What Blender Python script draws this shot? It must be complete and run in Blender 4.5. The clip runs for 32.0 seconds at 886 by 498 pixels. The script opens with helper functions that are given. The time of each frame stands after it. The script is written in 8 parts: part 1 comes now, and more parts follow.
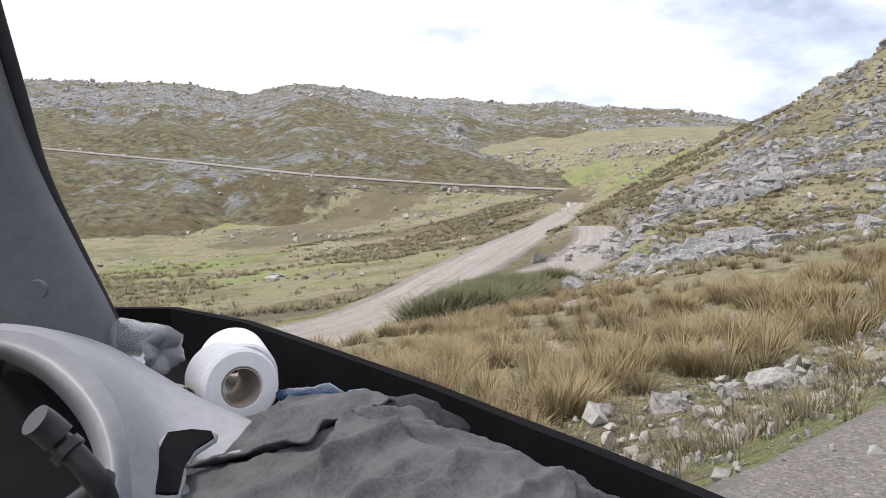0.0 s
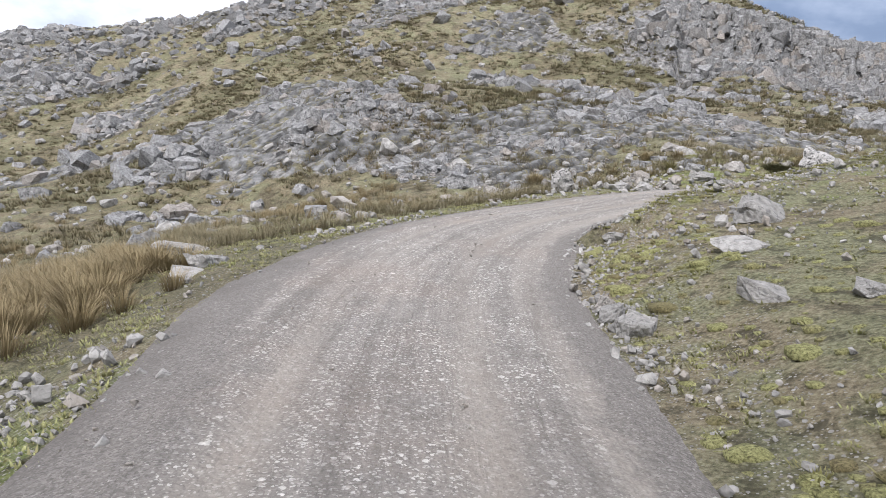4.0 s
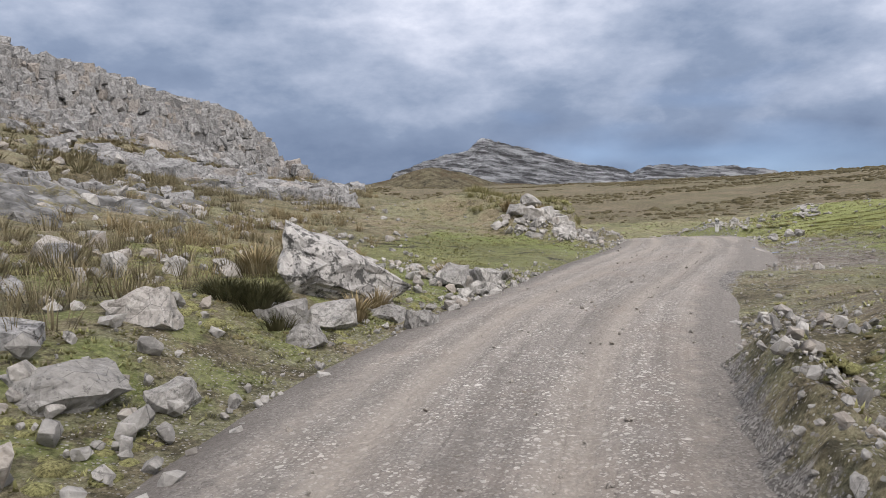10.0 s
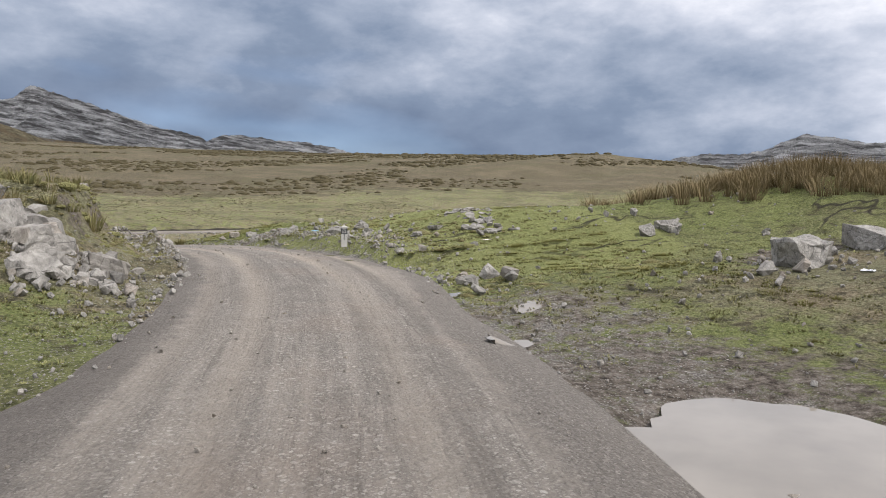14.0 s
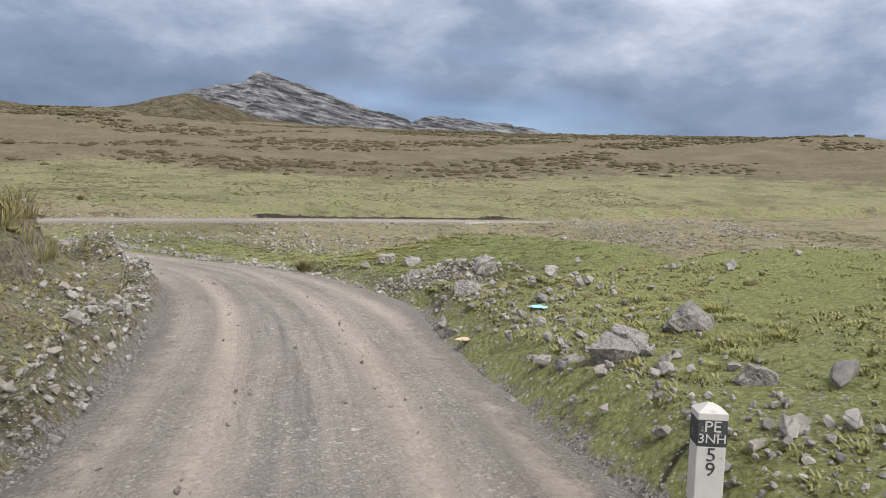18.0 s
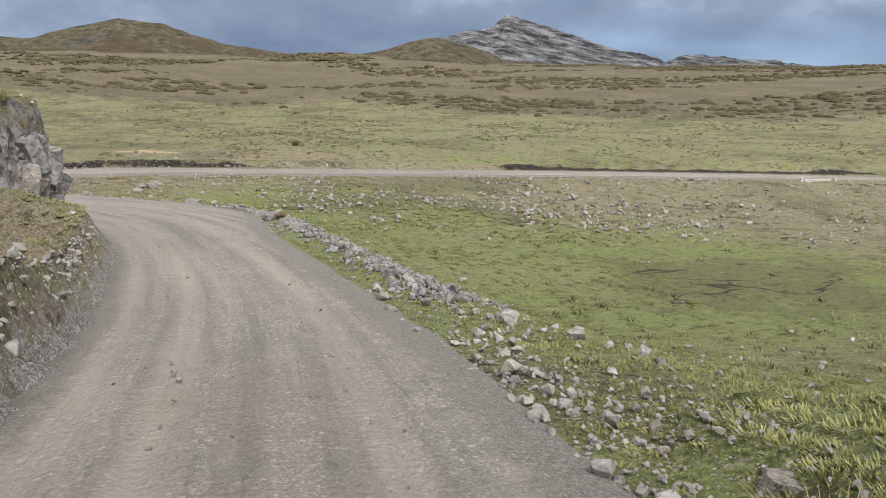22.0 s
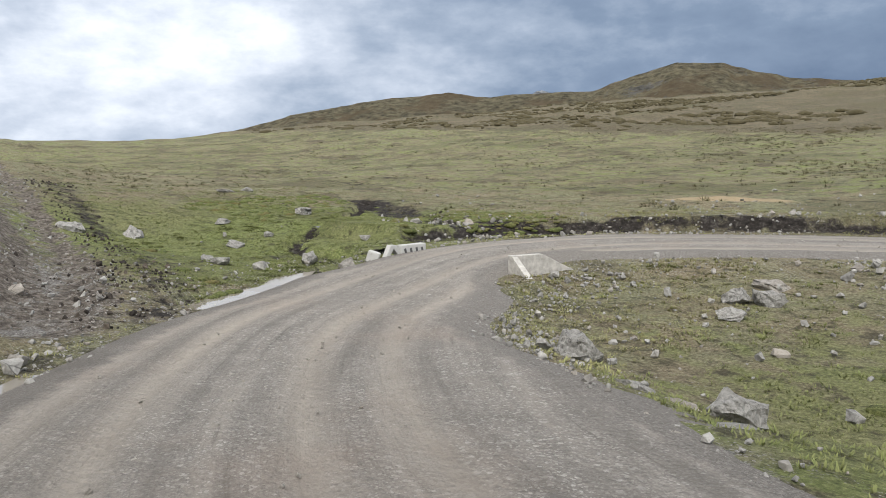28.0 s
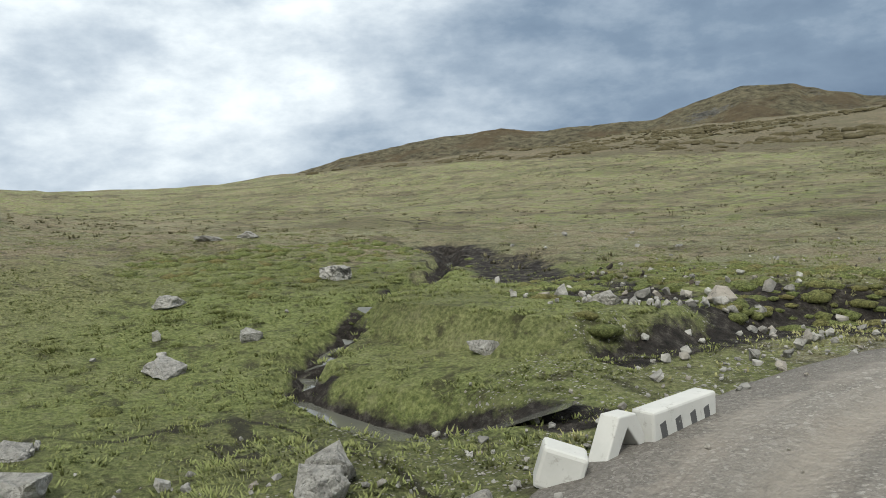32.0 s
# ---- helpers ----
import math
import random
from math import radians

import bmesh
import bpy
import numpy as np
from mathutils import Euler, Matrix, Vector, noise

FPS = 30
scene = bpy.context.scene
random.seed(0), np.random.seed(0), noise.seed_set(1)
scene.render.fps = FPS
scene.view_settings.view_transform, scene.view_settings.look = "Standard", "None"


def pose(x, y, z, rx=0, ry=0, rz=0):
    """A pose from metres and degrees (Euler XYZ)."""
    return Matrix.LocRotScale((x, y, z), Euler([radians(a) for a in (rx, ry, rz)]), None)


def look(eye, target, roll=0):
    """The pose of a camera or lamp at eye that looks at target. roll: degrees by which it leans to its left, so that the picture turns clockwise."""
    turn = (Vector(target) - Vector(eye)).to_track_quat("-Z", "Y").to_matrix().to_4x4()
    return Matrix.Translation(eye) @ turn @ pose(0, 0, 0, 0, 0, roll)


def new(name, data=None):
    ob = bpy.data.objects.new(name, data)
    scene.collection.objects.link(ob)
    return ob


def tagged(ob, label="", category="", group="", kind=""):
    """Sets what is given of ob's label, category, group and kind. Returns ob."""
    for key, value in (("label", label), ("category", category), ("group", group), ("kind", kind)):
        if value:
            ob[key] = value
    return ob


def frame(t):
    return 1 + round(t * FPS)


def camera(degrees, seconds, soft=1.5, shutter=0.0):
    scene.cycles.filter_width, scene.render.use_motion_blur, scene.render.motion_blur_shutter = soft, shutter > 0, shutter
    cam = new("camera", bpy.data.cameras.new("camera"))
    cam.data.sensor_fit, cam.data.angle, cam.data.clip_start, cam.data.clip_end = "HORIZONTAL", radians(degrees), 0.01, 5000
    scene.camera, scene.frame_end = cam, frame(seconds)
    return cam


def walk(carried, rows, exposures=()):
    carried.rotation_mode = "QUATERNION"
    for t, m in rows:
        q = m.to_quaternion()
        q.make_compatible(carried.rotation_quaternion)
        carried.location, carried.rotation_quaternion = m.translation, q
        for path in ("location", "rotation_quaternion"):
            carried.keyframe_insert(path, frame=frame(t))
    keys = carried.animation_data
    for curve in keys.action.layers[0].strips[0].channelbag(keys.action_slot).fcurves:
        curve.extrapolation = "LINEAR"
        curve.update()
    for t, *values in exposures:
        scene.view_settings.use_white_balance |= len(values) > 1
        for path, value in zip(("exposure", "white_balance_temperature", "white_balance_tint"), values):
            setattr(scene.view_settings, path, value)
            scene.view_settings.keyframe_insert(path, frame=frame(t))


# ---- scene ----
cam = camera(61.1, 32.0, soft=0.75)
PATH = [
    (0, (19.941, -40.955, -2.445), (18.295, -42.032, -2.806), -0.11),
    (0.5, (17.807, -40.251, -2.379), (16.092, -41.212, -2.743), 0.79),
    (1, (15.653, -39.511, -2.333), (13.89, -40.386, -2.69), 1.40),
    (1.5, (13.533, -38.743, -2.312), (11.74, -39.559, -2.657), 0.60),
    (2, (11.372, -38.0, -2.271), (9.466, -38.529, -2.566), -0.13),
    (2.5, (9.139, -37.149, -2.253), (7.161, -37.238, -2.534), 2.55),
    (3, (6.907, -36.204, -2.211), (4.981, -35.719, -2.45), 4.07),
    (3.5, (4.764, -35.291, -2.171), (2.935, -34.502, -2.356), 3.83),
    (4, (2.52, -34.287, -2.133), (0.85, -33.2, -2.299), 2.97),
    (4.5, (0.326, -33.328, -2.06), (-1.209, -32.064, -2.271), 0.63),
    (6.5, (-7.38, -28.372, -1.532), (-8.497, -26.724, -1.728), -1.13),
    (7, (-8.965, -26.942, -1.333), (-9.838, -25.154, -1.533), -2.56),
    (7.5, (-10.376, -25.496, -1.145), (-11.112, -23.645, -1.321), -1.97),
    (8, (-11.562, -23.854, -0.931), (-12.174, -21.954, -1.052), -1.34),
    (8.5, (-12.483, -21.978, -0.724), (-12.92, -20.028, -0.652), -0.83),
    (9, (-13.203, -20.158, -0.521), (-13.466, -18.178, -0.407), -1.87),
    (9.5, (-13.811, -18.128, -0.285), (-13.848, -16.129, -0.31), -2.63),
    (10, (-14.156, -16.196, -0.022), (-14.049, -14.199, -0.047), -1.72),
    (10.5, (-14.191, -14.164, 0.174), (-13.947, -12.179, 0.137), -2.18),
    (11, (-13.937, -12.261, 0.358), (-13.535, -10.302, 0.307), -2.89),
    (11.5, (-13.445, -10.253, 0.523), (-12.739, -8.383, 0.451), -3.30),
    (12, (-12.915, -8.374, 0.653), (-11.961, -6.618, 0.571), -3.15),
    (12.5, (-12.246, -6.509, 0.783), (-11.266, -4.769, 0.676), -2.03),
    (13, (-11.435, -4.799, 0.918), (-10.415, -3.082, 0.811), -1.26),
    (13.5, (-10.357, -2.964, 1.043), (-9.258, -1.296, 0.934), -0.60),
    (14, (-9.414, -1.124, 1.179), (-8.276, 0.516, 1.066), 0.73),
    (14.5, (-8.455, 0.712, 1.294), (-7.303, 2.346, 1.246), 2.99),
    (16.5, (-4.571, 8.785, 1.623), (-3.477, 10.455, 1.494), 1.10),
    (17, (-3.814, 10.666, 1.717), (-2.78, 12.373, 1.581), 1.64),
    (17.5, (-3.078, 12.69, 1.807), (-2.261, 14.51, 1.665), 2.63),
    (18, (-2.438, 14.799, 1.867), (-1.758, 16.671, 1.694), 2.09),
    (18.5, (-1.897, 16.917, 1.882), (-1.354, 18.834, 1.714), 0.57),
    (19, (-1.413, 19.143, 1.861), (-0.968, 21.086, 1.696), 2.29),
    (19.5, (-0.964, 21.598, 1.815), (-0.681, 23.569, 1.635), 4.16),
    (20, (-0.619, 24.241, 1.732), (-0.417, 26.216, 1.49), 3.62),
    (20.5, (-0.405, 26.854, 1.61), (-0.328, 28.837, 1.36), 3.16),
    (21, (-0.312, 29.667, 1.506), (-0.223, 31.64, 1.189), 1.52),
    (21.5, (-0.438, 32.385, 1.429), (-0.299, 34.349, 1.077), 1.56),
    (22, (-0.623, 35.0, 1.275), (-0.563, 36.971, 0.94), 1.66),
    (22.5, (-1.093, 37.797, 1.171), (-1.171, 39.771, 0.859), 1.01),
    (23, (-1.734, 40.521, 1.006), (-1.983, 42.487, 0.735), 0.51),
    (23.5, (-2.352, 43.158, 0.801), (-2.705, 45.109, 0.536), 0.82),
    (24, (-3.064, 45.726, 0.6), (-3.462, 47.666, 0.321), -0.13),
    (24.5, (-3.812, 48.353, 0.447), (-4.308, 50.273, 0.183), 0.19),
    (26.5, (-7.856, 57.506, 0.038), (-8.773, 59.271, -0.169), 2.56),
    (27, (-8.979, 59.28, 0.002), (-10.047, 60.946, -0.284), 2.47),
    (27.5, (-10.33, 60.896, -0.046), (-11.495, 62.465, -0.469), -0.82),
    (28, (-11.789, 62.306, -0.11), (-13.021, 63.865, -0.338), -0.41),
    (28.5, (-13.36, 63.479, -0.147), (-14.731, 64.915, -0.389), -1.84),
    (29, (-14.985, 64.593, -0.166), (-16.468, 65.918, -0.381), -1.32),
    (29.5, (-16.68, 65.741, -0.247), (-18.239, 66.982, -0.418), -0.72),
    (30, (-18.132, 66.983, -0.328), (-19.735, 68.168, -0.487), -2.60),
    (30.5, (-19.336, 68.244, -0.434), (-20.894, 69.489, -0.583), -2.33),
    (31, (-20.455, 69.477, -0.528), (-21.933, 70.812, -0.704), -2.78),
    (31.5, (-21.487, 70.737, -0.594), (-22.881, 72.159, -0.78), -2.27),
    (32, (-22.227, 71.984, -0.659), (-23.569, 73.462, -0.777), -2.63),
]
walk(cam, [(t, look(eye, target, roll)) for t, eye, target, roll in PATH],
     exposures=[(0.0, 0.72, 6400, 14), (2.0, 0.6, 6100, 14), (3.0, 0.15, 6150, 13), (4.0, 0.66, 6100, 14), (7.0, 0.74, 6450, 15), (9.0, 0.52, 6450, 15), (13.0, 0.28, 6550, 13), (17.0, 0.45, 6580, 13),
                (20.0, 0.5, 6600, 12), (24.0, 0.52, 6550, 10), (28.0, 0.4, 6400, 9), (30.0, 0.36, 6400, 6), (32.0, 0.33, 6500, 3)])

# ---- sky and sun: broken overcast, brighter to the south-west, dark rain cloud to the north ----
SUN_AZ, SUN_EL = radians(205), radians(52)          # turned from north (+y) towards west (-x)
sun_dir = Vector((-math.sin(SUN_AZ) * math.cos(SUN_EL), math.cos(SUN_AZ) * math.cos(SUN_EL), math.sin(SUN_EL)))
sun = new("sun", bpy.data.lights.new("sun", "SUN"))
sun.data.energy, sun.data.angle, sun.data.color = 2.3, radians(11), (1.0, 0.95, 0.87)
sun.matrix_world = look(sun_dir * 400, (0, 0, 0))


def build_sky():
    world = bpy.data.worlds.new("overcast_sky")
    scene.world = world
    world.use_nodes = True
    nt = world.node_tree
    nt.nodes.clear()
    N, L = nt.nodes.new, nt.links.new
    out, bg = N("ShaderNodeOutputWorld"), N("ShaderNodeBackground")
    sky = N("ShaderNodeTexSky")
    sky.sky_type, sky.sun_disc = "NISHITA", False
    sky.sun_elevation, sky.sun_rotation = SUN_EL, -SUN_AZ
    sky.altitude, sky.dust_density = 4000, 2.0
    tc = N("ShaderNodeTexCoord")
    # the clouds are heaped, about twice as wide as they are high
    sep = N("ShaderNodeSeparateXYZ")
    L(tc.outputs["Generated"], sep.inputs[0])

    def m(op, a, b=None, c=None, clamp=False):
        n = N("ShaderNodeMath")
        n.operation, n.use_clamp = op, clamp
        for i, v in enumerate((a, b, c)):
            if v is None:
                continue
            if hasattr(v, "type"):
                L(v, n.inputs[i])
            else:
                n.inputs[i].default_value = v
        return n.outputs[0]

    comb = N("ShaderNodeCombineXYZ")
    L(sep.outputs[0], comb.inputs[0])
    L(sep.outputs[1], comb.inputs[1])
    L(m("MULTIPLY", sep.outputs[2], 2.1), comb.inputs[2])

    def cloud(scale, detail, rough, distort, off):
        n = N("ShaderNodeTexNoise")
        mp = N("ShaderNodeMapping")
        mp.inputs["Location"].default_value = off
        L(comb.outputs[0], mp.inputs[0])
        L(mp.outputs[0], n.inputs["Vector"])
        n.inputs["Scale"].default_value, n.inputs["Detail"].default_value = scale, detail
        n.inputs["Roughness"].default_value, n.inputs["Distortion"].default_value = rough, distort
        return n.outputs[0]

    big, mid, puff = cloud(1.5, 3, 0.5, 0.0, (1.3, 0.4, 0.2)), cloud(4.6, 9, 0.58, 0.0, (4.1, 2.2, 0.7)), cloud(9.0, 7, 0.5, 0.0, (2.7, 7.3, 1.1))
    # rain cloud hangs low in the north; the layer thins to the south and west, where the sun stands behind it
    north = m("MULTIPLY_ADD", sep.outputs[1], 0.96, m("MULTIPLY", sep.outputs[0], 0.25))
    low = m("MULTIPLY", m("MULTIPLY", m("SUBTRACT", north, 0.35, clamp=True), 1.5, clamp=True), m("SUBTRACT", 1.0, m("MULTIPLY", sep.outputs[2], 2.6, clamp=True)))
    side = m("SUBTRACT", m("MULTIPLY_ADD", sep.outputs[1], -0.18, m("MULTIPLY_ADD", sep.outputs[0], 0.08, m("MULTIPLY_ADD", sep.outputs[2], 0.3, 0.63))), m("MULTIPLY", low, 0.5))
    billow = m("SUBTRACT", 0.22, m("MULTIPLY", m("ABSOLUTE", m("SUBTRACT", puff, 0.5)), 2.6))
    tone = m("ADD", m("MULTIPLY_ADD", m("SUBTRACT", mid, 0.5), 1.0, m("MULTIPLY_ADD", m("SUBTRACT", big, 0.5), 0.4, m("MULTIPLY", billow, 0.1))), side)
    # separate grey clouds drift before the bright layer
    flock = m("MULTIPLY", m("SUBTRACT", cloud(2.6, 6, 0.55, 0.2, (6.2, 1.1, 0)), 0.53, clamp=True), m("MULTIPLY", m("SUBTRACT", side, 0.66, clamp=True), 9.0))
    tone = m("SUBTRACT", tone, m("MINIMUM", flock, 0.4))
    ramp = N("ShaderNodeValToRGB")
    L(tone, ramp.inputs[0])
    e = ramp.color_ramp.elements
    e[0].position, e[0].color = 0.0, (0.13, 0.18, 0.27, 1)
    e[1].position, e[1].color = 1.0, (1.02, 1.03, 1.06, 1)
    for p, c in ((0.24, (0.2, 0.26, 0.36, 1)), (0.4, (0.33, 0.39, 0.49, 1)), (0.55, (0.52, 0.57, 0.66, 1)), (0.72, (0.8, 0.83, 0.89, 1))):
        q = e.new(p)
        q.color = c
    gap = m("MULTIPLY", m("SUBTRACT", cloud(1.1, 4, 0.55, 0.4, (9.0, 5.0, 0)), 0.59, clamp=True), 5.0, clamp=True)
    skyc = N("ShaderNodeMix")
    skyc.data_type, skyc.blend_type = "RGBA", "MULTIPLY"
    skyc.inputs[0].default_value = 1.0
    L(sky.outputs[0], skyc.inputs[6])
    skyc.inputs[7].default_value = (0.11, 0.11, 0.11, 1)
    mix = N("ShaderNodeMix")
    mix.data_type = "RGBA"
    L(gap, mix.inputs[0])
    L(ramp.outputs[0], mix.inputs[6])
    L(skyc.outputs[2], mix.inputs[7])
    L(mix.outputs[2], bg.inputs[0])
    bg.inputs[1].default_value = 1.0
    L(bg.outputs[0], out.inputs[0])


build_sky()

# ---- materials ----


class Mat:
    """A small helper to wire a principled material."""

    def __init__(self, name, rough=0.9):
        self.m = bpy.data.materials.new(name)
        self.m.use_nodes = True
        self.nt = self.m.node_tree
        self.b = self.nt.nodes["Principled BSDF"]
        self.b.inputs["Roughness"].default_value = rough
        self.b.inputs["Specular IOR Level"].default_value = 0.25
        tc = self.nt.nodes.new("ShaderNodeTexCoord")
        self.obj = tc.outputs["Object"]

    def n(self, kind):
        return self.nt.nodes.new(kind)

    def link(self, a, b):
        self.nt.links.new(a, b)

    def noise(self, scale, detail=4, rough=0.55, distort=0.0, vec=None, stretch=None):
        n = self.n("ShaderNodeTexNoise")
        n.inputs["Scale"].default_value, n.inputs["Detail"].default_value = scale, detail
        n.inputs["Roughness"].default_value, n.inputs["Distortion"].default_value = rough, distort
        v = vec or self.obj
        if stretch:
            mp = self.n("ShaderNodeMapping")
            mp.inputs["Scale"].default_value = stretch
            self.link(v, mp.inputs[0])
            v = mp.outputs[0]
        self.link(v, n.inputs["Vector"])
        return n.outputs[0]

    def voronoi(self, scale, feature="F1", rand=1.0, out="Distance", vec=None):
        n = self.n("ShaderNodeTexVoronoi")
        n.feature = feature
        n.inputs["Scale"].default_value, n.inputs["Randomness"].default_value = scale, rand
        self.link(vec or self.obj, n.inputs["Vector"])
        return n.outputs[out]

    def ramp(self, fac, *stops):
        r = self.n("ShaderNodeValToRGB")
        self.link(fac, r.inputs[0])
        e = r.color_ramp.elements
        e[0].position, e[0].color = stops[0][0], (*stops[0][1], 1) if isinstance(stops[0][1], tuple) else (*(stops[0][1],) * 3, 1)
        e[1].position, e[1].color = stops[-1][0], (*stops[-1][1], 1) if isinstance(stops[-1][1], tuple) else (*(stops[-1][1],) * 3, 1)
        for p, c in stops[1:-1]:
            q = e.new(p)
            q.color = (*c, 1) if isinstance(c, tuple) else (c, c, c, 1)
        return r.outputs[0]

    def math(self, op, a, b=0.0, clamp=True):
        n = self.n("ShaderNodeMath")
        n.operation, n.use_clamp = op, clamp
        for i, v in enumerate((a, b)):
            if hasattr(v, "type"):
                self.link(v, n.inputs[i])
            else:
                n.inputs[i].default_value = v
        return n.outputs[0]

    def mix(self, fac, a, b, blend="MIX"):
        n = self.n("ShaderNodeMix")
        n.data_type, n.blend_type = "RGBA", blend
        for i, v in ((0, fac), (6, a), (7, b)):
            if hasattr(v, "type"):
                self.link(v, n.inputs[i])
            elif i == 0:
                n.inputs[0].default_value = v
            else:
                n.inputs[i].default_value = (*v, 1)
        return n.outputs[2]

    def attr(self, name):
        n = self.n("ShaderNodeAttribute")
        n.attribute_name = name
        return n.outputs["Fac"]

    def random(self):
        return self.n("ShaderNodeObjectInfo").outputs["Random"]

    def island(self):
        return self.n("ShaderNodeNewGeometry").outputs["Random Per Island"]

    def colour(self, c):
        self.link(c, self.b.inputs["Base Color"])

    def bump(self, h, strength=0.5, dist=0.05):
        b = self.n("ShaderNodeBump")
        b.inputs["Strength"].default_value, b.inputs["Distance"].default_value = strength, dist
        self.link(h, b.inputs["Height"])
        self.link(b.outputs[0], self.b.inputs["Normal"])


def mat_ground():
    g = Mat("ground_cover", 0.95)
    fine, mid, big = g.noise(17, 8, 0.75), g.noise(1.3, 6, 0.62), g.noise(0.11, 5, 0.6)
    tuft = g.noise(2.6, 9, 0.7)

    def pick(name, noise, amount, lo=0.42, hi=0.58):
        return g.ramp(g.math("ADD", g.attr(name), g.math("MULTIPLY", g.math("SUBTRACT", noise, 0.5, False), amount, False), False), (lo, 0.0), (hi, 1.0))

    turf = g.ramp(fine, (0.32, (0.05, 0.052, 0.028)), (0.48, (0.185, 0.183, 0.102)), (0.66, (0.37, 0.36, 0.23)))
    lush = g.ramp(fine, (0.3, (0.052, 0.067, 0.022)), (0.5, (0.175, 0.205, 0.068)), (0.7, (0.35, 0.37, 0.15)))
    dry = g.ramp(fine, (0.32, (0.06, 0.048, 0.032)), (0.48, (0.215, 0.175, 0.112)), (0.66, (0.4, 0.34, 0.235)))
    heath = g.ramp(fine, (0.32, (0.022, 0.019, 0.012)), (0.48, (0.1, 0.083, 0.052)), (0.66, (0.23, 0.195, 0.125)))
    soil = g.ramp(g.noise(7, 9, 0.75), (0.34, (0.035, 0.028, 0.022)), (0.46, (0.115, 0.096, 0.078)), (0.57, (0.23, 0.2, 0.17)), (0.7, (0.42, 0.385, 0.34)))
    peat = g.ramp(g.noise(6, 8, 0.75), (0.36, (0.008, 0.007, 0.006)), (0.52, (0.035, 0.029, 0.025)), (0.7, (0.13, 0.117, 0.104)))
    stone = g.ramp(g.noise(2.2, 10, 0.76), (0.36, (0.035, 0.034, 0.032)), (0.46, (0.16, 0.155, 0.148)), (0.6, (0.36, 0.35, 0.335)), (0.75, (0.5, 0.49, 0.47)))
    gravel = g.ramp(g.voronoi(46, out="Color"), (0.0, (0.085, 0.078, 0.07)), (0.5, (0.22, 0.205, 0.188)), (1.0, (0.46, 0.44, 0.41)))
    c = g.mix(g.ramp(g.noise(0.6, 8, 0.7), (0.45, 0.0), (0.58, 0.85)), turf, dry)
    c = g.mix(g.ramp(g.noise(0.33, 8, 0.7, stretch=(1, 1.9, 1)), (0.54, 0.0), (0.61, 0.8)), c, heath)
    c = g.mix(pick("lush", mid, 1.2), c, lush)
    c = g.mix(pick("dry", g.noise(0.25, 9, 0.72), 1.7), c, heath)
    c = g.mix(g.ramp(big, (0.46, 0.0), (0.66, 0.4)), c, dry)
    # clumps: darker gaps where the bump lies low, paler tops where it stands high
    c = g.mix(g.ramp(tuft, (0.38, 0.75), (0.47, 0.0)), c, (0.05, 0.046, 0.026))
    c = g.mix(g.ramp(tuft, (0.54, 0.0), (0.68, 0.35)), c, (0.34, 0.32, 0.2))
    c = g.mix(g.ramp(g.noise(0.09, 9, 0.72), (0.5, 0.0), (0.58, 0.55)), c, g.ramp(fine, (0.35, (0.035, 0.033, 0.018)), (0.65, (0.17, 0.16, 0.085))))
    c = g.mix(g.ramp(g.attr("lush"), (0.95, 0.0), (1.25, 0.8)), c, g.ramp(fine, (0.3, (0.1, 0.115, 0.04)), (0.5, (0.25, 0.275, 0.1)), (0.7, (0.42, 0.43, 0.19))))
    # peat slits in the wet field
    slit = g.math("ABSOLUTE", g.math("SUBTRACT", g.noise(0.1, 4, 0.55, 0.4, stretch=(1, 2.6, 1)), 0.5, False), clamp=False)
    slit = g.math("MULTIPLY", g.ramp(slit, (0.003, 1.0), (0.008, 0.0)), g.ramp(g.noise(0.09, 4, 0.6), (0.52, 0.0), (0.56, 1.0)))
    c = g.mix(g.math("MULTIPLY", slit, g.ramp(g.attr("lush"), (0.15, 0.0), (0.3, 0.9))), c, (0.03, 0.025, 0.02))
    c = g.mix(pick("rock", g.noise(0.9, 9, 0.72), 1.5), c, stone)
    c = g.mix(pick("gravel", g.noise(3.5, 9, 0.74), 1.4), c, gravel)
    c = g.mix(pick("soil", g.noise(2.0, 8, 0.72), 1.3), c, soil)
    for scale, lim, few in ((9.0, 0.24, 0.7), (17.0, 0.3, 0.6), (30.0, 0.34, 0.55)):
        cell = g.voronoi(scale, out="Color")
        body = g.math("MULTIPLY", g.ramp(g.voronoi(scale), (lim - 0.06, 1.0), (lim, 0.0)), g.ramp(cell, (few, 0.0), (few + 0.02, 1.0)))
        c = g.mix(g.math("MULTIPLY", body, pick("pebble", g.noise(1.1, 6, 0.66), 1.5, 0.4, 0.55)), c, g.ramp(cell, (few, (0.2, 0.185, 0.165)), (1.0, (0.6, 0.575, 0.53))))
    c = g.mix(pick("pale", g.noise(1.4, 7, 0.66), 0.9), c, (0.4, 0.31, 0.19))
    c = g.mix(pick("peat", g.noise(1.6, 8, 0.72), 1.0), c, peat)
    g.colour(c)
    g.bump(g.math("ADD", g.math("MULTIPLY", fine, 0.6, False), g.math("ADD", tuft, g.math("MULTIPLY", g.noise(1.3, 5, 0.6), 1.5, False), False), False), 1.0, 0.16)
    return g.m


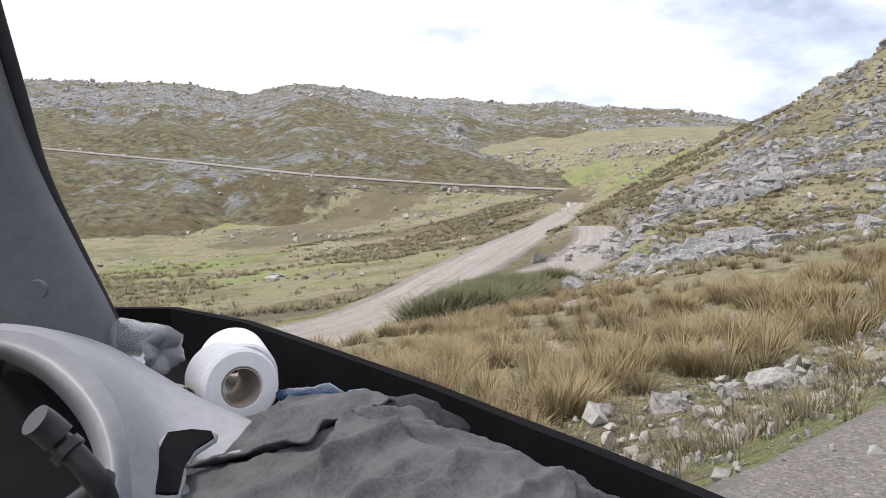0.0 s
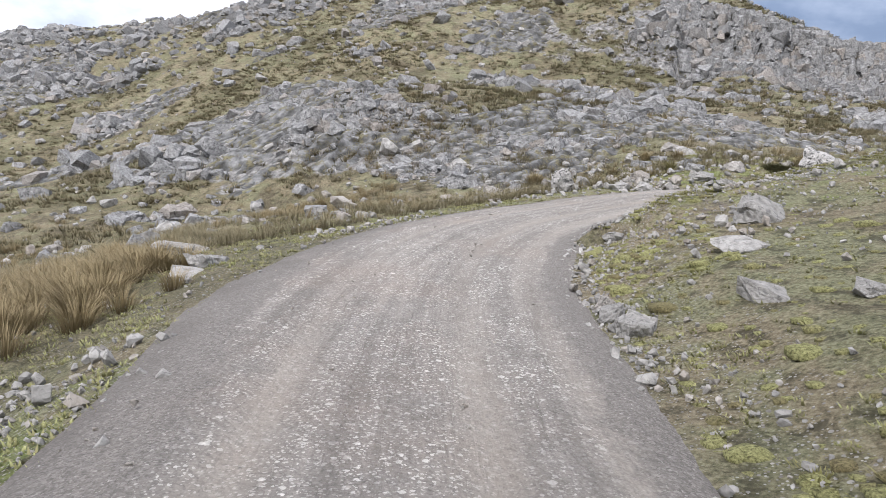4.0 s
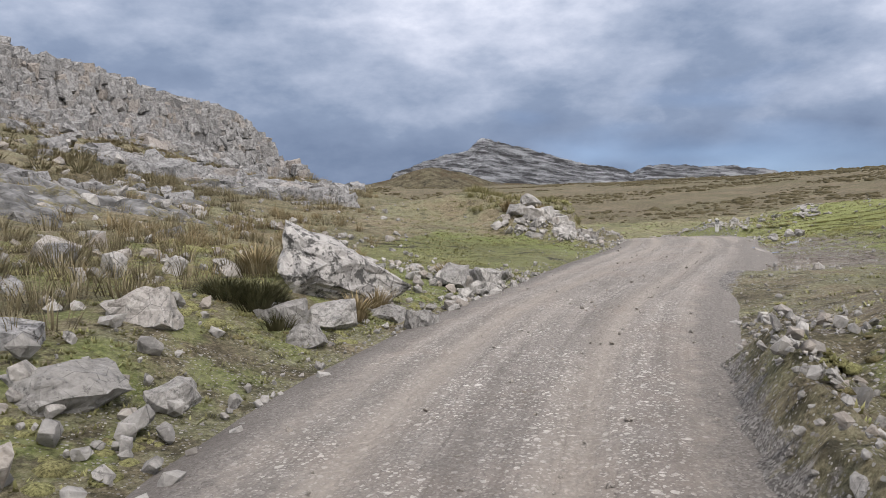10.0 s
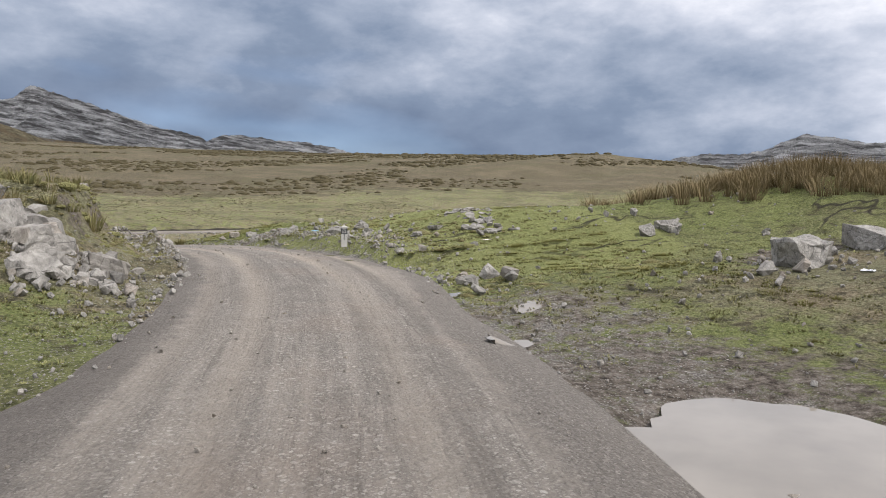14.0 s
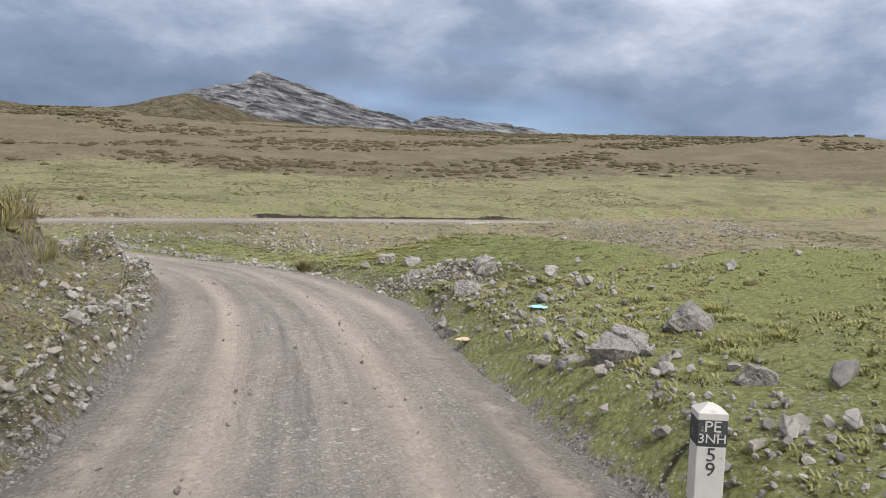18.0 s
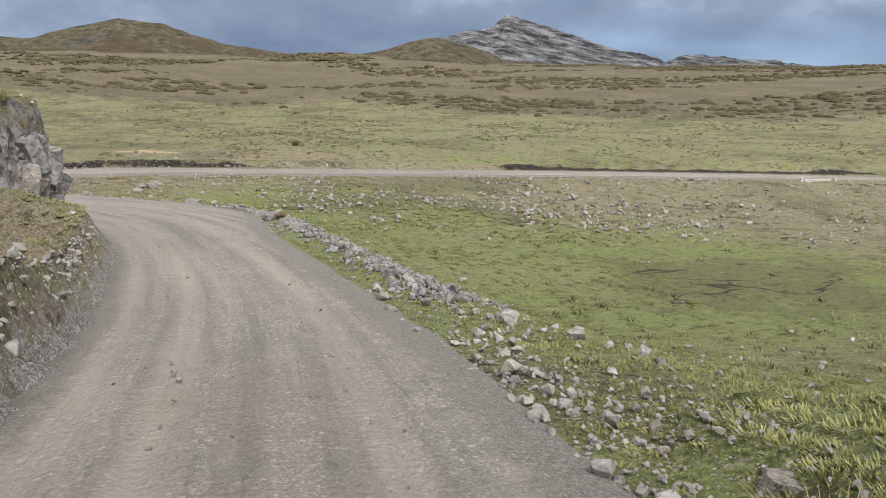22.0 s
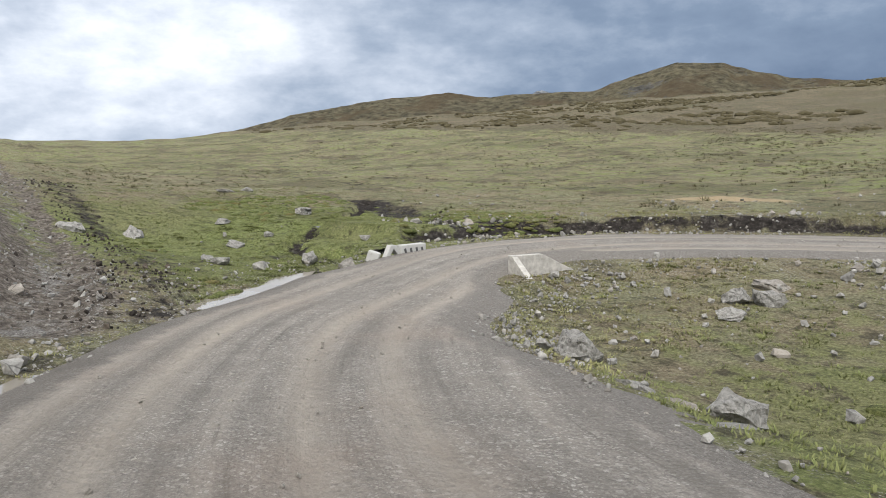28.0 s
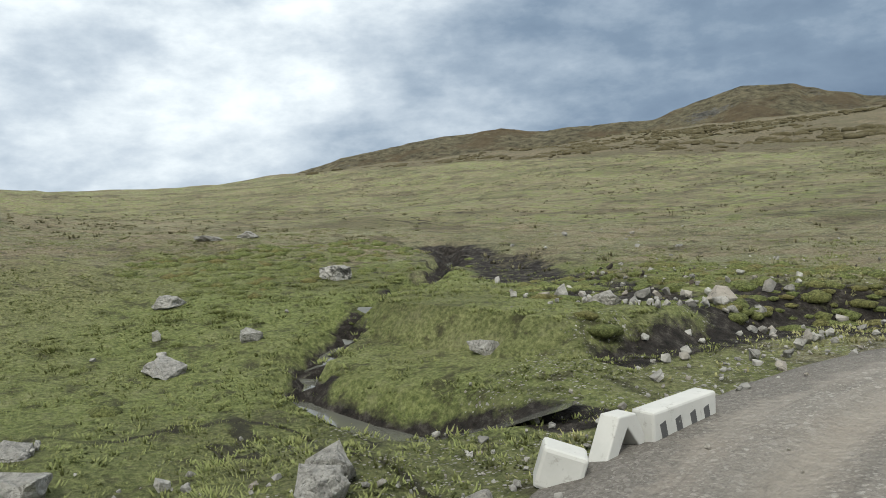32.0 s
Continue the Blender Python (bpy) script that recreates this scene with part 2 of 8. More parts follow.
def mat_far(name, rock, veg, scale, strata=False):
    g = Mat(name, 0.95)
    n = g.noise(scale * 2.2, 10, 0.76, 0.2)
    r = g.ramp(n, (0.34, tuple(v * 0.22 for v in rock)), (0.47, tuple(v * 0.8 for v in rock)), (0.56, rock), (0.72, tuple(min(1, v * 1.6) for v in rock)))
    if strata:
        sep = g.n("ShaderNodeSeparateXYZ")
        g.link(g.obj, sep.inputs[0])
        bed = g.n("ShaderNodeCombineXYZ")
        g.link(sep.outputs[0], bed.inputs[0])
        g.link(sep.outputs[1], bed.inputs[1])
        g.link(g.math("MULTIPLY", g.math("ADD", sep.outputs[2], g.math("MULTIPLY", sep.outputs[0], 0.17, False), False), 6.0, False), bed.inputs[2])
        beds = g.noise(scale * 1.1, 7, 0.66, 0.15, vec=bed.outputs[0])
        r = g.mix(g.ramp(beds, (0.42, 0.95), (0.49, 0.0)), r, tuple(v * 0.24 for v in rock))
        r = g.mix(g.ramp(beds, (0.53, 0.0), (0.6, 0.8)), r, tuple(v * 1.9 for v in rock))
    v = g.ramp(g.noise(scale * 3, 9, 0.7), (0.34, tuple(x * 0.3 for x in veg)), (0.5, veg), (0.68, tuple(x * 1.7 for x in veg)))
    v = g.mix(g.ramp(g.noise(scale * 0.5, 8, 0.7), (0.5, 0.0), (0.6, 0.7)), v, (veg[0] * 0.85, veg[1] * 0.68, veg[2] * 0.6))
    g.colour(g.mix(g.ramp(g.math("ADD", g.attr("rock"), g.math("MULTIPLY", g.math("SUBTRACT", g.noise(scale * 0.6, 10, 0.76), 0.5, False), 2.2, False), False), (0.47, 0.0), (0.55, 1.0)), v, r))
    g.bump(n, 1.0, 1.6 / scale)
    return g.m


def mat_road():
    g = Mat("gravel_road", 0.93)
    n1 = g.noise(2.2, 9, 0.72)
    lane = g.n("ShaderNodeCombineXYZ")
    g.link(g.attr("across"), lane.inputs[0])
    g.link(g.math("MULTIPLY", g.attr("along"), 0.045, False), lane.inputs[1])
    streak, thin = g.noise(2.6, 5, 0.62, 0.2, vec=lane.outputs[0]), g.noise(9.0, 5, 0.66, 0.3, vec=lane.outputs[0])
    # stones are uneven in outline
    warp = g.n("ShaderNodeMix")
    warp.data_type = "VECTOR"
    warp.inputs[0].default_value = 0.05
    wn = g.n("ShaderNodeTexNoise")
    wn.inputs["Scale"].default_value, wn.inputs["Detail"].default_value = 26.0, 3.0
    g.link(g.obj, wn.inputs["Vector"])
    g.link(g.obj, warp.inputs[4])
    add = g.n("ShaderNodeVectorMath")
    add.operation = "ADD"
    g.link(g.obj, add.inputs[0])
    g.link(wn.outputs["Color"], add.inputs[1])
    g.link(add.outputs[0], warp.inputs[5])
    at = warp.outputs[1]
    base = g.ramp(n1, (0.3, (0.15, 0.137, 0.122)), (0.5, (0.215, 0.197, 0.176)), (0.7, (0.285, 0.262, 0.235)))
    grit = g.ramp(g.voronoi(60, out="Color"), (0.0, (0.1, 0.092, 0.084)), (0.5, (0.215, 0.198, 0.178)), (1.0, (0.36, 0.335, 0.305)))
    c = g.mix(0.42, base, grit)
    c = g.mix(g.ramp(streak, (0.34, 0.5), (0.5, 0.0)), c, (0.13, 0.117, 0.104))
    c = g.mix(g.ramp(streak, (0.52, 0.0), (0.68, 0.55)), c, (0.33, 0.298, 0.26))
    c = g.mix(g.ramp(thin, (0.3, 0.6), (0.42, 0.0)), c, (0.105, 0.095, 0.085))
    calm = g.math("MULTIPLY", g.math("SUBTRACT", 1.0, g.attr("rut")), g.attr("fleck"))
    patchy = g.math("MULTIPLY", g.ramp(g.noise(0.8, 5, 0.62), (0.36, 0.3), (0.54, 1.0)), g.ramp(streak, (0.4, 0.45), (0.5, 1.0)))
    for scale, lim, amount, few in ((6.5, 0.25, 1.0, 0.68), (11.0, 0.3, 1.0, 0.6), (20.0, 0.36, 0.95, 0.55), (33.0, 0.4, 0.8, 0.5)):
        cell = g.voronoi(scale, out="Color", vec=at)
        body = g.ramp(g.voronoi(scale, vec=at), (lim - 0.05, 1.0), (lim, 0.0))
        some = g.ramp(cell, (few, 0.0), (few + 0.02, 1.0))
        c = g.mix(g.math("MULTIPLY", g.math("MULTIPLY", g.math("MULTIPLY", body, some), g.math("MULTIPLY", patchy, calm)), amount), c, g.ramp(cell, (few, (0.3, 0.275, 0.245)), (few + 0.12, (0.5, 0.475, 0.435)), (1.0, (0.72, 0.69, 0.64))))
    c = g.mix(g.math("MULTIPLY", g.attr("rut"), 0.95), c, g.ramp(g.noise(6, 8, 0.72), (0.3, (0.3, 0.264, 0.222)), (0.7, (0.43, 0.382, 0.325))))
    red = g.ramp(g.noise(0.4, 5, 0.6), (0.52, 0.0), (0.7, 0.3))
    c = g.mix(red, c, (0.26, 0.205, 0.165))
    edge = g.ramp(g.math("ADD", g.attr("edge"), g.math("MULTIPLY", g.math("SUBTRACT", g.noise(2.6, 8, 0.72), 0.5, False), 1.0, False), False), (0.5, 0.0), (0.72, 1.0))
    c = g.mix(g.math("MULTIPLY", edge, 0.85), c, g.ramp(g.voronoi(52, out="Color", vec=at), (0.0, (0.1, 0.091, 0.082)), (0.6, (0.185, 0.17, 0.154)), (0.9, (0.27, 0.252, 0.23)), (1.0, (0.46, 0.435, 0.4))))
    damp = g.ramp(g.math("ADD", g.attr("wet"), g.math("MULTIPLY", g.math("SUBTRACT", g.noise(1.1, 6, 0.66), 0.5, False), 0.9, False), False), (0.42, 0.0), (0.75, 0.75))
    c = g.mix(damp, c, g.ramp(g.noise(30, 6, 0.7), (0.35, (0.085, 0.076, 0.068)), (0.65, (0.16, 0.145, 0.13))))
    g.colour(c)
    g.bump(g.math("ADD", g.math("MULTIPLY", g.voronoi(15, vec=at), -0.6, False), g.math("ADD", g.noise(13, 9, 0.76), g.math("ADD", g.math("MULTIPLY", thin, 0.9, False), g.math("MULTIPLY", n1, 0.8, False), False), False), False), 0.9, 0.05)
    return g.m


def mat_rock(name, lo, mid, hi, lichen=True, scale=1.0, per="object", spots=0.57):
    g = Mat(name, 0.9)
    rnd = g.random() if per == "object" else g.island()
    n = g.noise(3.2 * scale, 10, 0.72, 0.3)
    c = g.ramp(n, (0.3, lo), (0.48, mid), (0.72, hi))
    c = g.mix(g.ramp(rnd, (0.0, 0.0), (0.5, 0.05), (1.0, 0.5)), c, tuple(v * 0.5 for v in mid))
    c = g.mix(g.ramp(g.math("FRACT", g.math("MULTIPLY", rnd, 7.3, False)), (0.7, 0.0), (1.0, 0.35)), c, (0.36, 0.29, 0.22))
    if lichen:
        c = g.mix(g.ramp(g.noise(7 * scale, 7, 0.75), (spots, 0.0), (spots + 0.06, 0.6 if spots > 0.55 else 0.9)), c, (0.05, 0.05, 0.047))
        c = g.mix(g.ramp(g.noise(1.6 * scale, 7, 0.7), (0.58, 0.0), (0.68, 0.65)), c, (0.075, 0.075, 0.072))
        crack = g.ramp(g.voronoi(2.4 * scale, "DISTANCE_TO_EDGE", vec=None), (0.0, 0.7), (0.02, 0.0))
        crack = g.math("MULTIPLY", crack, g.ramp(g.noise(1.3 * scale, 5), (0.45, 0.0), (0.6, 1.0)))
        c = g.mix(crack, c, (0.03, 0.03, 0.028))
    g.colour(c)
    g.bump(g.math("ADD", n, g.math("MULTIPLY", g.voronoi(3.5 * scale, "DISTANCE_TO_EDGE"), 0.9), False), 0.9, 0.1)
    return g.m


def mat_plain(name, c, rough=0.6, var=0.25, scale=8.0, metal=0.0, bump=0.2, dist=0.01):
    g = Mat(name, rough)
    n = g.noise(scale, 6, 0.6)
    g.colour(g.ramp(n, (0.25, tuple(v * (1 - var) for v in c)), (0.75, tuple(min(1, v * (1 + var)) for v in c))))
    g.b.inputs["Metallic"].default_value = metal
    if bump:
        g.bump(n, bump, dist)
    return g.m


M_GROUND, M_ROAD = mat_ground(), mat_road()
M_ROCK = mat_rock("weathered_limestone", (0.12, 0.117, 0.11), (0.34, 0.328, 0.307), (0.52, 0.505, 0.475))
M_SPOTTED = mat_rock("lichen_spotted_limestone", (0.14, 0.137, 0.13), (0.36, 0.348, 0.33), (0.52, 0.505, 0.475), spots=0.51, scale=0.8)
M_ROCKS = mat_rock("weathered_limestone_scree", (0.1, 0.096, 0.089), (0.315, 0.304, 0.284), (0.54, 0.523, 0.49), per="island", spots=0.59)
M_CRAG = mat_rock("fractured_limestone", (0.055, 0.055, 0.053), (0.24, 0.238, 0.234), (0.48, 0.474, 0.462), per="island", scale=1.4, spots=0.55)


def mat_crag():
    """Bare rock that stands out of the turf, with soil and moss on its flats."""
    g = Mat("bare_limestone", 0.92)
    n = g.noise(1.9, 10, 0.64, 0.2)
    # toned dark so that gaps between the blocks above it read as shaded
    c = g.ramp(n, (0.34, (0.03, 0.03, 0.029)), (0.46, (0.12, 0.119, 0.117)), (0.6, (0.23, 0.229, 0.226)), (0.74, (0.36, 0.357, 0.35)))
    c = g.mix(g.ramp(g.noise(0.7, 8, 0.72), (0.53, 0.0), (0.6, 0.7)), c, (0.08, 0.08, 0.079))
    c = g.mix(g.ramp(g.noise(1.1, 9, 0.74), (0.53, 0.0), (0.57, 0.95)), c, g.ramp(g.noise(9, 6, 0.7), (0.35, (0.05, 0.045, 0.025)), (0.65, (0.24, 0.215, 0.125))))
    # shade in the creases between facets, darkened in the colour
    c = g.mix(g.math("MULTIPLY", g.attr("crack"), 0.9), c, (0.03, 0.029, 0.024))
    g.colour(c)
    g.bump(n, 0.9, 0.09)
    return g.m


M_BARE = mat_crag()
# the far hillside's rock and grass are lightened to stand for distance haze
M_FARW = mat_far("far_hillside", (0.5, 0.495, 0.485), (0.29, 0.268, 0.16), 0.11)
M_FARV = mat_far("far_moor", (0.26, 0.245, 0.215), (0.235, 0.205, 0.125), 0.09)
M_PEAK = mat_far("far_limestone_cliff", (0.36, 0.37, 0.385), (0.13, 0.13, 0.09), 0.022, True)
M_GRAVEL = mat_rock("road_gravel", (0.2, 0.18, 0.16), (0.38, 0.35, 0.31), (0.52, 0.48, 0.43), False, 6.0, per="island")

# ---- the lie of the land ----
# Middle of the road: x, y, height of the surface.
ROAD = [(70, -55, -5.2), (45, -49, -4.9), (30, -44.4, -4.7), (19.9, -41, -4.55), (11.4, -38, -4.45), (4.8, -35.3, -4.35), (0.3, -33.3, -4.2),
        (-7.4, -28.4, -3.65), (-11.6, -23.9, -3.05), (-13.8, -18.1, -2.45), (-14.2, -14.2, -1.95), (-13.4, -10.3, -1.6), (-11.4, -4.8, -1.2),
        (-8.5, 0.7, -0.85), (-4.6, 8.8, -0.5), (-2.4, 14.8, -0.25), (-1, 21.6, -0.3), (-0.3, 29.7, -0.6), (-1.1, 37.8, -0.95), (-3.8, 48.4, -1.7),
        (-7.9, 57.5, -2.1), (-11.8, 62.3, -2.25), (-16.7, 65.7, -2.4), (-20.5, 69.7, -2.65), (-22.15, 73.2, -2.7), (-22.75, 77.2, -2.43),
        (-21.8, 80.6, -2.36), (-18.3, 83.6, -2.33), (-11, 86.0, -2.33), (0, 88.5, -2.3), (15, 92.5, -2.3), (40, 95.5, -2.3), (70, 96.5, -2.2), (127, 88, -2.0), (220, 60, 0)]
LOW_ROAD = [(-140, -108, -23), (-100, -96, -21.6), (-56, -81, -17.5), (-32, -74, -16), (-18, -68.5, -14.5), (-6, -65, -13), (10, -66, -11.5), (34, -70, -9.5)]
BRANCH = [(-25, -70.2, -15.4), (-29, -68.8, -15.6), (-34, -67.9, -15.9), (-42, -67.7, -16.1), (-50, -69, -16.2), (-60, -72.2, -16.5), (-70, -76.7, -17), (-76, -81.2, -18.1), (-79.5, -85.5, -19.2), (-79, -88.6, -19.68)]
FAR_ROAD = [(-120, -320, -14), (-138, -285, -17.5), (-148, -260, -19.4), (-154, -237, -21), (-159, -214, -22.5), (-167, -195, -23.8), (-179, -173, -25.3), (-188, -146, -26.0), (-192, -118, -26.0), (-192, -90, -26.0)]


def spline(points, step=0.5):
    p = np.array(points, float)
    p = np.vstack([2 * p[0] - p[1], p, 2 * p[-1] - p[-2]])
    out = []
    for a, b, c, d in zip(p[:-3], p[1:-2], p[2:-1], p[3:]):
        n = max(2, int(np.linalg.norm(c - b) / step))
        t = np.linspace(0, 1, n, endpoint=False)[:, None]
        out.append(0.5 * (2 * b + (c - a) * t + (2 * a - 5 * b + 4 * c - d) * t**2 + (3 * b - a - 3 * c + d) * t**3))
    return np.vstack([*out, p[-2:-1]])


def hash2(ix, iy, seed):
    h = (ix.astype(np.int64) * 374761393 + iy.astype(np.int64) * 668265263 + seed * 1442695041) & 0xFFFFFFFF
    h = ((h ^ (h >> 13)) * 1274126177) & 0xFFFFFFFF
    return ((h ^ (h >> 16)) & 0xFFFFFF) / float(0xFFFFFF)


def vnoise(x, y, seed=0):
    ix, iy = np.floor(x), np.floor(y)
    fx, fy = x - ix, y - iy
    fx, fy = fx * fx * (3 - 2 * fx), fy * fy * (3 - 2 * fy)
    a, b, c, d = hash2(ix, iy, seed), hash2(ix + 1, iy, seed), hash2(ix, iy + 1, seed), hash2(ix + 1, iy + 1, seed)
    return (a * (1 - fx) + b * fx) * (1 - fy) + (c * (1 - fx) + d * fx) * fy


def fbm(x, y, scale, octaves=4, seed=0, rough=0.5):
    out, amp, tot = 0.0, 1.0, 0.0
    for k in range(octaves):
        out = out + amp * (vnoise(x / scale * 2**k + 17.3 * k, y / scale * 2**k - 9.1 * k, seed + k) - 0.5)
        tot += amp
        amp *= rough
    return out / tot * 2


def smooth(a, b, v):
    t = np.clip((v - a) / (b - a), 0, 1)
    return t * t * (3 - 2 * t)


# The cliff under the crest of the western hill: its upper edge.
CREST = [(-52, 27, 17.2), (-44.7, 34.8, 15.2), (-41.1, 39.7, 13.7), (-37.7, 43.2, 13.4), (-34.6, 48.2, 12.9), (-31.4, 49.8, 11.8), (-28.9, 51.2, 10.7), (-26.7, 53.3, 9.2), (-24.4, 56.2, 6.3)]
# Landforms: points of the undisturbed ground, by region.
VALLEY = [(20, -50, -7.2), (11, -43.6, -6.2), (4.8, -48, -7.8), (-8.4, -53, -10.4), (-3, -39.7, -6.2), (-39.7, -65.5, -16.1), (-102, -96, -22), (-60, -130, -27),
          (-180, -150, -30), (-260, -330, -24), (-560, -400, -2), (40, -90, -13), (-20, -120, -22)]
HILL = [(-73, -27.6, -2.9), (-94, -20, 6.2), (-150, 16, 28), (-138, -29, 17.5), (-128, -51, 8.3), (-138, -59, 3.8), (-140, -67, -2.2), (-122, -66, -3.5), (-58, -53, -9), (-24.6, -13.8, -2.5),
        (-42, -12.7, 3.6), (-46, 2.6, 6.6), (-28.3, 7.7, 2.6), (-22.7, -4.9, 0.2), (-13.2, 3.2, -0.8), (-16, 6, -0.35), (-12.2, 8.6, -0.4), (-19, 3, 0.2), (-21, 56, 4.8), (-55, 46, 21.2),
        (-60, 40, 23.0), (-66, 42, 25.5), (-21, 43.5, 5.0), (-131, 7, 24.6), (-112, 38, 30), (-70, 62, 7.5), (-52, 69, 2.2), (-30, 62, 1.2), (-16, 35, 3.2),
        (-42.4, 12.8, 5.9), (-53.2, 15.2, 8.6), (-32.2, 11.2, 4.2), (-34.5, -21.1, -4.1), (-34, 22, 5.4), (-47, 24, 9.0), (-36, 31, 6.7), (-27, 40, 4.6), (-24, 49, 4.2), (-108, 4.5, 23.2), (-139, -5, 24.6), (-129, -62, -1.2), (-128, -53, 5.2), (-137, -34, 13.6), (-11.7, -30.7, -4.05), (-16, -28.5, -4.0), (-24, -24, -3.8)] + CREST
EAST = [(-9.2, -11.8, -0.7), (-7.6, -5, -1.05), (-5.2, -3, -0.98), (-3.4, -1.6, -0.88), (-5.5, -7.5, -0.85), (-2.7, -26, -3.2), (10, -14, 0.6), (22, -28, -1), (40, 0, 2), (7, 7, 0.3), (6.6, 11.7, 0.3), (9, 9, 0.9), (1.5, 17.5, 0.05), (2.4, 25, -0.05), (3.4, 31, -0.35), (13, 12, 2.35), (15, 19, 1.4), (24, 24, 0.4), (60, 30, -1)]
FIELD = [(2.6, 52, -3.6), (12, 62, -3.9), (26, 76, -3.5), (12, 42, -2.6), (0, 76, -3.2), (-13, 75, -2.95), (45, 65, -3.2), (3.6, 36.5, -0.5), (0.6, 53, -3.7), (-2.2, 58.8, -3.6), (-4.6, 64, -3.2), (90, 60, -3)]
NORTH = [(-19, 63, -2.45), (-22, 65.3, -2.4), (-16.2, 61.2, -1.9), (-24, 62, -1.6), (-10.8, 96, -1.0), (30, 101, -1.1), (-17, 205, 7.8), (116, 168, 9.5), (-39, 83, -1.3), (-47.5, 76, -0.5), (-34, 75, -2.2), (-24.5, 69.5, -2.5), (-34, 72.9, -1.9), (-28, 68.4, -1.9), (-27.2, 76.2, -2.8), (-26.2, 78.6, -2.3), (-29.3, 74.2, -2.6), (-31.5, 76.8, -2.6), (-33.7, 81.4, -2.0), (-28, 84.6, -2.15), (-39.7, 82.8, -1.25), (-30, 330, 25),
         (171, 188, 18.5), (195, 190, 20.2), (-64, 74, 2.0), (-56, 79, 0.4), (-80, 86, 0.2), (-112, 92, 0.5), (-208, 130, 0.5), (-165, 172, 7), (-146, 427, 30), (0, 430, 30), (-90, 150, 4.5), (-230, 240, 12), (-350, 200, 2), (-450, 380, 22), (-320, 330, 20), (-600, 150, -10), (300, 300, 22), (330, 120, 6)]
ANCHORS = np.array(VALLEY + HILL + EAST + FIELD + NORTH, float)


def rbf_setup(p):
    r = np.linalg.norm(p[:, None, :2] - p[None, :, :2], axis=-1)
    n = len(p)
    a = np.zeros((n + 3, n + 3))
    a[:n, :n] = r + np.eye(n) * 0.3
    a[:n, n:] = np.c_[np.ones(n), p[:, :2]]
    a[n:, :n] = a[:n, n:].T
    return np.linalg.solve(a, np.r_[p[:, 2], 0, 0, 0])


RBF = rbf_setup(ANCHORS)
ROAD_S, LOW_S, CREST_S, BRANCH_S, FAR_S = spline(ROAD, 0.6), spline(LOW_ROAD, 1.5), spline(CREST, 0.6), spline(BRANCH, 1.2), spline(FAR_ROAD, 3.0)


def along_road(x, y, line):
    """Signed distance to the right of the line, the surface's height there, and the index along it."""
    x, y = np.ravel(x), np.ravel(y)
    d2, at = np.full(len(x), 1e12), np.zeros(len(x), int)
    for k0 in range(0, len(x), 20000):
        sl = slice(k0, k0 + 20000)
        q = (x[sl, None] - line[None, :, 0]) ** 2 + (y[sl, None] - line[None, :, 1]) ** 2
        at[sl] = q.argmin(1)
    tan = np.gradient(line, axis=0)[:, :2]
    tan /= np.linalg.norm(tan, axis=1)[:, None]
    ox, oy = x - line[at, 0], y - line[at, 1]
    t = tan[at]
    lon = ox * t[:, 0] + oy * t[:, 1]
    side = np.hypot(ox, oy) * np.sign(t[:, 1] * ox - t[:, 0] * oy)
    nxt = np.clip(at + np.sign(lon).astype(int), 0, len(line) - 1)
    seg = np.maximum(np.linalg.norm(line[nxt, :2] - line[at, :2], axis=1), 1e-3)
    z = line[at, 2] + (line[nxt, 2] - line[at, 2]) * np.clip(np.abs(lon) / seg, 0, 1)
    return side, z, at


def road_width(at, right):
    """Half the road's width on one side, along the line."""
    p = ROAD_S[at]
    w = 2.15 + 0.25 * fbm(p[:, 0], p[:, 1], 6.0, 3, 41 if right else 57)
    if not right:
        w = w - 0.75 * smooth(-28, -32, p[:, 1])
        w = w - 0.4 * smooth(74.5, 76, p[:, 1]) * (1 - smooth(79, 82, p[:, 1])) * (p[:, 0] < -15)
    if right:
        w = w - 0.4 * smooth(13, 16, p[:, 1]) * (1 - smooth(25, 29, p[:, 1])) * (p[:, 0] < 6)
        w = w - 0.8 * smooth(73.5, 75.5, p[:, 1]) * (1 - smooth(79, 81.5, p[:, 1])) * (p[:, 0] < -15)
        w = w - 0.45 * smooth(-16, -11, p[:, 1]) * (1 - smooth(8, 14, p[:, 1])) - 0.65 * smooth(27, 41, p[:, 1]) * (1 - smooth(53, 59, p[:, 1])) * (p[:, 0] > -10)
        w = w + 1.5 * smooth(56, 62, p[:, 1]) * (1 - smooth(66, 72, p[:, 1]))
    return w


# Cut banks beside the road: from y to y, side (+1 right), first distance, width of the face, height.
SPUR_BACK = 2.3          # how far the near end of the spur stands back from the road
BANKS = [(15, 38, -1, 2.9, 2.2, 1.7), (37, 51, -1, 3.2, 2.5, 0.35), (50, 59.5, -1, 2.9, 0.7, 3.3), (-24, -8, 1, 2.5, 1.6, 0.75), (15.5, 27.5, 1, 1.55, 0.9, 0.45), (30, 40, 1, 2.4, 1.2, 0.2)]


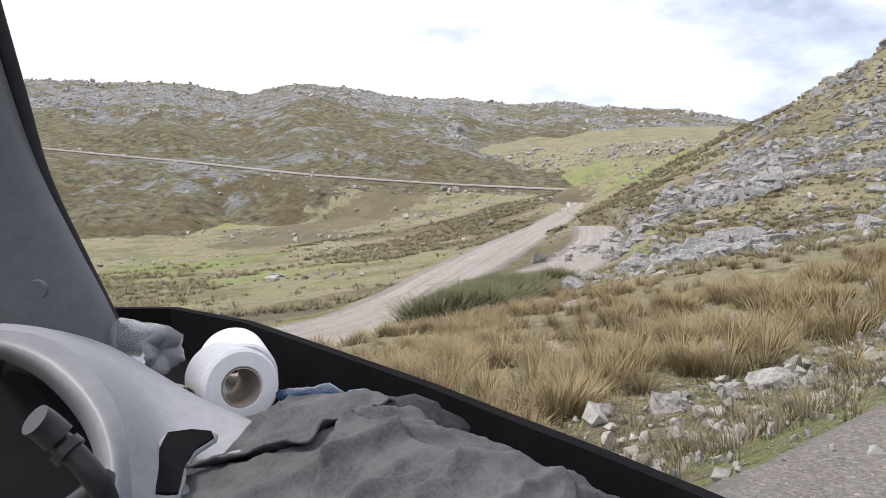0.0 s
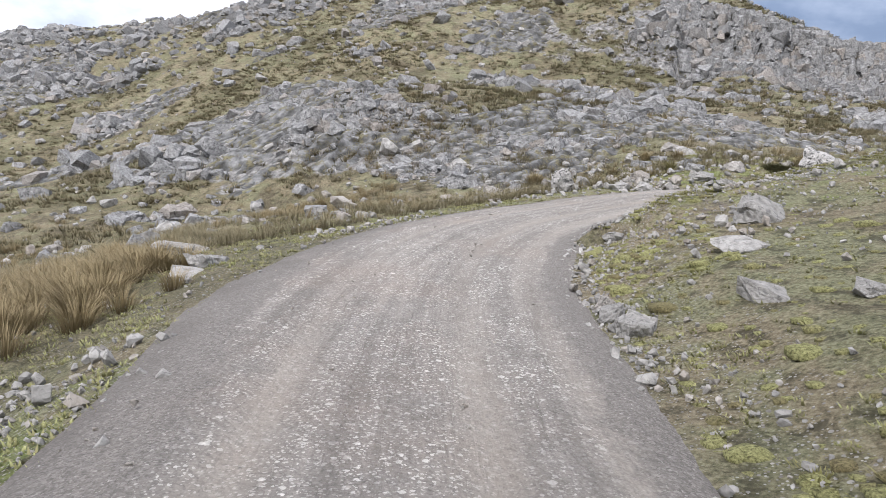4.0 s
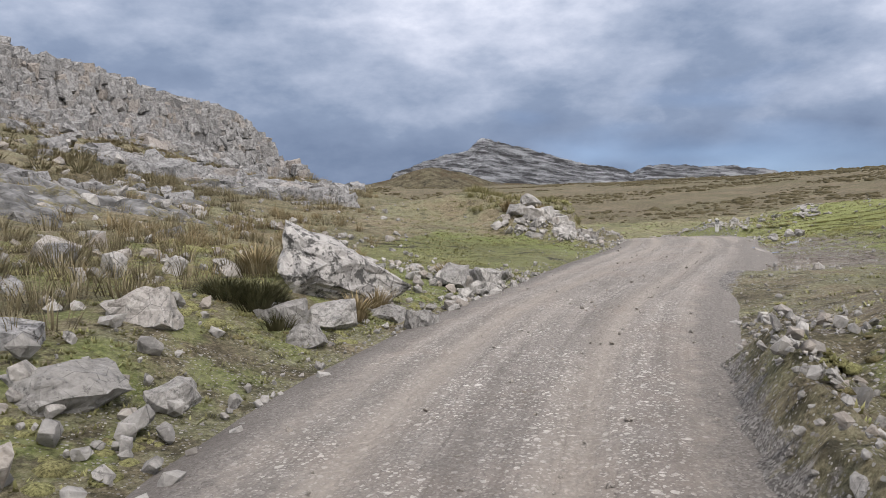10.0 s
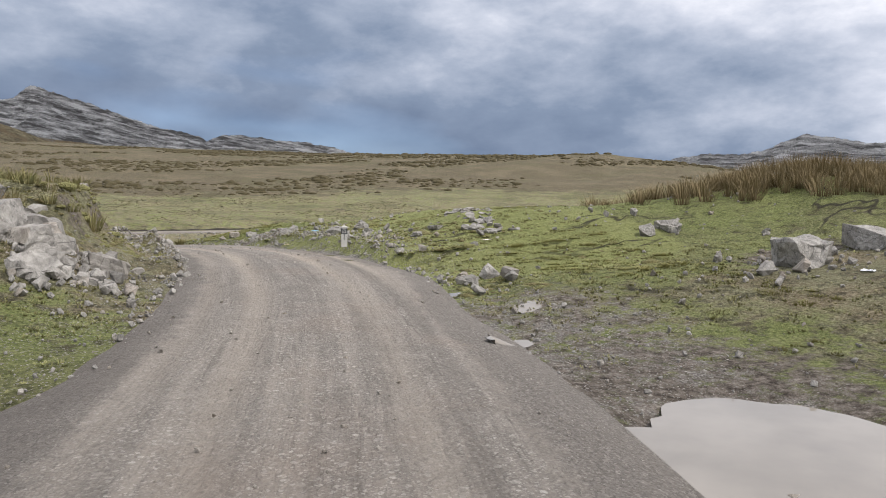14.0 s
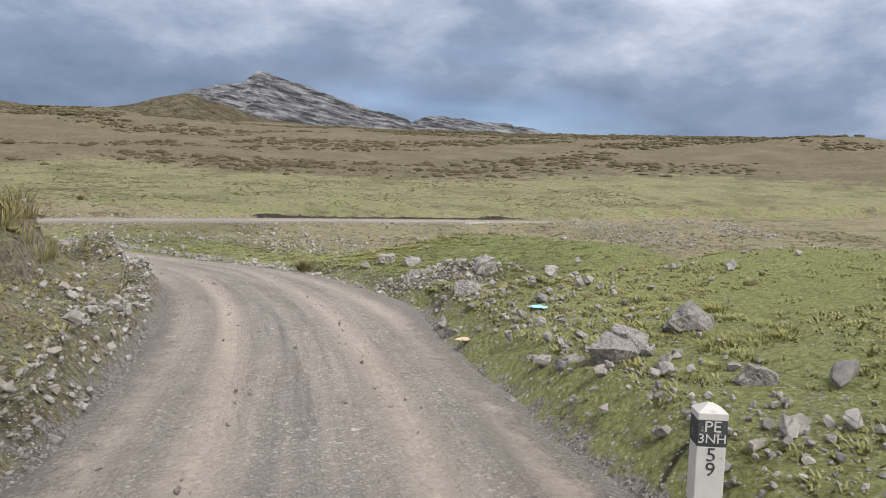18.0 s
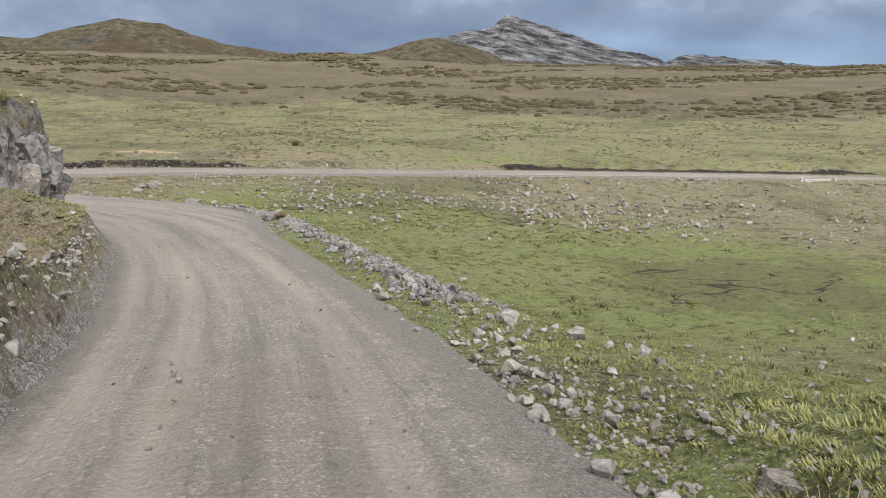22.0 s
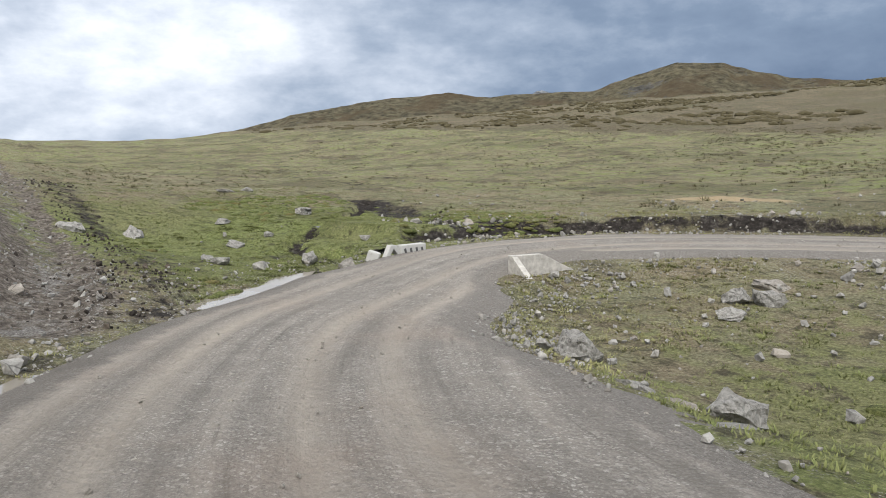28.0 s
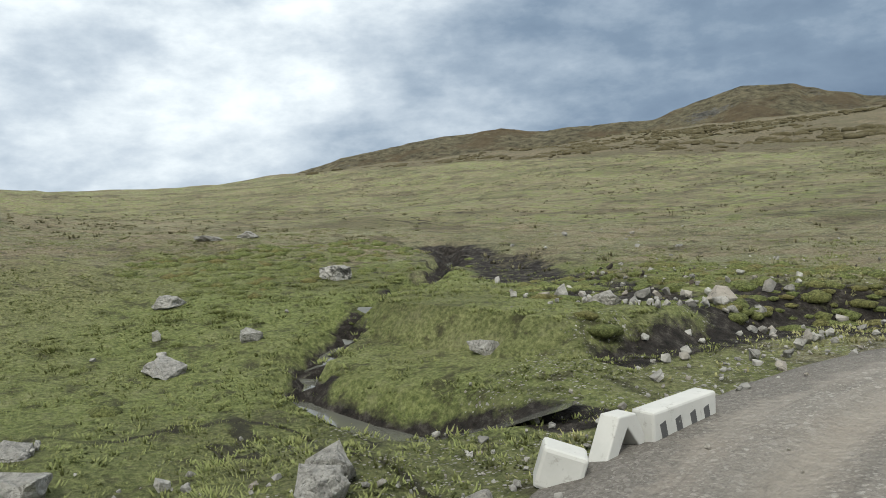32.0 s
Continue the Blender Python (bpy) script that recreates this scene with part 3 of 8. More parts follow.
def height(x, y, detail=True):
    shape = np.shape(x)
    x, y = np.ravel(np.asarray(x, float)), np.ravel(np.asarray(y, float))
    base = RBF[-3] + RBF[-2] * x + RBF[-1] * y
    for (ax, ay, _), w in zip(ANCHORS, RBF[:-3]):
        base = base + w * np.hypot(x - ax, y - ay)
    far = smooth(450, 900, np.hypot(x + 20, y - 60))
    base = base * (1 - far) + (-60) * far
    side, rz, at = along_road(x, y, ROAD_S)
    low, lz, _ = along_road(x, y, LOW_S)
    dist = np.abs(side)
    right = side > 0
    wid = np.where(right, road_width(at, True), road_width(at, False))
    p = ROAD_S[at]
    hill = smooth(0, 14, base + 0.02 * np.hypot(x, y)) * (x < -13)
    if detail:
        n = 0.9 * fbm(x, y, 26, 4, 3) + 0.34 * fbm(x, y, 4.2, 3, 7) + 0.12 * fbm(x, y, 1.4, 2, 11)
        base = base + n * (0.5 + 1.2 * hill) * smooth(1.0, 14.0, dist) + 0.06 * fbm(x, y, 1.2, 2, 23) + 1.6 * fbm(x, y, 120, 5, 31) * smooth(120, 300, np.hypot(x, y - 30)) + 1.5 * fbm(x, y, 42, 3, 33) * smooth(135, 190, y)
    # the cliff falls away below its edge
    edge, _, k = along_road(x, y, CREST_S)
    edge = edge + 1.1 * fbm(x, y, 5.0, 3, 95)
    base = base - 2.9 * smooth(0, 1.9, edge) * (1 - smooth(2.2, 11, edge)) * (k > 1) * (k < len(CREST_S) - 3)
    # banks
    lift = np.zeros(len(x))
    for y0, y1, sgn, d0, wd, h in BANKS:
        on = smooth(y0 - 2.5, y0 + 2.5, p[:, 1]) * (1 - smooth(y1 - 2.0, y1 + 2.0, p[:, 1])) * (np.sign(side) == sgn) * (p[:, 1] < 70) * (p[:, 0] < 4)
        d0 = d0 + (SPUR_BACK * (1 - smooth(51, 57.5, p[:, 1])) if y0 == 50 else 0)
        d = dist - d0 - 0.35 * fbm(x, y, 3.0, 3, 61)
        face = 0.45 * smooth(0, 0.85 * wd, d) + 0.55 * smooth(0.68 * wd, 0.92 * wd, d + 0.2 * fbm(x, y, 1.6, 2, 73)) if y0 == 15 else smooth(0, wd, d)
        b = rz + h * (1 + 0.25 * fbm(x, y, 5.0, 3, 71)) * face + 0.17 * np.maximum(d - wd, 0)
        lift = np.maximum(lift, on)
        base = base * (1 - on * smooth(-0.5, 0.3, d) * (1 - smooth(6, 12, d))) + b * on * smooth(-0.5, 0.3, d) * (1 - smooth(6, 12, d))
    # the far stretch is cut into the slope behind it
    cut = (p[:, 1] > 78) & (side < 0)
    step = smooth(0.0, 0.5, dist - 3.6 - 0.7 * fbm(x, y, 5, 3, 83)) * 0.5
    shelf = 1.0 * smooth(27, 41, p[:, 1]) * (1 - smooth(55, 61, p[:, 1])) * right * (p[:, 0] > -12)
    t = smooth(0, 1, (dist - wid - 0.1 - shelf) / np.where(cut, 4.5, np.where(lift > 0.3, 0.6, np.where(right & (p[:, 1] > 40) & (p[:, 1] < 66), 4.2, 2.6))))
    z = (rz - 0.06 - 0.05 * smooth(-0.6, 0.4, dist - wid)) * (1 - t) + base * t
    z = np.where(cut & (dist < 9), np.maximum(z, rz - 0.08 + step * (1 + 0.2 * fbm(x, y, 4, 3, 91))), z)
    tl = smooth(0, 1, (np.abs(low) - 2.8) / 3.0)
    z = (lz - 0.05) * (1 - tl) + z * tl
    fork, fz, _ = along_road(x, y, BRANCH_S)
    beyond, bz, _ = along_road(x, y, FAR_S)
    w = 1 - smooth(12, 40, np.abs(beyond))
    z = z * (1 - w) + (bz - 0.4) * w
    tl = np.maximum(smooth(0, 1, (np.abs(fork) - 2.8) / 2.2), smooth(0.5, -0.5, np.abs(low) - 3.0))
    z = (fz - 0.08) * (1 - tl) + z * tl
    # turn-out beside the road and its puddle hollow
    lot = np.exp(-(((x + 4.0) / 6.4) ** 2 + ((y - 1.4) / 6.6) ** 2) ** 3) * smooth(1.2, 2.0, side)
    z = z * (1 - lot) + (np.clip(rz - 0.02, -0.89, -0.8) + 0.03 * fbm(x, y, 1.0, 3, 5)) * lot
    for px, py, rx, ry, dep in PONDS:
        z = z - dep * np.exp(-(((x - px) / rx) ** 2 + ((y - py) / ry) ** 2) ** 1.5) * (1 + 0.8 * fbm(x, y, 1.1, 3, 19))
    # the rim of the turn-out's hollow holds its water
    u, v = 0.711 * (x + 3.9) + 0.703 * (y - 1.8), -0.703 * (x + 3.9) + 0.711 * (y - 1.8)
    e = np.hypot(u / 3.5, v / 2.2) + 0.25 * fbm(x, y, 1.3, 3, 97)
    rim = -0.99 + 0.115 * smooth(0.72, 0.98, e) - 1.6 * smooth(1.4, 2.2, e)
    z = np.where((side > 1.7) & (e < 2.0), np.maximum(z, rim + 0.02 * fbm(x, y, 0.8, 2, 99)), z)
    py = p[:, 1]
    gut = smooth(60.3, 61.8, py) * (1 - smooth(67.3, 69, py)) + smooth(70.9, 72.4, py) * (1 - smooth(74.6, 76, py)) + smooth(0.6, 2, py) * (1 - smooth(5, 6.6, py))
    gut = gut * (at < 330)
    z = np.where((gut > 0) & (side < -1.9) & (side > -3.7), np.minimum(z, rz - 0.07 + 0.12 * fbm(x, y, 1.3, 3, 43)), z)
    z = z - 0.22 * np.exp(-(((side + 2.8 + 0.15 * (p[:, 1] > 69)) / 0.5) ** 4)) * gut * np.clip(0.8 + 1.0 * fbm(x, y, 1.6, 3, 47), 0, 1.5)
    for line, wd, dep in TRENCHES:
        q, _, _ = along_road(x, y, line)
        z = z - dep * (1 - smooth(wd * 0.4, wd, np.abs(q) + 0.25 * fbm(x, y, 1.2, 3, 29))) * smooth(2.8, 4.6, dist)
    berm = (gut > 0) & (side < -3.3) & (side > -5.2)
    z = np.where(berm, np.maximum(z, rz - 0.07 - 0.1 * np.abs(side + 4.0) + 0.05 * fbm(x, y, 1.2, 2, 49)), z)
    # a heap of soil at the verge, a turf hump and the fill in front of the headwall
    for hx, hy, rx, ry, up in ((-8.9, 15.0, 1.7, 2.0, 0.75), (3.9, 31.4, 1.1, 0.9, 0.34), (2.9, 24.9, 0.8, 0.9, 0.22), (4.6, 17.4, 1.6, 1.8, 0.2), (-19.9, 76.0, 0.9, 0.8, 0.32)):
        z = z + up * np.exp(-((x - hx) / rx) ** 2 - ((y - hy) / ry) ** 2) * (1 + 0.9 * fbm(x, y, 0.7, 3, 37)) * smooth(0.1, 0.8, dist - wid)
    return z.reshape(shape)


PONDS = [(-3.2, 2.5, 1.9, 1.75, 0.28), (-5.0, 0.8, 0.9, 1.0, 0.16), (-6.2, -0.5, 0.9, 1.1, 0.2), (-19.85, 76.2, 0.85, 0.85, 0.55)]
STREAM = spline([(-35.3, 86.6, 0), (-33.7, 84.6, 0), (-31.3, 80.2, 0), (-30.1, 77.9, 0), (-29.3, 77.35, 0), (-28.2, 77.15, 0), (-27.3, 77.15, 0), (-25.7, 77.4, 0)], 0.4)
TRACK = spline([(-58, 79, 0), (-47.5, 76, 0), (-40, 73.3, 0), (-30.5, 70.4, 0), (-27, 69, 0), (-24, 67.2, 0)], 0.4)
MUD = spline([(-35.5, 86.4, 0), (-32.6, 85.3, 0), (-29.8, 83.0, 0), (-27.2, 81.6, 0), (-25.0, 82.6, 0), (-23.4, 83.4, 0)], 0.4)
TRENCHES = [(STREAM, 0.4, 0.42), (TRACK, 1.05, 0.26), (MUD, 1.3, 0.16)]


def outcrop(x, y):
    """How far limestone breaks through the western hill, 0 to 1."""
    w = smooth(-15, -21, x) * smooth(62, 50, y) * smooth(-76, -58, y) * smooth(-95, -30, y - 0.6 * (x + 16))
    a = fbm(x + 0.5 * y, 0.8 * y - 0.3 * x, 11.0, 4, 301) + 0.35 * fbm(x, y, 34.0, 2, 303)
    e, _, _ = along_road(x, y, CREST_S)
    w = w * (1 - 0.85 * smooth(3, 5, e) * (1 - smooth(11, 17, e)) * (y > 20))
    return w * smooth(0.0, 0.28, a)


def axis_lines(lo, hi, step, reach, grow):
    mid = list(np.arange(lo, hi, step))
    out, s, v = [], step, mid[-1]
    while v < hi + reach:
        s *= grow
        v += s
        out.append(v)
    neg, s, v = [], step, mid[0]
    while v > lo - reach:
        s *= grow
        v -= s
        neg.append(v)
    return np.array(neg[::-1] + mid + out)


def grid_mesh(name, X, Y, Z, mat, attrs=None):
    ny, nx = X.shape
    me = bpy.data.meshes.new(name)
    n = nx * ny
    me.vertices.add(n)
    me.vertices.foreach_set("co", np.stack([X, Y, Z], -1).astype(np.float32).ravel())
    i = np.arange(n).reshape(ny, nx)
    q = np.stack([i[:-1, :-1], i[:-1, 1:], i[1:, 1:], i[1:, :-1]], -1).reshape(-1, 4)
    me.loops.add(q.size)
    me.loops.foreach_set("vertex_index", q.ravel().astype(np.int32))
    me.polygons.add(len(q))
    me.polygons.foreach_set("loop_start", np.arange(0, q.size, 4, dtype=np.int32))
    me.update(calc_edges=True)
    me.polygons.foreach_set("use_smooth", np.ones(len(q), bool))
    for key, v in (attrs or {}).items():
        a = me.attributes.new(key, "FLOAT", "POINT")
        a.data.foreach_set("value", np.ravel(v).astype(np.float32))
    me.materials.append(mat)
    return new(name, me)


def build_ground():
    xs, ys = axis_lines(-46, 22, 0.34, 3000, 1.055), axis_lines(-54, 96, 0.34, 3000, 1.055)
    X, Y = np.meshgrid(xs, ys)
    Z = height(X, Y)
    x, y, z = X.ravel(), Y.ravel(), Z.ravel()
    side, rz, at = along_road(x, y, ROAD_S)
    p, d = ROAD_S[at], np.abs(side)
    gy, gx = np.gradient(Z, ys, xs)
    slope = np.hypot(gx, gy).ravel()
    hill = smooth(-15, -30, x) * smooth(62, 52, y) * smooth(-60, -30, y)
    rock = 0.15 * hill + 0.5 * outcrop(x, y) + 0.5 * smooth(0.6, 1.2, slope) * ((y > 50) | (x < -16)) + 0.3 * smooth(120, 400, np.hypot(x, y)) * (y < 0)
    start = smooth(-28, -32, p[:, 1]) * (side < 0)
    wid = np.where(side > 0, road_width(at, True), road_width(at, False))
    gravel = 0.9 * (1 - smooth(wid - 0.05 - 0.3 * start, wid + 0.75 - 0.3 * start, d)) + 0.16 * smooth(3.0, 6, d) * (1 - smooth(6, 13, d)) * (y < 16)
    gravel = np.maximum(gravel, 0.5 * np.exp(-(((x + 1.8) / 3.4) ** 2 + ((y - 7.6) / 3.0) ** 2) ** 2) * (side > 1.0))
    lot = np.exp(-(((x + 3.0) / 5.0) ** 2 + ((y - 3.4) / 5.8) ** 2) ** 2) * (side > 1.2)
    gravel = np.maximum(gravel, 0.55 * lot * (1 - smooth(4.5, 8.5, d)))
    soil = np.maximum(0.56 * lot, 0.5 * smooth(0.5, 1.0, slope) * (np.abs(y - 30) < 20) * (x > -12))
    soil = np.maximum(soil, 0.4 * (side > 0) * (p[:, 1] < -4) * (p[:, 1] > -26) * smooth(2.2, 2.8, d) * (1 - smooth(5, 9, d)))
    soil = np.maximum(soil, 0.28 * (side < 0) * (p[:, 1] < 0) * (p[:, 1] > -22) * smooth(2.6, 3.4, d) * (1 - smooth(6, 11, d)))
    soil = np.maximum(soil, 0.48 * np.exp(-(((x + 1.6) / 3.2) ** 2 + ((y - 8.0) / 2.6) ** 2) ** 2) * (side > 1.4))
    soil = np.maximum(soil, 0.95 * np.exp(-(((x - 6.0) / 2.0) ** 2 + ((y - 7.9) / 0.8) ** 2)))
    peat = np.zeros(len(x))
    for line, w in ((STREAM, 0.36), (MUD, 1.3)):
        q, _, _ = along_road(x, y, line)
        peat = np.maximum(peat, (0.95 if w < 1 else 0.62) * (1 - smooth(w * 0.5, w * 1.2, np.abs(q))))
    q, _, _ = along_road(x, y, TRACK)
    soil = np.maximum(soil, 0.66 * (1 - smooth(0.8, 1.4, np.abs(q))) - 0.35 * np.exp(-((q / 0.3) ** 2)))
    soil = np.maximum(soil, 0.95 * np.exp(-(((x - 3.6) / 1.4) ** 2 + ((y - 31.2) / 1.3) ** 2) ** 2))
    soil = np.maximum(soil, 0.6 * np.exp(-(((x + 25.5) / 4.2) ** 2 + ((y - 68.3) / 2.6) ** 2)))
    gravel = np.maximum(gravel, 0.42 * (1 - smooth(0.7, 1.2, np.abs(q))) + 0.36 * np.exp(-(((x + 25.0) / 3.4) ** 2 + ((y - 68.6) / 2.4) ** 2)))
    peat = np.maximum(peat, 0.3 * np.exp(-(((np.abs(q) - 1.15) / 0.3) ** 2)))
    peat = np.maximum(peat, 0.5 * np.exp(-(((q + 2.1) / 1.1) ** 2)) * (x > -46))
    peat = np.maximum(peat, 0.42 * smooth(0.9, 1.4, slope) * (np.abs(y - 40) < 18) * (x > -14) * (side < 0))
    peat = np.maximum(peat, 0.75 * (p[:, 1] > 78) * (side < 0) * smooth(3.0, 3.5, d) * (1 - smooth(3.7, 4.3, d)) * np.clip(0.55 + 2.2 * fbm(x, y, 9, 3, 57), 0, 1))
    peat = np.maximum(peat, 0.36 * np.exp(-(((x + 25.0) / 4.0) ** 2 + ((y - 69.3) / 2.3) ** 2) ** 1.5) * (side < -2.4))
    north = y + 0.25 * np.clip(x, -80, 120) + 22 * fbm(x, y, 45, 4, 53)
    pale = 0.9 * np.exp(-(((x + 21.5) / 3.2) ** 2 + ((y - 92.5) / 1.0) ** 2))
    lush = 0.75 * np.exp(-(((x - 8) / 16) ** 2 + ((y - 60) / 22) ** 2)) + 0.95 * np.exp(-(((x + 31) / 10) ** 2 + ((y - 77) / 8) ** 2)) + 0.8 * np.exp(-(((x + 8) / 8) ** 2 + ((y - 72) / 8) ** 2)) + 0.2 * lot + (0.36 * smooth(90, 96, y) + 0.1) * smooth(78, 84, y) * (1 - smooth(150, 195, north)) + 0.42 * np.exp(-(((p[:, 1] - 6) / 9) ** 2)) * (1 - smooth(6, 12, d))
    lush = lush + 0.42 * (np.abs(side) < 9) * smooth(2.2, 3.0, d) * smooth(-28, -24, p[:, 1]) * (1 - np.where(side < 0, smooth(6, 12, p[:, 1]), smooth(-8, -4, p[:, 1])))
    valley = smooth(-52, -64, y) * (1 - smooth(240, 420, np.hypot(x, y)))
    band = fbm(x * 0.4 - y * 0.15, y * 1.3 + x * 0.3, 22, 5, 451)
    lush = lush + 0.6 * start * smooth(1.8, 2.6, d) * (1 - smooth(3.6, 4.6, d)) + 0.72 * (side > 0) * smooth(9, 13, p[:, 1]) * (1 - smooth(52, 60, p[:, 1])) * (p[:, 0] < 6) * (1 - smooth(14, 26, d)) + valley * (0.16 - 1.3 * band)
    dry = 0.95 * smooth(135, 180, north) + 0.55 * np.exp(-(((x + 0) / 16) ** 2 + ((y + 49) / 8) ** 2)) + 0.42 * hill + 0.25 * smooth(40, 100, x) + valley * (0.22 + 1.8 * band)
    lush = np.minimum(lush, 0.92) + 0.5 * (side > 0) * smooth(11, 15, p[:, 1]) * (1 - smooth(22, 30, p[:, 1])) * (p[:, 0] < 6) * (1 - smooth(7, 11, d))
    dry = dry + 0.42 * smooth(84, 92, y) * smooth(-16, -28, x) * (1 - smooth(150, 200, north))
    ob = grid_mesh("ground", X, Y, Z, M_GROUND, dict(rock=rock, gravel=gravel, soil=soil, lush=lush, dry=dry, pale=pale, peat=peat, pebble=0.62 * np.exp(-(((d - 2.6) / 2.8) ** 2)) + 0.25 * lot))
    return tagged(ob, "high moorland ground of turf, dry grass and limestone", "ground", kind="structure")


def build_road(name, line, half, label):
    tan = np.gradient(line, axis=0)[:, :2]
    tan /= np.linalg.norm(tan, axis=1)[:, None]
    nrm = np.stack([tan[:, 1], -tan[:, 0]], 1)
    n, k = len(line), 45
    u = np.linspace(-1, 1, k)
    at = np.arange(n)
    wl, wr = (road_width(at, False), road_width(at, True)) if half is None else (np.full(n, half), np.full(n, half))
    off = np.where(u[None] < 0, u[None] * (wl[:, None] + 0.9), u[None] * (wr[:, None] + 0.9))
    X, Y = line[:, 0:1] + nrm[:, 0:1] * off, line[:, 1:2] + nrm[:, 1:2] * off
    over = np.maximum(np.abs(off) - np.where(off < 0, wl[:, None], wr[:, None]), 0)
    Z = line[:, 2:3] + 0.03 * (1 - (off / 2.4) ** 2) - 0.22 * over**1.3 + 0.025 * fbm(X, Y, 1.6, 3, 2) + 0.012 * fbm(X, Y, 0.4, 2, 4)
    wob = 0.3 * fbm(X, Y, 14, 2, 6)
    rut = np.exp(-(((np.abs(off + wob + 0.1) - 0.85) / 0.2) ** 2)) + 0.9 * np.exp(-(((off + wob - 1.75) / 0.2) ** 2)) + 0.6 * np.exp(-(((off + wob + 1.8) / 0.25) ** 2))
    Z = Z - 0.035 * rut
    s = np.repeat(np.arange(n)[:, None] * 0.6, k, 1)
    wet = np.where(off < 0, smooth(1.5, 2.4, -off) * 0.6, smooth(1.9, 2.5, off) * 0.3)
    ob = grid_mesh(name, X, Y, Z, M_ROAD, dict(across=off, along=s, rut=np.clip((0.45 + 0.55 * smooth(8, 18, Y) * (1 - 0.35 * smooth(50, 58, Y))) * rut * (0.75 + 0.9 * fbm(X, Y, 7, 3, 9)), 0, 1), edge=smooth(-1.0, 0.5, np.abs(off) - np.where(off < 0, wl[:, None], wr[:, None])), wet=wet, fleck=1 - 0.6 * smooth(-14, 2, Y)))
    return tagged(ob, label, "road", kind="structure")


build_ground()
build_road("road", ROAD_S, None, "pale gravel mountain road with worn wheel ruts")
build_road("road", LOW_S, 2.6, "pale gravel road lower down in the valley")
build_road("road", BRANCH_S, 2.4, "gravel road climbing back from the hairpin in the valley")
build_road("road", FAR_S + [0, 0, 0.4], 1.3, "pale road along the foot of the far mountainside")

# ---- far mountains: grids in rings round a point on the road ----
def far_range(name, label, profile, r0, r1, z0, centre, mat, rough, rockiness, seed, step=0.12, rows=46, power=1.0, cliff=0.0, shelf=None):
    """A range of hills: profile holds bearings (degrees, west of north) and the crest's elevation in degrees seen from centre."""
    prof = np.array(sorted(profile), float)
    az = np.arange(prof[0, 0], prof[-1, 0], step)
    el = np.interp(az, prof[:, 0], prof[:, 1])
    el = el + 0.22 * min(rough, 0.9) * fbm(az * 10, az * 0, 14.0, 5, seed)
    if cliff:
        el = el + 0.14 * fbm(az * 40, az * 0 + 3, 14.0, 5, seed + 21, 0.6) + 0.12 * np.abs(fbm(az * 90, az * 0 + 7, 14.0, 3, seed + 23))
    crest = centre[2] + r1 * np.tan(np.radians(el))
    crest = np.where((az - az[0] < 2) | (az[-1] - az < 2), crest * np.minimum(1, np.minimum(az - az[0], az[-1] - az) / 2) + z0 * (1 - np.minimum(1, np.minimum(az - az[0], az[-1] - az) / 2)), crest)
    t = np.linspace(0, 1.25, rows)[:, None]
    r = r0 + (r1 - r0) * t
    wav = 0.06 * (r1 - r0) * fbm(az[None] * 6 + 0 * t, t * 40, 20, 4, seed + 5)
    X, Y = centre[0] - np.sin(np.radians(az))[None] * (r + wav), centre[1] + np.cos(np.radians(az))[None] * (r + wav)
    up = np.clip(t, 0, 1) ** power
    if cliff:
        up = np.clip(up * (1 - cliff) + cliff * (np.floor(t * 7) / 7 + smooth(0.6, 0.95, t * 7 % 1) / 7), 0, 1)
    Z = z0 + (crest[None] - z0) * (up - 0.9 * np.maximum(t - 1, 0))
    Z = Z + rough * 0.012 * r1 * fbm(X, Y, 0.16 * r1, 6, seed + 9, 0.6) * np.minimum(1, t * 4) * (1 - (0.55 if cliff else 0.82) * np.minimum(up, 1))
    rk = np.clip(rockiness * (0.35 + 0.65 * t) + 0.35 * fbm(X, Y, 0.12 * r1, 4, seed + 3) + 0 * X, 0, 1)
    if shelf is not None:
        e, ez, _ = along_road(X.ravel(), Y.ravel(), shelf)
        w = (1 - smooth(9, 36, np.abs(e))).reshape(X.shape)
        Z = Z * (1 - w) + ez.reshape(X.shape) * w
    ob = grid_mesh(name, X, Y, Z, mat, dict(rock=rk))
    return tagged(ob, label, "mountain", kind="structure")


far_range("mountain_west", "grey rocky mountain across the valley", [(55, -1.5), (84, -1.0), (95, -0.7), (102, -0.6), (106, 0.1), (109, 0.0), (114, 0.55), (118, 0.5), (122.5, 1.05), (126, 1.0),
          (130, 1.75), (134, 2.05), (136, 1.7), (138, 1.25), (141.6, 2.0), (147, 2.1), (152, 2.15), (160, 2.6), (172, 2.0), (190, 1.5), (215, 0)], 150, 640, -40, (19.9, -41, -2.4), M_FARW, 2.2, 0.62, 101, step=0.14, rows=84, power=0.85, shelf=FAR_S)
far_range("mountain_north", "pale layered limestone peak on the skyline", [(3, 4.5), (-1, 5.9), (-3.2, 6.5), (-4.9, 6.8), (-5.4, 7.45), (-6.0, 7.85), (-7, 7.5), (-8.8, 7.05), (-11, 6.25), (-13.5, 5.6), (-16.2, 5.1), (-17.4, 4.6), (-18.4, 5.0), (-20, 5.1), (-22, 4.85), (-25, 4.7), (-27.5, 4.1), (-31, 3.0)], 1150, 1500, 20, (-4, 25, 1.3), M_PEAK, 0.7, 0.95, 131, step=0.06, rows=70, power=0.7, cliff=0.6)
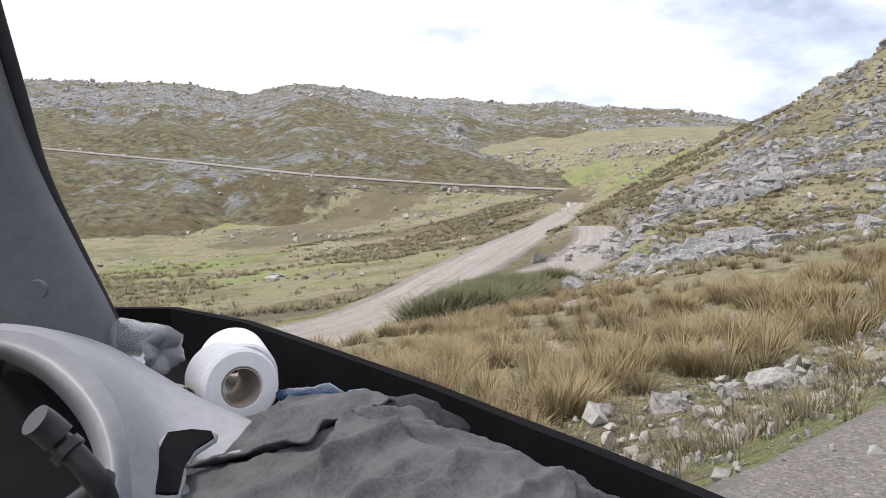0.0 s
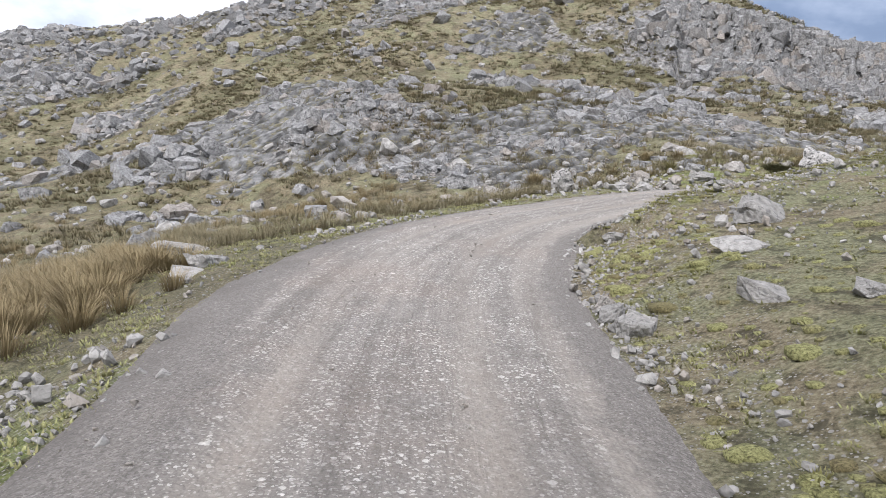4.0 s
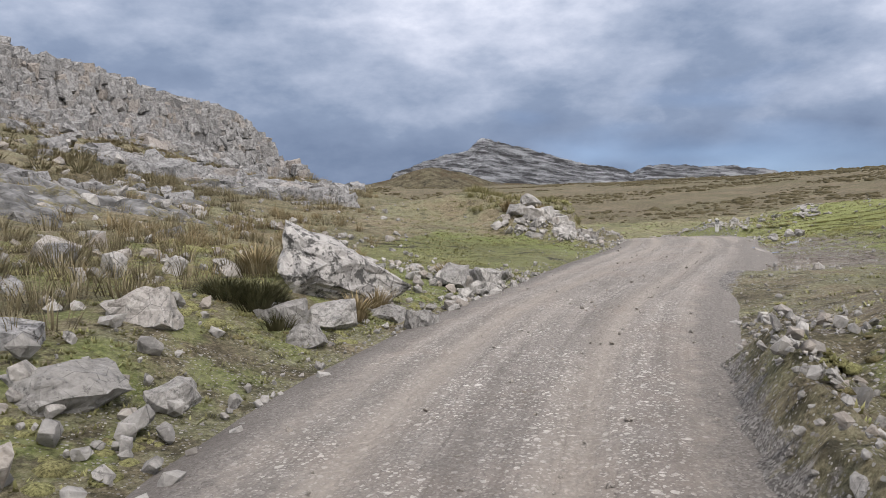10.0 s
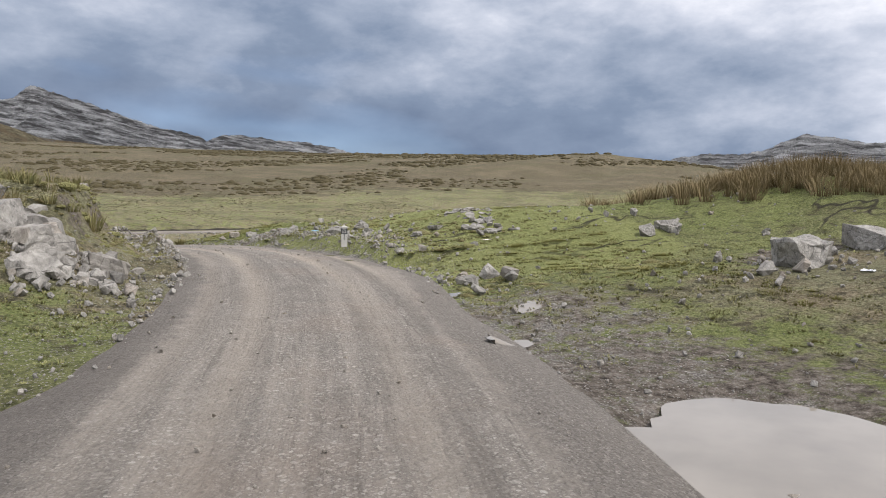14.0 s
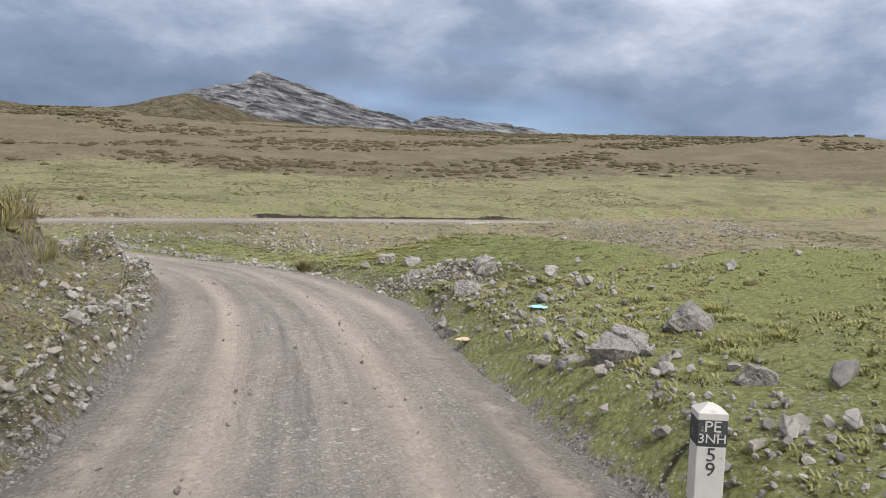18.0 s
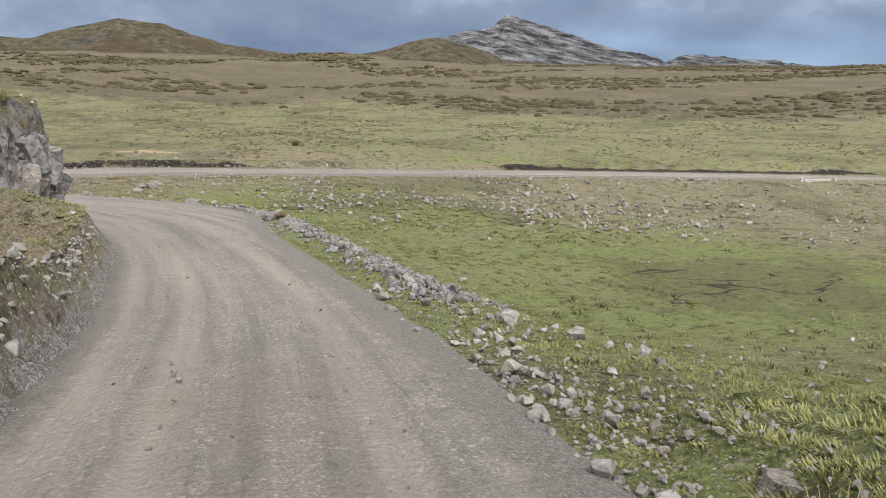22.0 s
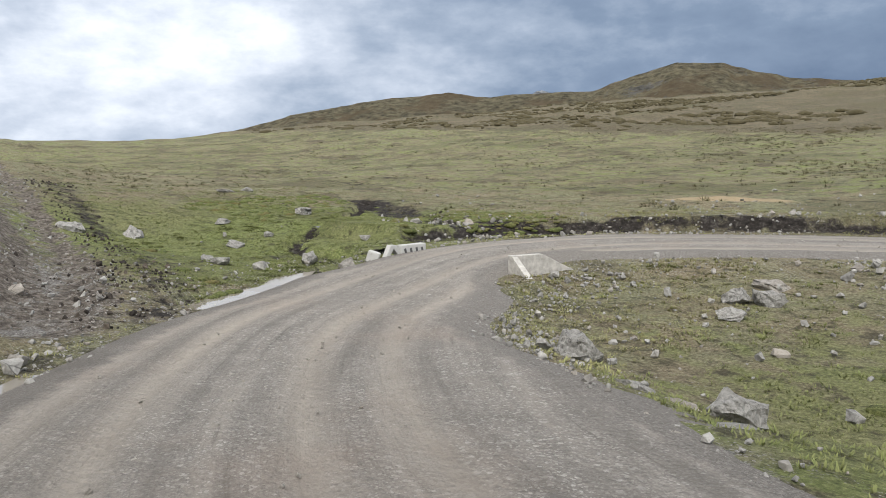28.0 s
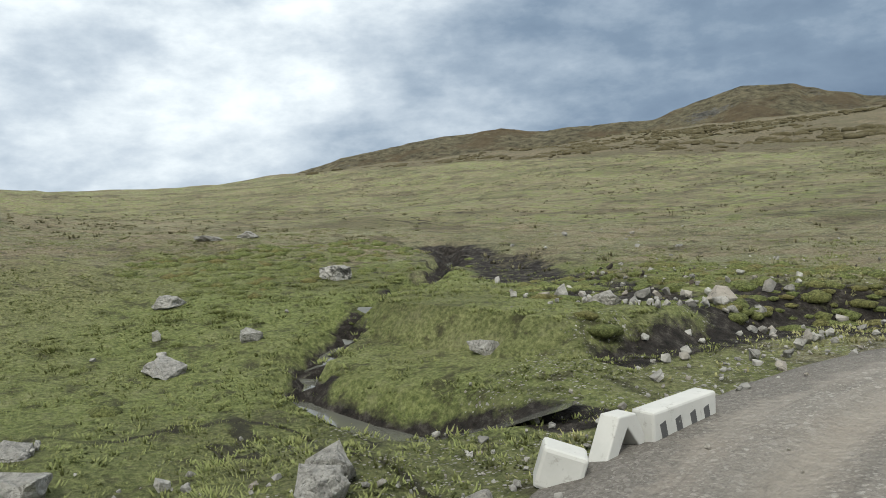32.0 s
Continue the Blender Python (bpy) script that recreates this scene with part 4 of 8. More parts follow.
far_range("mountain_east", "grey layered limestone mountain on the skyline", [(-46, 1.5), (-50, 2.9), (-52, 3.7), (-54, 3.95), (-56, 3.75), (-58.4, 4.4), (-60.2, 5.15), (-61.4, 5.0), (-64, 4.6), (-70, 5.0), (-78, 3.5), (-88, 2)],
          560, 760, 2, (-11.4, -4.8, 0.9), M_PEAK, 0.8, 0.85, 151, step=0.1, rows=50, power=0.75, cliff=0.5)
far_range("hills_north", "brown grassy hills behind the moor", [(72, -2.5), (64, -1.0), (56, 1.2), (48, 3.2), (41, 4.5), (37, 4.75), (34, 4.4), (31.6, 4.6), (29.8, 4.65), (27, 4.75), (24.5, 5.6), (21.5, 6.4), (18.5, 6.15), (15, 5.2), (11, 4.7), (6, 4.6),
          (3, 5.3), (0.5, 6.0), (-0.9, 6.15), (-3.5, 5.7), (-6, 4.9), (-10, 4.4), (-20, 3.2), (-34, 2)], 235, 385, -25, (-1.7, 40.5, 1.0), M_FARV, 0.5, 0.2, 171, rows=40)

far_range("mountain_knob", "small grey rock knob far behind the hills", [(33.6, 3.4), (32.4, 4.3), (31.7, 4.85), (31.2, 5.2), (30.8, 5.3), (30.3, 5.15), (29.8, 4.7), (28.6, 4.2), (27.4, 3.4)], 1900, 2200, 60, (-1.7, 40.5, 1.0), M_PEAK, 0.5, 0.95, 181, step=0.05, rows=30)

# ---- stones ----
def part(name, bm, material, parent=None, label="", smooth_faces=False):
    me = bpy.data.meshes.new(name)
    bm.to_mesh(me)
    bm.free()
    me.materials.append(material)
    if smooth_faces:
        me.polygons.foreach_set("use_smooth", np.ones(len(me.polygons), bool))
    ob = new(name, me)
    if parent is not None:
        ob.parent = parent
    if label:
        ob["label"] = label
    return ob


def stone_arrays(rng, sub, flat=1.0, cuts=9):
    """An angular stone: the hull of random points, its edges broken and worn as far as sub says."""
    bm = bmesh.new()
    pts = rng.normal(size=(max(cuts - 3, 2), 3))
    pts = pts / np.linalg.norm(pts, axis=1)[:, None] * rng.uniform(0.8, 1.05, (len(pts), 1))
    corner = np.array([(a, b, c) for a in (-1, 1) for b in (-1, 1) for c in (-1, 1)]) * rng.uniform(0.22, 0.82, (8, 3))
    pts = np.vstack([pts, corner])
    pts[:, 1] *= rng.uniform(0.6, 0.9)
    pts[:, 2] *= rng.uniform(0.5, 0.75) * flat
    for q in pts:
        bm.verts.new(q)
    hull = bmesh.ops.convex_hull(bm, input=bm.verts[:])
    bmesh.ops.delete(bm, geom=[v for v in bm.verts if not v.link_faces], context="VERTS")
    for k in range(sub - 1):
        bmesh.ops.subdivide_edges(bm, edges=bm.edges[:], cuts=1, use_grid_fill=True)
        bmesh.ops.triangulate(bm, faces=bm.faces[:])
        for v in bm.verts:
            d = noise.noise_vector(v.co * (2.6 * 1.9**k) + Vector((rng.random() * 0.02, 3.1 * k, 7.0 * flat)))
            v.co += d * (0.13 * 0.55**k)
    bmesh.ops.triangulate(bm, faces=bm.faces[:])
    bm.verts.ensure_lookup_table()
    bm.verts.index_update()
    v = np.array([q.co[:] for q in bm.verts])
    f = np.array([[q.index for q in k.verts] for k in bm.faces])
    bm.free()
    return v / np.abs(v[:, 0]).max(), f


def mesh_from(name, v, f, mat, smooth_faces=False):
    me = bpy.data.meshes.new(name)
    me.vertices.add(len(v))
    me.vertices.foreach_set("co", np.asarray(v, np.float32).ravel())
    k = f.shape[1]
    me.loops.add(f.size)
    me.loops.foreach_set("vertex_index", f.ravel().astype(np.int32))
    me.polygons.add(len(f))
    me.polygons.foreach_set("loop_start", np.arange(0, f.size, k, dtype=np.int32))
    me.update(calc_edges=True)
    me.polygons.foreach_set("use_smooth", np.full(len(f), bool(smooth_faces)))
    me.materials.append(mat)
    return me


RNG = np.random.default_rng(11)
STONES_FINE = [stone_arrays(RNG, 3, cuts=11) for _ in range(6)]
STONES = [stone_arrays(RNG, 2) for _ in range(8)]
STONES_SMALL = [stone_arrays(RNG, 1, cuts=9) for _ in range(10)]
SLABS = [stone_arrays(RNG, 2, flat=0.5, cuts=12) for _ in range(5)]
STONE_MESH = [mesh_from("boulder", v, f, M_ROCK) for v, f in STONES_FINE]
STONE_MESH_S = [mesh_from("boulder", v, f, M_ROCK) for v, f in STONES]


def turns(rng, n, tilt):
    """Random rotations: a free turn about the upright and a tilt."""
    a, b, c = rng.uniform(0, 2 * np.pi, n), rng.normal(0, tilt, n), rng.normal(0, tilt, n)
    ca, sa, cb, sb, cc, sc = np.cos(a), np.sin(a), np.cos(b), np.sin(b), np.cos(c), np.sin(c)
    z = np.zeros(n)
    o = np.ones(n)
    rz = np.stack([np.stack([ca, -sa, z], -1), np.stack([sa, ca, z], -1), np.stack([z, z, o], -1)], 1)
    rx = np.stack([np.stack([o, z, z], -1), np.stack([z, cb, -sb], -1), np.stack([z, sb, cb], -1)], 1)
    ry = np.stack([np.stack([cc, z, sc], -1), np.stack([z, o, z], -1), np.stack([-sc, z, cc], -1)], 1)
    return rz @ rx @ ry


def scatter(name, label, category, kinds, xy, size, sink, mat, rng, tilt=0.25, squash=None, up=None, lean=None):
    """Many stones as one mesh: xy (n, 2), size (n,)."""
    n = len(xy)
    z = height(xy[:, 0], xy[:, 1]) if up is None else up
    R = turns(rng, n, tilt)
    which = rng.integers(0, len(kinds), n)
    sc = np.stack([size, size * rng.uniform(0.75, 1.1, n), size * rng.uniform(0.8, 1.15, n)], -1)
    if squash is not None:
        sc[:, 2] *= squash
    V, F, base = [], [], 0
    for k, (v, f) in enumerate(kinds):
        i = np.where(which == k)[0]
        if not len(i):
            continue
        p = np.einsum("nij,nvj->nvi", R[i], v[None] * sc[i][:, None])
        low = p[:, :, 2].min(1)
        p = p + np.stack([xy[i, 0], xy[i, 1], z[i] - low - sink * size[i]], -1)[:, None]
        V.append(p.reshape(-1, 3))
        F.append((f[None] + (np.arange(len(i)) * len(v))[:, None, None] + base).reshape(-1, f.shape[1]))
        base += len(i) * len(v)
    ob = new(name, mesh_from(name, np.vstack(V), np.vstack(F), mat))
    return tagged(ob, label, category, kind="stuff")


def in_region(rng, n, x0, x1, y0, y1, keep):
    out = np.zeros((0, 2))
    while len(out) < n:
        q = rng.uniform((x0, y0), (x1, y1), (n * 3, 2))
        w = keep(q[:, 0], q[:, 1])
        out = np.vstack([out, q[rng.random(len(q)) < w]])
    return out[:n]


def off_road(x, y, least=2.5):
    d, _, at = along_road(x, y, ROAD_S)
    e = np.minimum(np.minimum(np.abs(along_road(x, y, LOW_S)[0]), np.abs(along_road(x, y, BRANCH_S)[0])), np.abs(along_road(x, y, FAR_S)[0]))
    w = np.where(d > 0, road_width(at, True), road_width(at, False)) + least - 2.2
    return (np.abs(d) > w) & (np.abs(e) > 3.2)


# limestone breaking through the turf of the western hill: fractured faces that stand out of the slope
def cell_planes(x, y, size, seed, stretch=1.6):
    """Heights of tilted facets, one for each cell of a jittered net: broken rock."""
    u, v = (x * 0.94 + y * 0.34) / size, (y * 0.94 - x * 0.34) / (size * stretch)
    iu, iv = np.floor(u), np.floor(v)
    best, val, gap = np.full(len(x), 9e9), np.zeros(len(x)), np.full(len(x), 9e9)
    for du in (-1, 0, 1):
        for dv in (-1, 0, 1):
            cu, cv = iu + du, iv + dv
            ou, ov = u - cu - hash2(cu, cv, seed), v - cv - hash2(cu, cv, seed + 1)
            d = ou * ou + ov * ov
            h = hash2(cu, cv, seed + 2) + (hash2(cu, cv, seed + 3) - 0.5) * 1.5 * ou + (hash2(cu, cv, seed + 4) - 0.5) * 1.5 * ov
            near = d < best
            gap = np.where(near, best, np.minimum(gap, d))
            val, best = np.where(near, h, val), np.where(near, d, best)
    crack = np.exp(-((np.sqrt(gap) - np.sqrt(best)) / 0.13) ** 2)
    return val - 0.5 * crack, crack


def crag(name, label, x0, x1, y0, y1, step, size, tall, seed):
    xs, ys = np.arange(x0, x1, step), np.arange(y0, y1, step)
    X, Y = np.meshgrid(xs, ys)
    x, y = X.ravel(), Y.ravel()
    x = x + 0.3 * step * (hash2(x * 97, y * 89, seed + 9) - 0.5)
    m = outcrop(x, y) * off_road(x, y, 4.4) * smooth(x0, x0 + 1.6, x) * smooth(x1, x1 - 1.6, x)
    keep = m > 0.02
    z = np.zeros(len(x)) - 99
    xx, yy, mm = x[keep], y[keep], m[keep]
    (big, c1), (small, c2) = cell_planes(xx, yy, size, seed), cell_planes(xx, yy, size * 0.42, seed + 20)
    rough = 0.78 * big + 0.17 * small + 0.45 * fbm(xx, yy, size * 4, 3, seed + 5)
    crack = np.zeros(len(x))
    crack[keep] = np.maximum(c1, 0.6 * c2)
    z[keep] = height(xx, yy) - 0.45 * tall + tall * (0.15 + 0.6 * mm) * np.clip(rough + 0.1, -0.3, 1.2) + 0.28 * tall * mm
    nx, ny = len(xs), len(ys)
    i = np.arange(nx * ny).reshape(ny, nx)
    q = np.stack([i[:-1, :-1], i[:-1, 1:], i[1:, 1:], i[1:, :-1]], -1).reshape(-1, 4)
    ok = keep[q].all(1)
    used, inv = np.unique(q[ok], return_inverse=True)
    v = np.stack([x, y, z], -1)[used]
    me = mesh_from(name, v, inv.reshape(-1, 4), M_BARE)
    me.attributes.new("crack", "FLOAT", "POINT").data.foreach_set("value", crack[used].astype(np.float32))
    ob = new(name, me)
    return tagged(ob, label, "rock", kind="stuff")


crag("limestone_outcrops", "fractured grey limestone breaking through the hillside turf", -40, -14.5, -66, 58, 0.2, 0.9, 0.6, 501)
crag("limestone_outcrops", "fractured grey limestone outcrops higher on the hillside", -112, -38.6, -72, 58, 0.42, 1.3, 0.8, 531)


def block_arrays(rng, sub=1):
    """A jointed block: a box with jittered, broken corners."""
    bm = bmesh.new()
    for a in (-1, 1):
        for b in (-1, 1):
            for c in (-1, 1):
                k = rng.uniform(0.62, 1.0, 3)
                if rng.random() < 0.45:
                    bm.verts.new((a * k[0] * 0.55, b * 0.62 * k[1], c * 0.5 * k[2]))
                    bm.verts.new((a * k[0], b * 0.62 * k[1] * 0.5, c * 0.5 * k[2] * rng.uniform(0.4, 1)))
                else:
                    bm.verts.new((a * k[0], b * 0.62 * k[1], c * 0.5 * k[2]))
    bmesh.ops.convex_hull(bm, input=bm.verts[:])
    bmesh.ops.delete(bm, geom=[v for v in bm.verts if not v.link_faces], context="VERTS")
    for k in range(sub - 1):
        bmesh.ops.subdivide_edges(bm, edges=bm.edges[:], cuts=1, use_grid_fill=True)
        bmesh.ops.triangulate(bm, faces=bm.faces[:])
        for v in bm.verts:
            v.co *= 1 - 0.12 * max(0, v.co.length - 0.75)
            v.co += noise.noise_vector(v.co * 2.3 + Vector((rng.random() * 0.02, 5.3, 1.0))) * 0.17
    bmesh.ops.triangulate(bm, faces=bm.faces[:])
    bm.verts.ensure_lookup_table()
    bm.verts.index_update()
    v = np.array([q.co[:] for q in bm.verts])
    f = np.array([[q.index for q in k.verts] for k in bm.faces])
    bm.free()
    return v / np.abs(v[:, 0]).max(), f


BLOCKS, BLOCKS_FINE = [block_arrays(RNG) for _ in range(10)], [block_arrays(RNG, 2) for _ in range(10)]


def jointed(x, y, grain=3.2, seed=601):
    """Where the beds crop out: ribs of blocks that run along the hillside, with turf between."""
    rib = fbm(x * 0.5 + y * 0.25, y * 0.9 - x * 0.6, grain, 3, seed)
    return smooth(0.0, 0.2, rib)


def block_keep(x, y):
    return np.clip(outcrop(x, y) * (0.02 + 0.8 * jointed(x, y)) + 0.015 * smooth(-15, -19, x), 0, 1) * off_road(x, y, 4.6)


q = in_region(RNG, 4000, -42, -14, -66, 58, block_keep)
z = (RNG.lognormal(-1.15, 0.5, len(q)) * (0.75 + 0.5 * smooth(18, 40, np.hypot(q[:, 0] + 12, q[:, 1] + 16)))).clip(0.1, 0.95)
scatter("limestone_outcrops", "jointed grey limestone blocks breaking through the hillside turf", "rock", BLOCKS_FINE, q, z, 0.55, M_CRAG, RNG, 0.22)
q = in_region(RNG, 6500, -125, -40, -72, 60, lambda x, y: np.clip(outcrop(x, y) * (0.04 + 0.9 * jointed(x, y, 5.5)) + 0.02, 0, 1))
scatter("limestone_outcrops", "jointed grey limestone blocks higher on the hillside", "rock", BLOCKS, q, RNG.lognormal(-0.85, 0.5, len(q)).clip(0.18, 1.3), 0.6, M_CRAG, RNG, 0.3)
q = in_region(RNG, 6500, -190, -95, -75, 62, lambda x, y: np.clip(smooth(0.0, 0.25, fbm(x, y, 22.0, 4, 305)) * (0.2 + jointed(x, y, 7.0)) + 0.05, 0, 1) * smooth(-1.5, 2.5, height(x, y)))
scatter("limestone_outcrops", "grey limestone blocks on the upper hillside", "rock", BLOCKS, q, RNG.lognormal(-0.7, 0.45, len(q)).clip(0.25, 1.3), 0.5, M_CRAG, RNG, 0.3)
# the cliff under the crest: upright jointed blocks stacked over its face, and fallen ones at its foot
tc = np.gradient(CREST_S, axis=0)[:, :2]
tc /= np.linalg.norm(tc, axis=1)[:, None]
for n, o0, o1, lo, hi, sq in ((2600, -0.8, 3.0, 0.28, 0.75, 1.7), (900, -2.5, 0.3, 0.25, 0.6, 1.2), (350, 2.5, 9.0, 0.15, 0.5, 1.0)):
    k = RNG.integers(0, len(CREST_S) - 2, n)
    o = RNG.uniform(o0, o1, n)
    q = np.stack([CREST_S[k, 0] + tc[k, 1] * o, CREST_S[k, 1] - tc[k, 0] * o], -1) + RNG.uniform(-0.4, 0.4, (n, 2))
    if o1 > 5:
        q = q[RNG.random(len(q)) < jointed(q[:, 0], q[:, 1], 4.0)]
    scatter("cliff_band", "grey jointed limestone cliff under the crest of the hill", "rock", BLOCKS, q, RNG.uniform(lo, hi, len(q)), 0.55, M_CRAG, RNG, 0.16, squash=sq)
# broken blocks at the foot of the hill
q = in_region(RNG, 850, -30, -12, -20, 14, lambda x, y: off_road(x, y, 2.8) * np.clip(smooth(-0.1, 0.3, fbm(x, y, 4.0, 4, 307)) + 0.12, 0, 1) * (x < -12.5 - 0.1 * np.abs(y + 5)))
scatter("fallen_blocks", "pale broken limestone blocks at the foot of the hill", "rock", STONES, q, RNG.lognormal(-2.5, 0.55, len(q)).clip(0.05, 0.3), 0.35, M_ROCKS, RNG, 0.5)
# stones beside the road
def verge_keep(x, y):
    d, _, at = along_road(x, y, ROAD_S)
    p = ROAD_S[at]
    a = np.abs(d)
    strip = off_road(x, y, 2.35) * (0.10 + np.exp(-((a - 3.2) / 0.9) ** 2) * 0.9)
    clump = smooth(-0.1, 0.35, fbm(x, y, 3.5, 3, 311)) + 0.08
    lot = np.exp(-(((x + 3.6) / 4.0) ** 2 + ((y - 1.8) / 4.2) ** 2) ** 2)
    return np.clip(strip * clump, 0, 1) * (a < 9) * (1 - 0.95 * lot)


q = in_region(RNG, 9500, -30, 12, -48, 92, verge_keep)
scatter("verge_stones", "broken pale limestone along the road's edge", "stones", STONES_SMALL, q, RNG.lognormal(-3.65, 0.55, len(q)).clip(0.012, 0.13), 0.2, M_ROCKS, RNG, 0.6)
q = in_region(RNG, 2600, -34, 40, -46, 96, lambda x, y: off_road(x, y, 4) * np.clip(smooth(0.0, 0.4, fbm(x, y, 8, 3, 315)) + 0.12, 0, 1) * (x > -20 - 0.2 * y) * (np.hypot(x + 2.5, y - 4) > 5.5))
scatter("field_stones", "small pale stones scattered over the turf", "stones", STONES_SMALL, q, RNG.lognormal(-3.1, 0.55, len(q)).clip(0.02, 0.2), 0.3, M_ROCKS, RNG, 0.5)
q = in_region(RNG, 2600, -15, 60, 56, 91, lambda x, y: off_road(x, y, 3.4) * np.clip(smooth(0.0, 0.3, fbm(x, y, 6, 3, 317)) + 0.1, 0, 1) * smooth(66, 78, y + 0.1 * np.abs(x)))
scatter("field_stones", "pale stones strewn over the wet field", "stones", STONES_SMALL, q, RNG.lognormal(-2.45, 0.4, len(q)).clip(0.04, 0.22), 0.3, M_ROCKS, RNG, 0.5)
# riprap below the bend
tan = np.gradient(ROAD_S, axis=0)[:, :2]
tan /= np.linalg.norm(tan, axis=1)[:, None]
k = RNG.choice([i for i in range(len(ROAD_S)) if 46.5 < ROAD_S[i, 1] < 62.5 and i < 330], 2300)
o = 3.6 + 0.9 * smooth(48, 57, ROAD_S[k, 1]) + RNG.normal(0, 0.6, 2300)
q = np.stack([ROAD_S[k, 0] + tan[k, 1] * o, ROAD_S[k, 1] - tan[k, 0] * o], -1) + RNG.uniform(-0.3, 0.3, (2300, 2))
q = q[off_road(q[:, 0], q[:, 1], 2.9)]
scatter("riprap", "dumped angular limestone below the road's edge", "stones", STONES_SMALL, q, RNG.lognormal(-2.85, 0.45, len(q)).clip(0.03, 0.16), 0.3, M_CRAG, RNG, 0.8)
# rubble on the cut bank, the mound beside the road and the heap at the verge
for cx, cy, sx, sy, n, s in ((-7.9, 13.3, 0.9, 1.0, 240, 0.17), (-12.9, -1.0, 0.8, 1.6, 260, 0.2), (3.0, 26.5, 0.9, 1.4, 110, 0.09), (-0.1, 11.2, 0.5, 0.5, 14, 0.24), (5.2, 6.9, 1.8, 0.8, 130, 0.11),
                             (-9.4, -17, 1.3, 4.5, 420, 0.06), (-3.6, 22, 0.5, 5, 480, 0.07), (-3.4, 32.5, 0.5, 6, 480, 0.055), (-5.6, 45, 0.8, 5, 480, 0.06), (-8.6, -18, 2.0, 4.5, 1600, 0.05), (-6.0, -22.5, 1.6, 2.5, 400, 0.07), (-7.0, 52, 0.6, 3, 160, 0.1), (1.9, 30, 0.5, 7, 420, 0.055), (-17.5, -11.2, 1.4, 2.0, 260, 0.2), (-26.6, 81.6, 1.3, 0.8, 110, 0.13)):
    q = np.stack([RNG.normal(cx, sx, n), RNG.normal(cy, sy, n)], -1)
    q = q[off_road(q[:, 0], q[:, 1], 2.4)]
    scatter("rubble", "loose angular limestone rubble", "stones", STONES_SMALL, q, RNG.lognormal(np.log(s * 0.42), 0.55, len(q)).clip(0.02, 0.2), 0.2, M_ROCKS, RNG, 0.8)
q = np.stack([RNG.normal(-8.4, 0.8, 90), RNG.normal(14.2, 0.9, 90)], -1)
q = q[off_road(q[:, 0], q[:, 1], 3.3)]
scatter("limestone_outcrops", "jointed limestone blocks of the knoll beside the road", "rock", BLOCKS_FINE, q, RNG.lognormal(-1.35, 0.4, len(q)).clip(0.12, 0.5), 0.45, M_ROCKS, RNG, 0.3)
# broken stone along the road's edges: from y to y, side, distance, spread, number, size
tan = np.gradient(ROAD_S, axis=0)[:, :2]
tan /= np.linalg.norm(tan, axis=1)[:, None]
for y0, y1, sgn, d0, sd, n, s in ((-31, -5, 1, 2.6, 0.35, 2300, 0.026), (12, 44, 1, 2.6, 0.3, 1500, 0.024), (13, 50, -1, 2.55, 0.25, 1700, 0.028), (56, 72, 1, 3.2, 0.5, 900, 0.025), (-10, 12, -1, 2.5, 0.3, 600, 0.026), (-48, -30, -1, 4.2, 0.8, 1300, 0.05)):
    k = np.array([i for i in range(len(ROAD_S)) if y0 < ROAD_S[i, 1] < y1 and ROAD_S[i, 0] < 24 and i < 330])
    k = RNG.choice(k, n)
    o = sgn * np.abs(RNG.normal(d0, sd, n))
    q = np.stack([ROAD_S[k, 0] + tan[k, 1] * o, ROAD_S[k, 1] - tan[k, 0] * o], -1) + RNG.uniform(-0.3, 0.3, (n, 2))
    q = q[off_road(q[:, 0], q[:, 1], 2.3)]
    scatter("verge_stones", "small broken stone heaped along the road's edge", "stones", STONES_SMALL, q, RNG.lognormal(np.log(s), 0.55, len(q)).clip(0.01, 0.11), 0.2, M_ROCKS, RNG, 0.7)
# a strip of broken pale stone between the bunch grass and the road
line = spline([(13.5, -43.6), (11.0, -42.3), (8.0, -41.6), (5.0, -40.8), (2.5, -39.9), (0.2, -38.2), (-3.0, -37.1), (-7.0, -35.9)], 0.1)[:, :2]
for n, mean, sd in ((26, -2.6, 0.5), (420, -3.4, 0.5)):
    q = line[RNG.integers(0, len(line), n)] + RNG.normal(0, 0.55, (n, 2))
    q = q[off_road(q[:, 0], q[:, 1], 2.9)]
    scatter("rubble", "strip of broken pale limestone below the road", "stones", STONES if mean > -2.5 else STONES_SMALL, q, RNG.lognormal(mean, sd, len(q)).clip(0.02, 0.4), 0.3, M_ROCKS, RNG, 0.6)
# a heap of soil and stones, and flat stones cropping out in a row on the hump
q = np.stack([RNG.normal(3.6, 0.9, 420), RNG.normal(31.2, 0.8, 420)], -1)
q = q[off_road(q[:, 0], q[:, 1], 2.5)]
scatter("rubble", "stones mixed with dark soil in a heap at the verge", "stones", STONES_SMALL, q, RNG.lognormal(-3.35, 0.55, len(q)).clip(0.012, 0.13), 0.25, M_ROCKS, RNG, 0.6)
t = RNG.random(90)
q = np.stack([5.9 - 2.9 * t + RNG.normal(0, 0.22, 90), 20.2 - 5.8 * t + RNG.normal(0, 0.3, 90)], -1)
scatter("outcrop_stones", "row of flat pale limestone cropping out of the turf", "stones", STONES, q, RNG.lognormal(-2.1, 0.4, len(q)).clip(0.05, 0.28), 0.25, M_ROCKS, RNG, 0.2, squash=0.6)
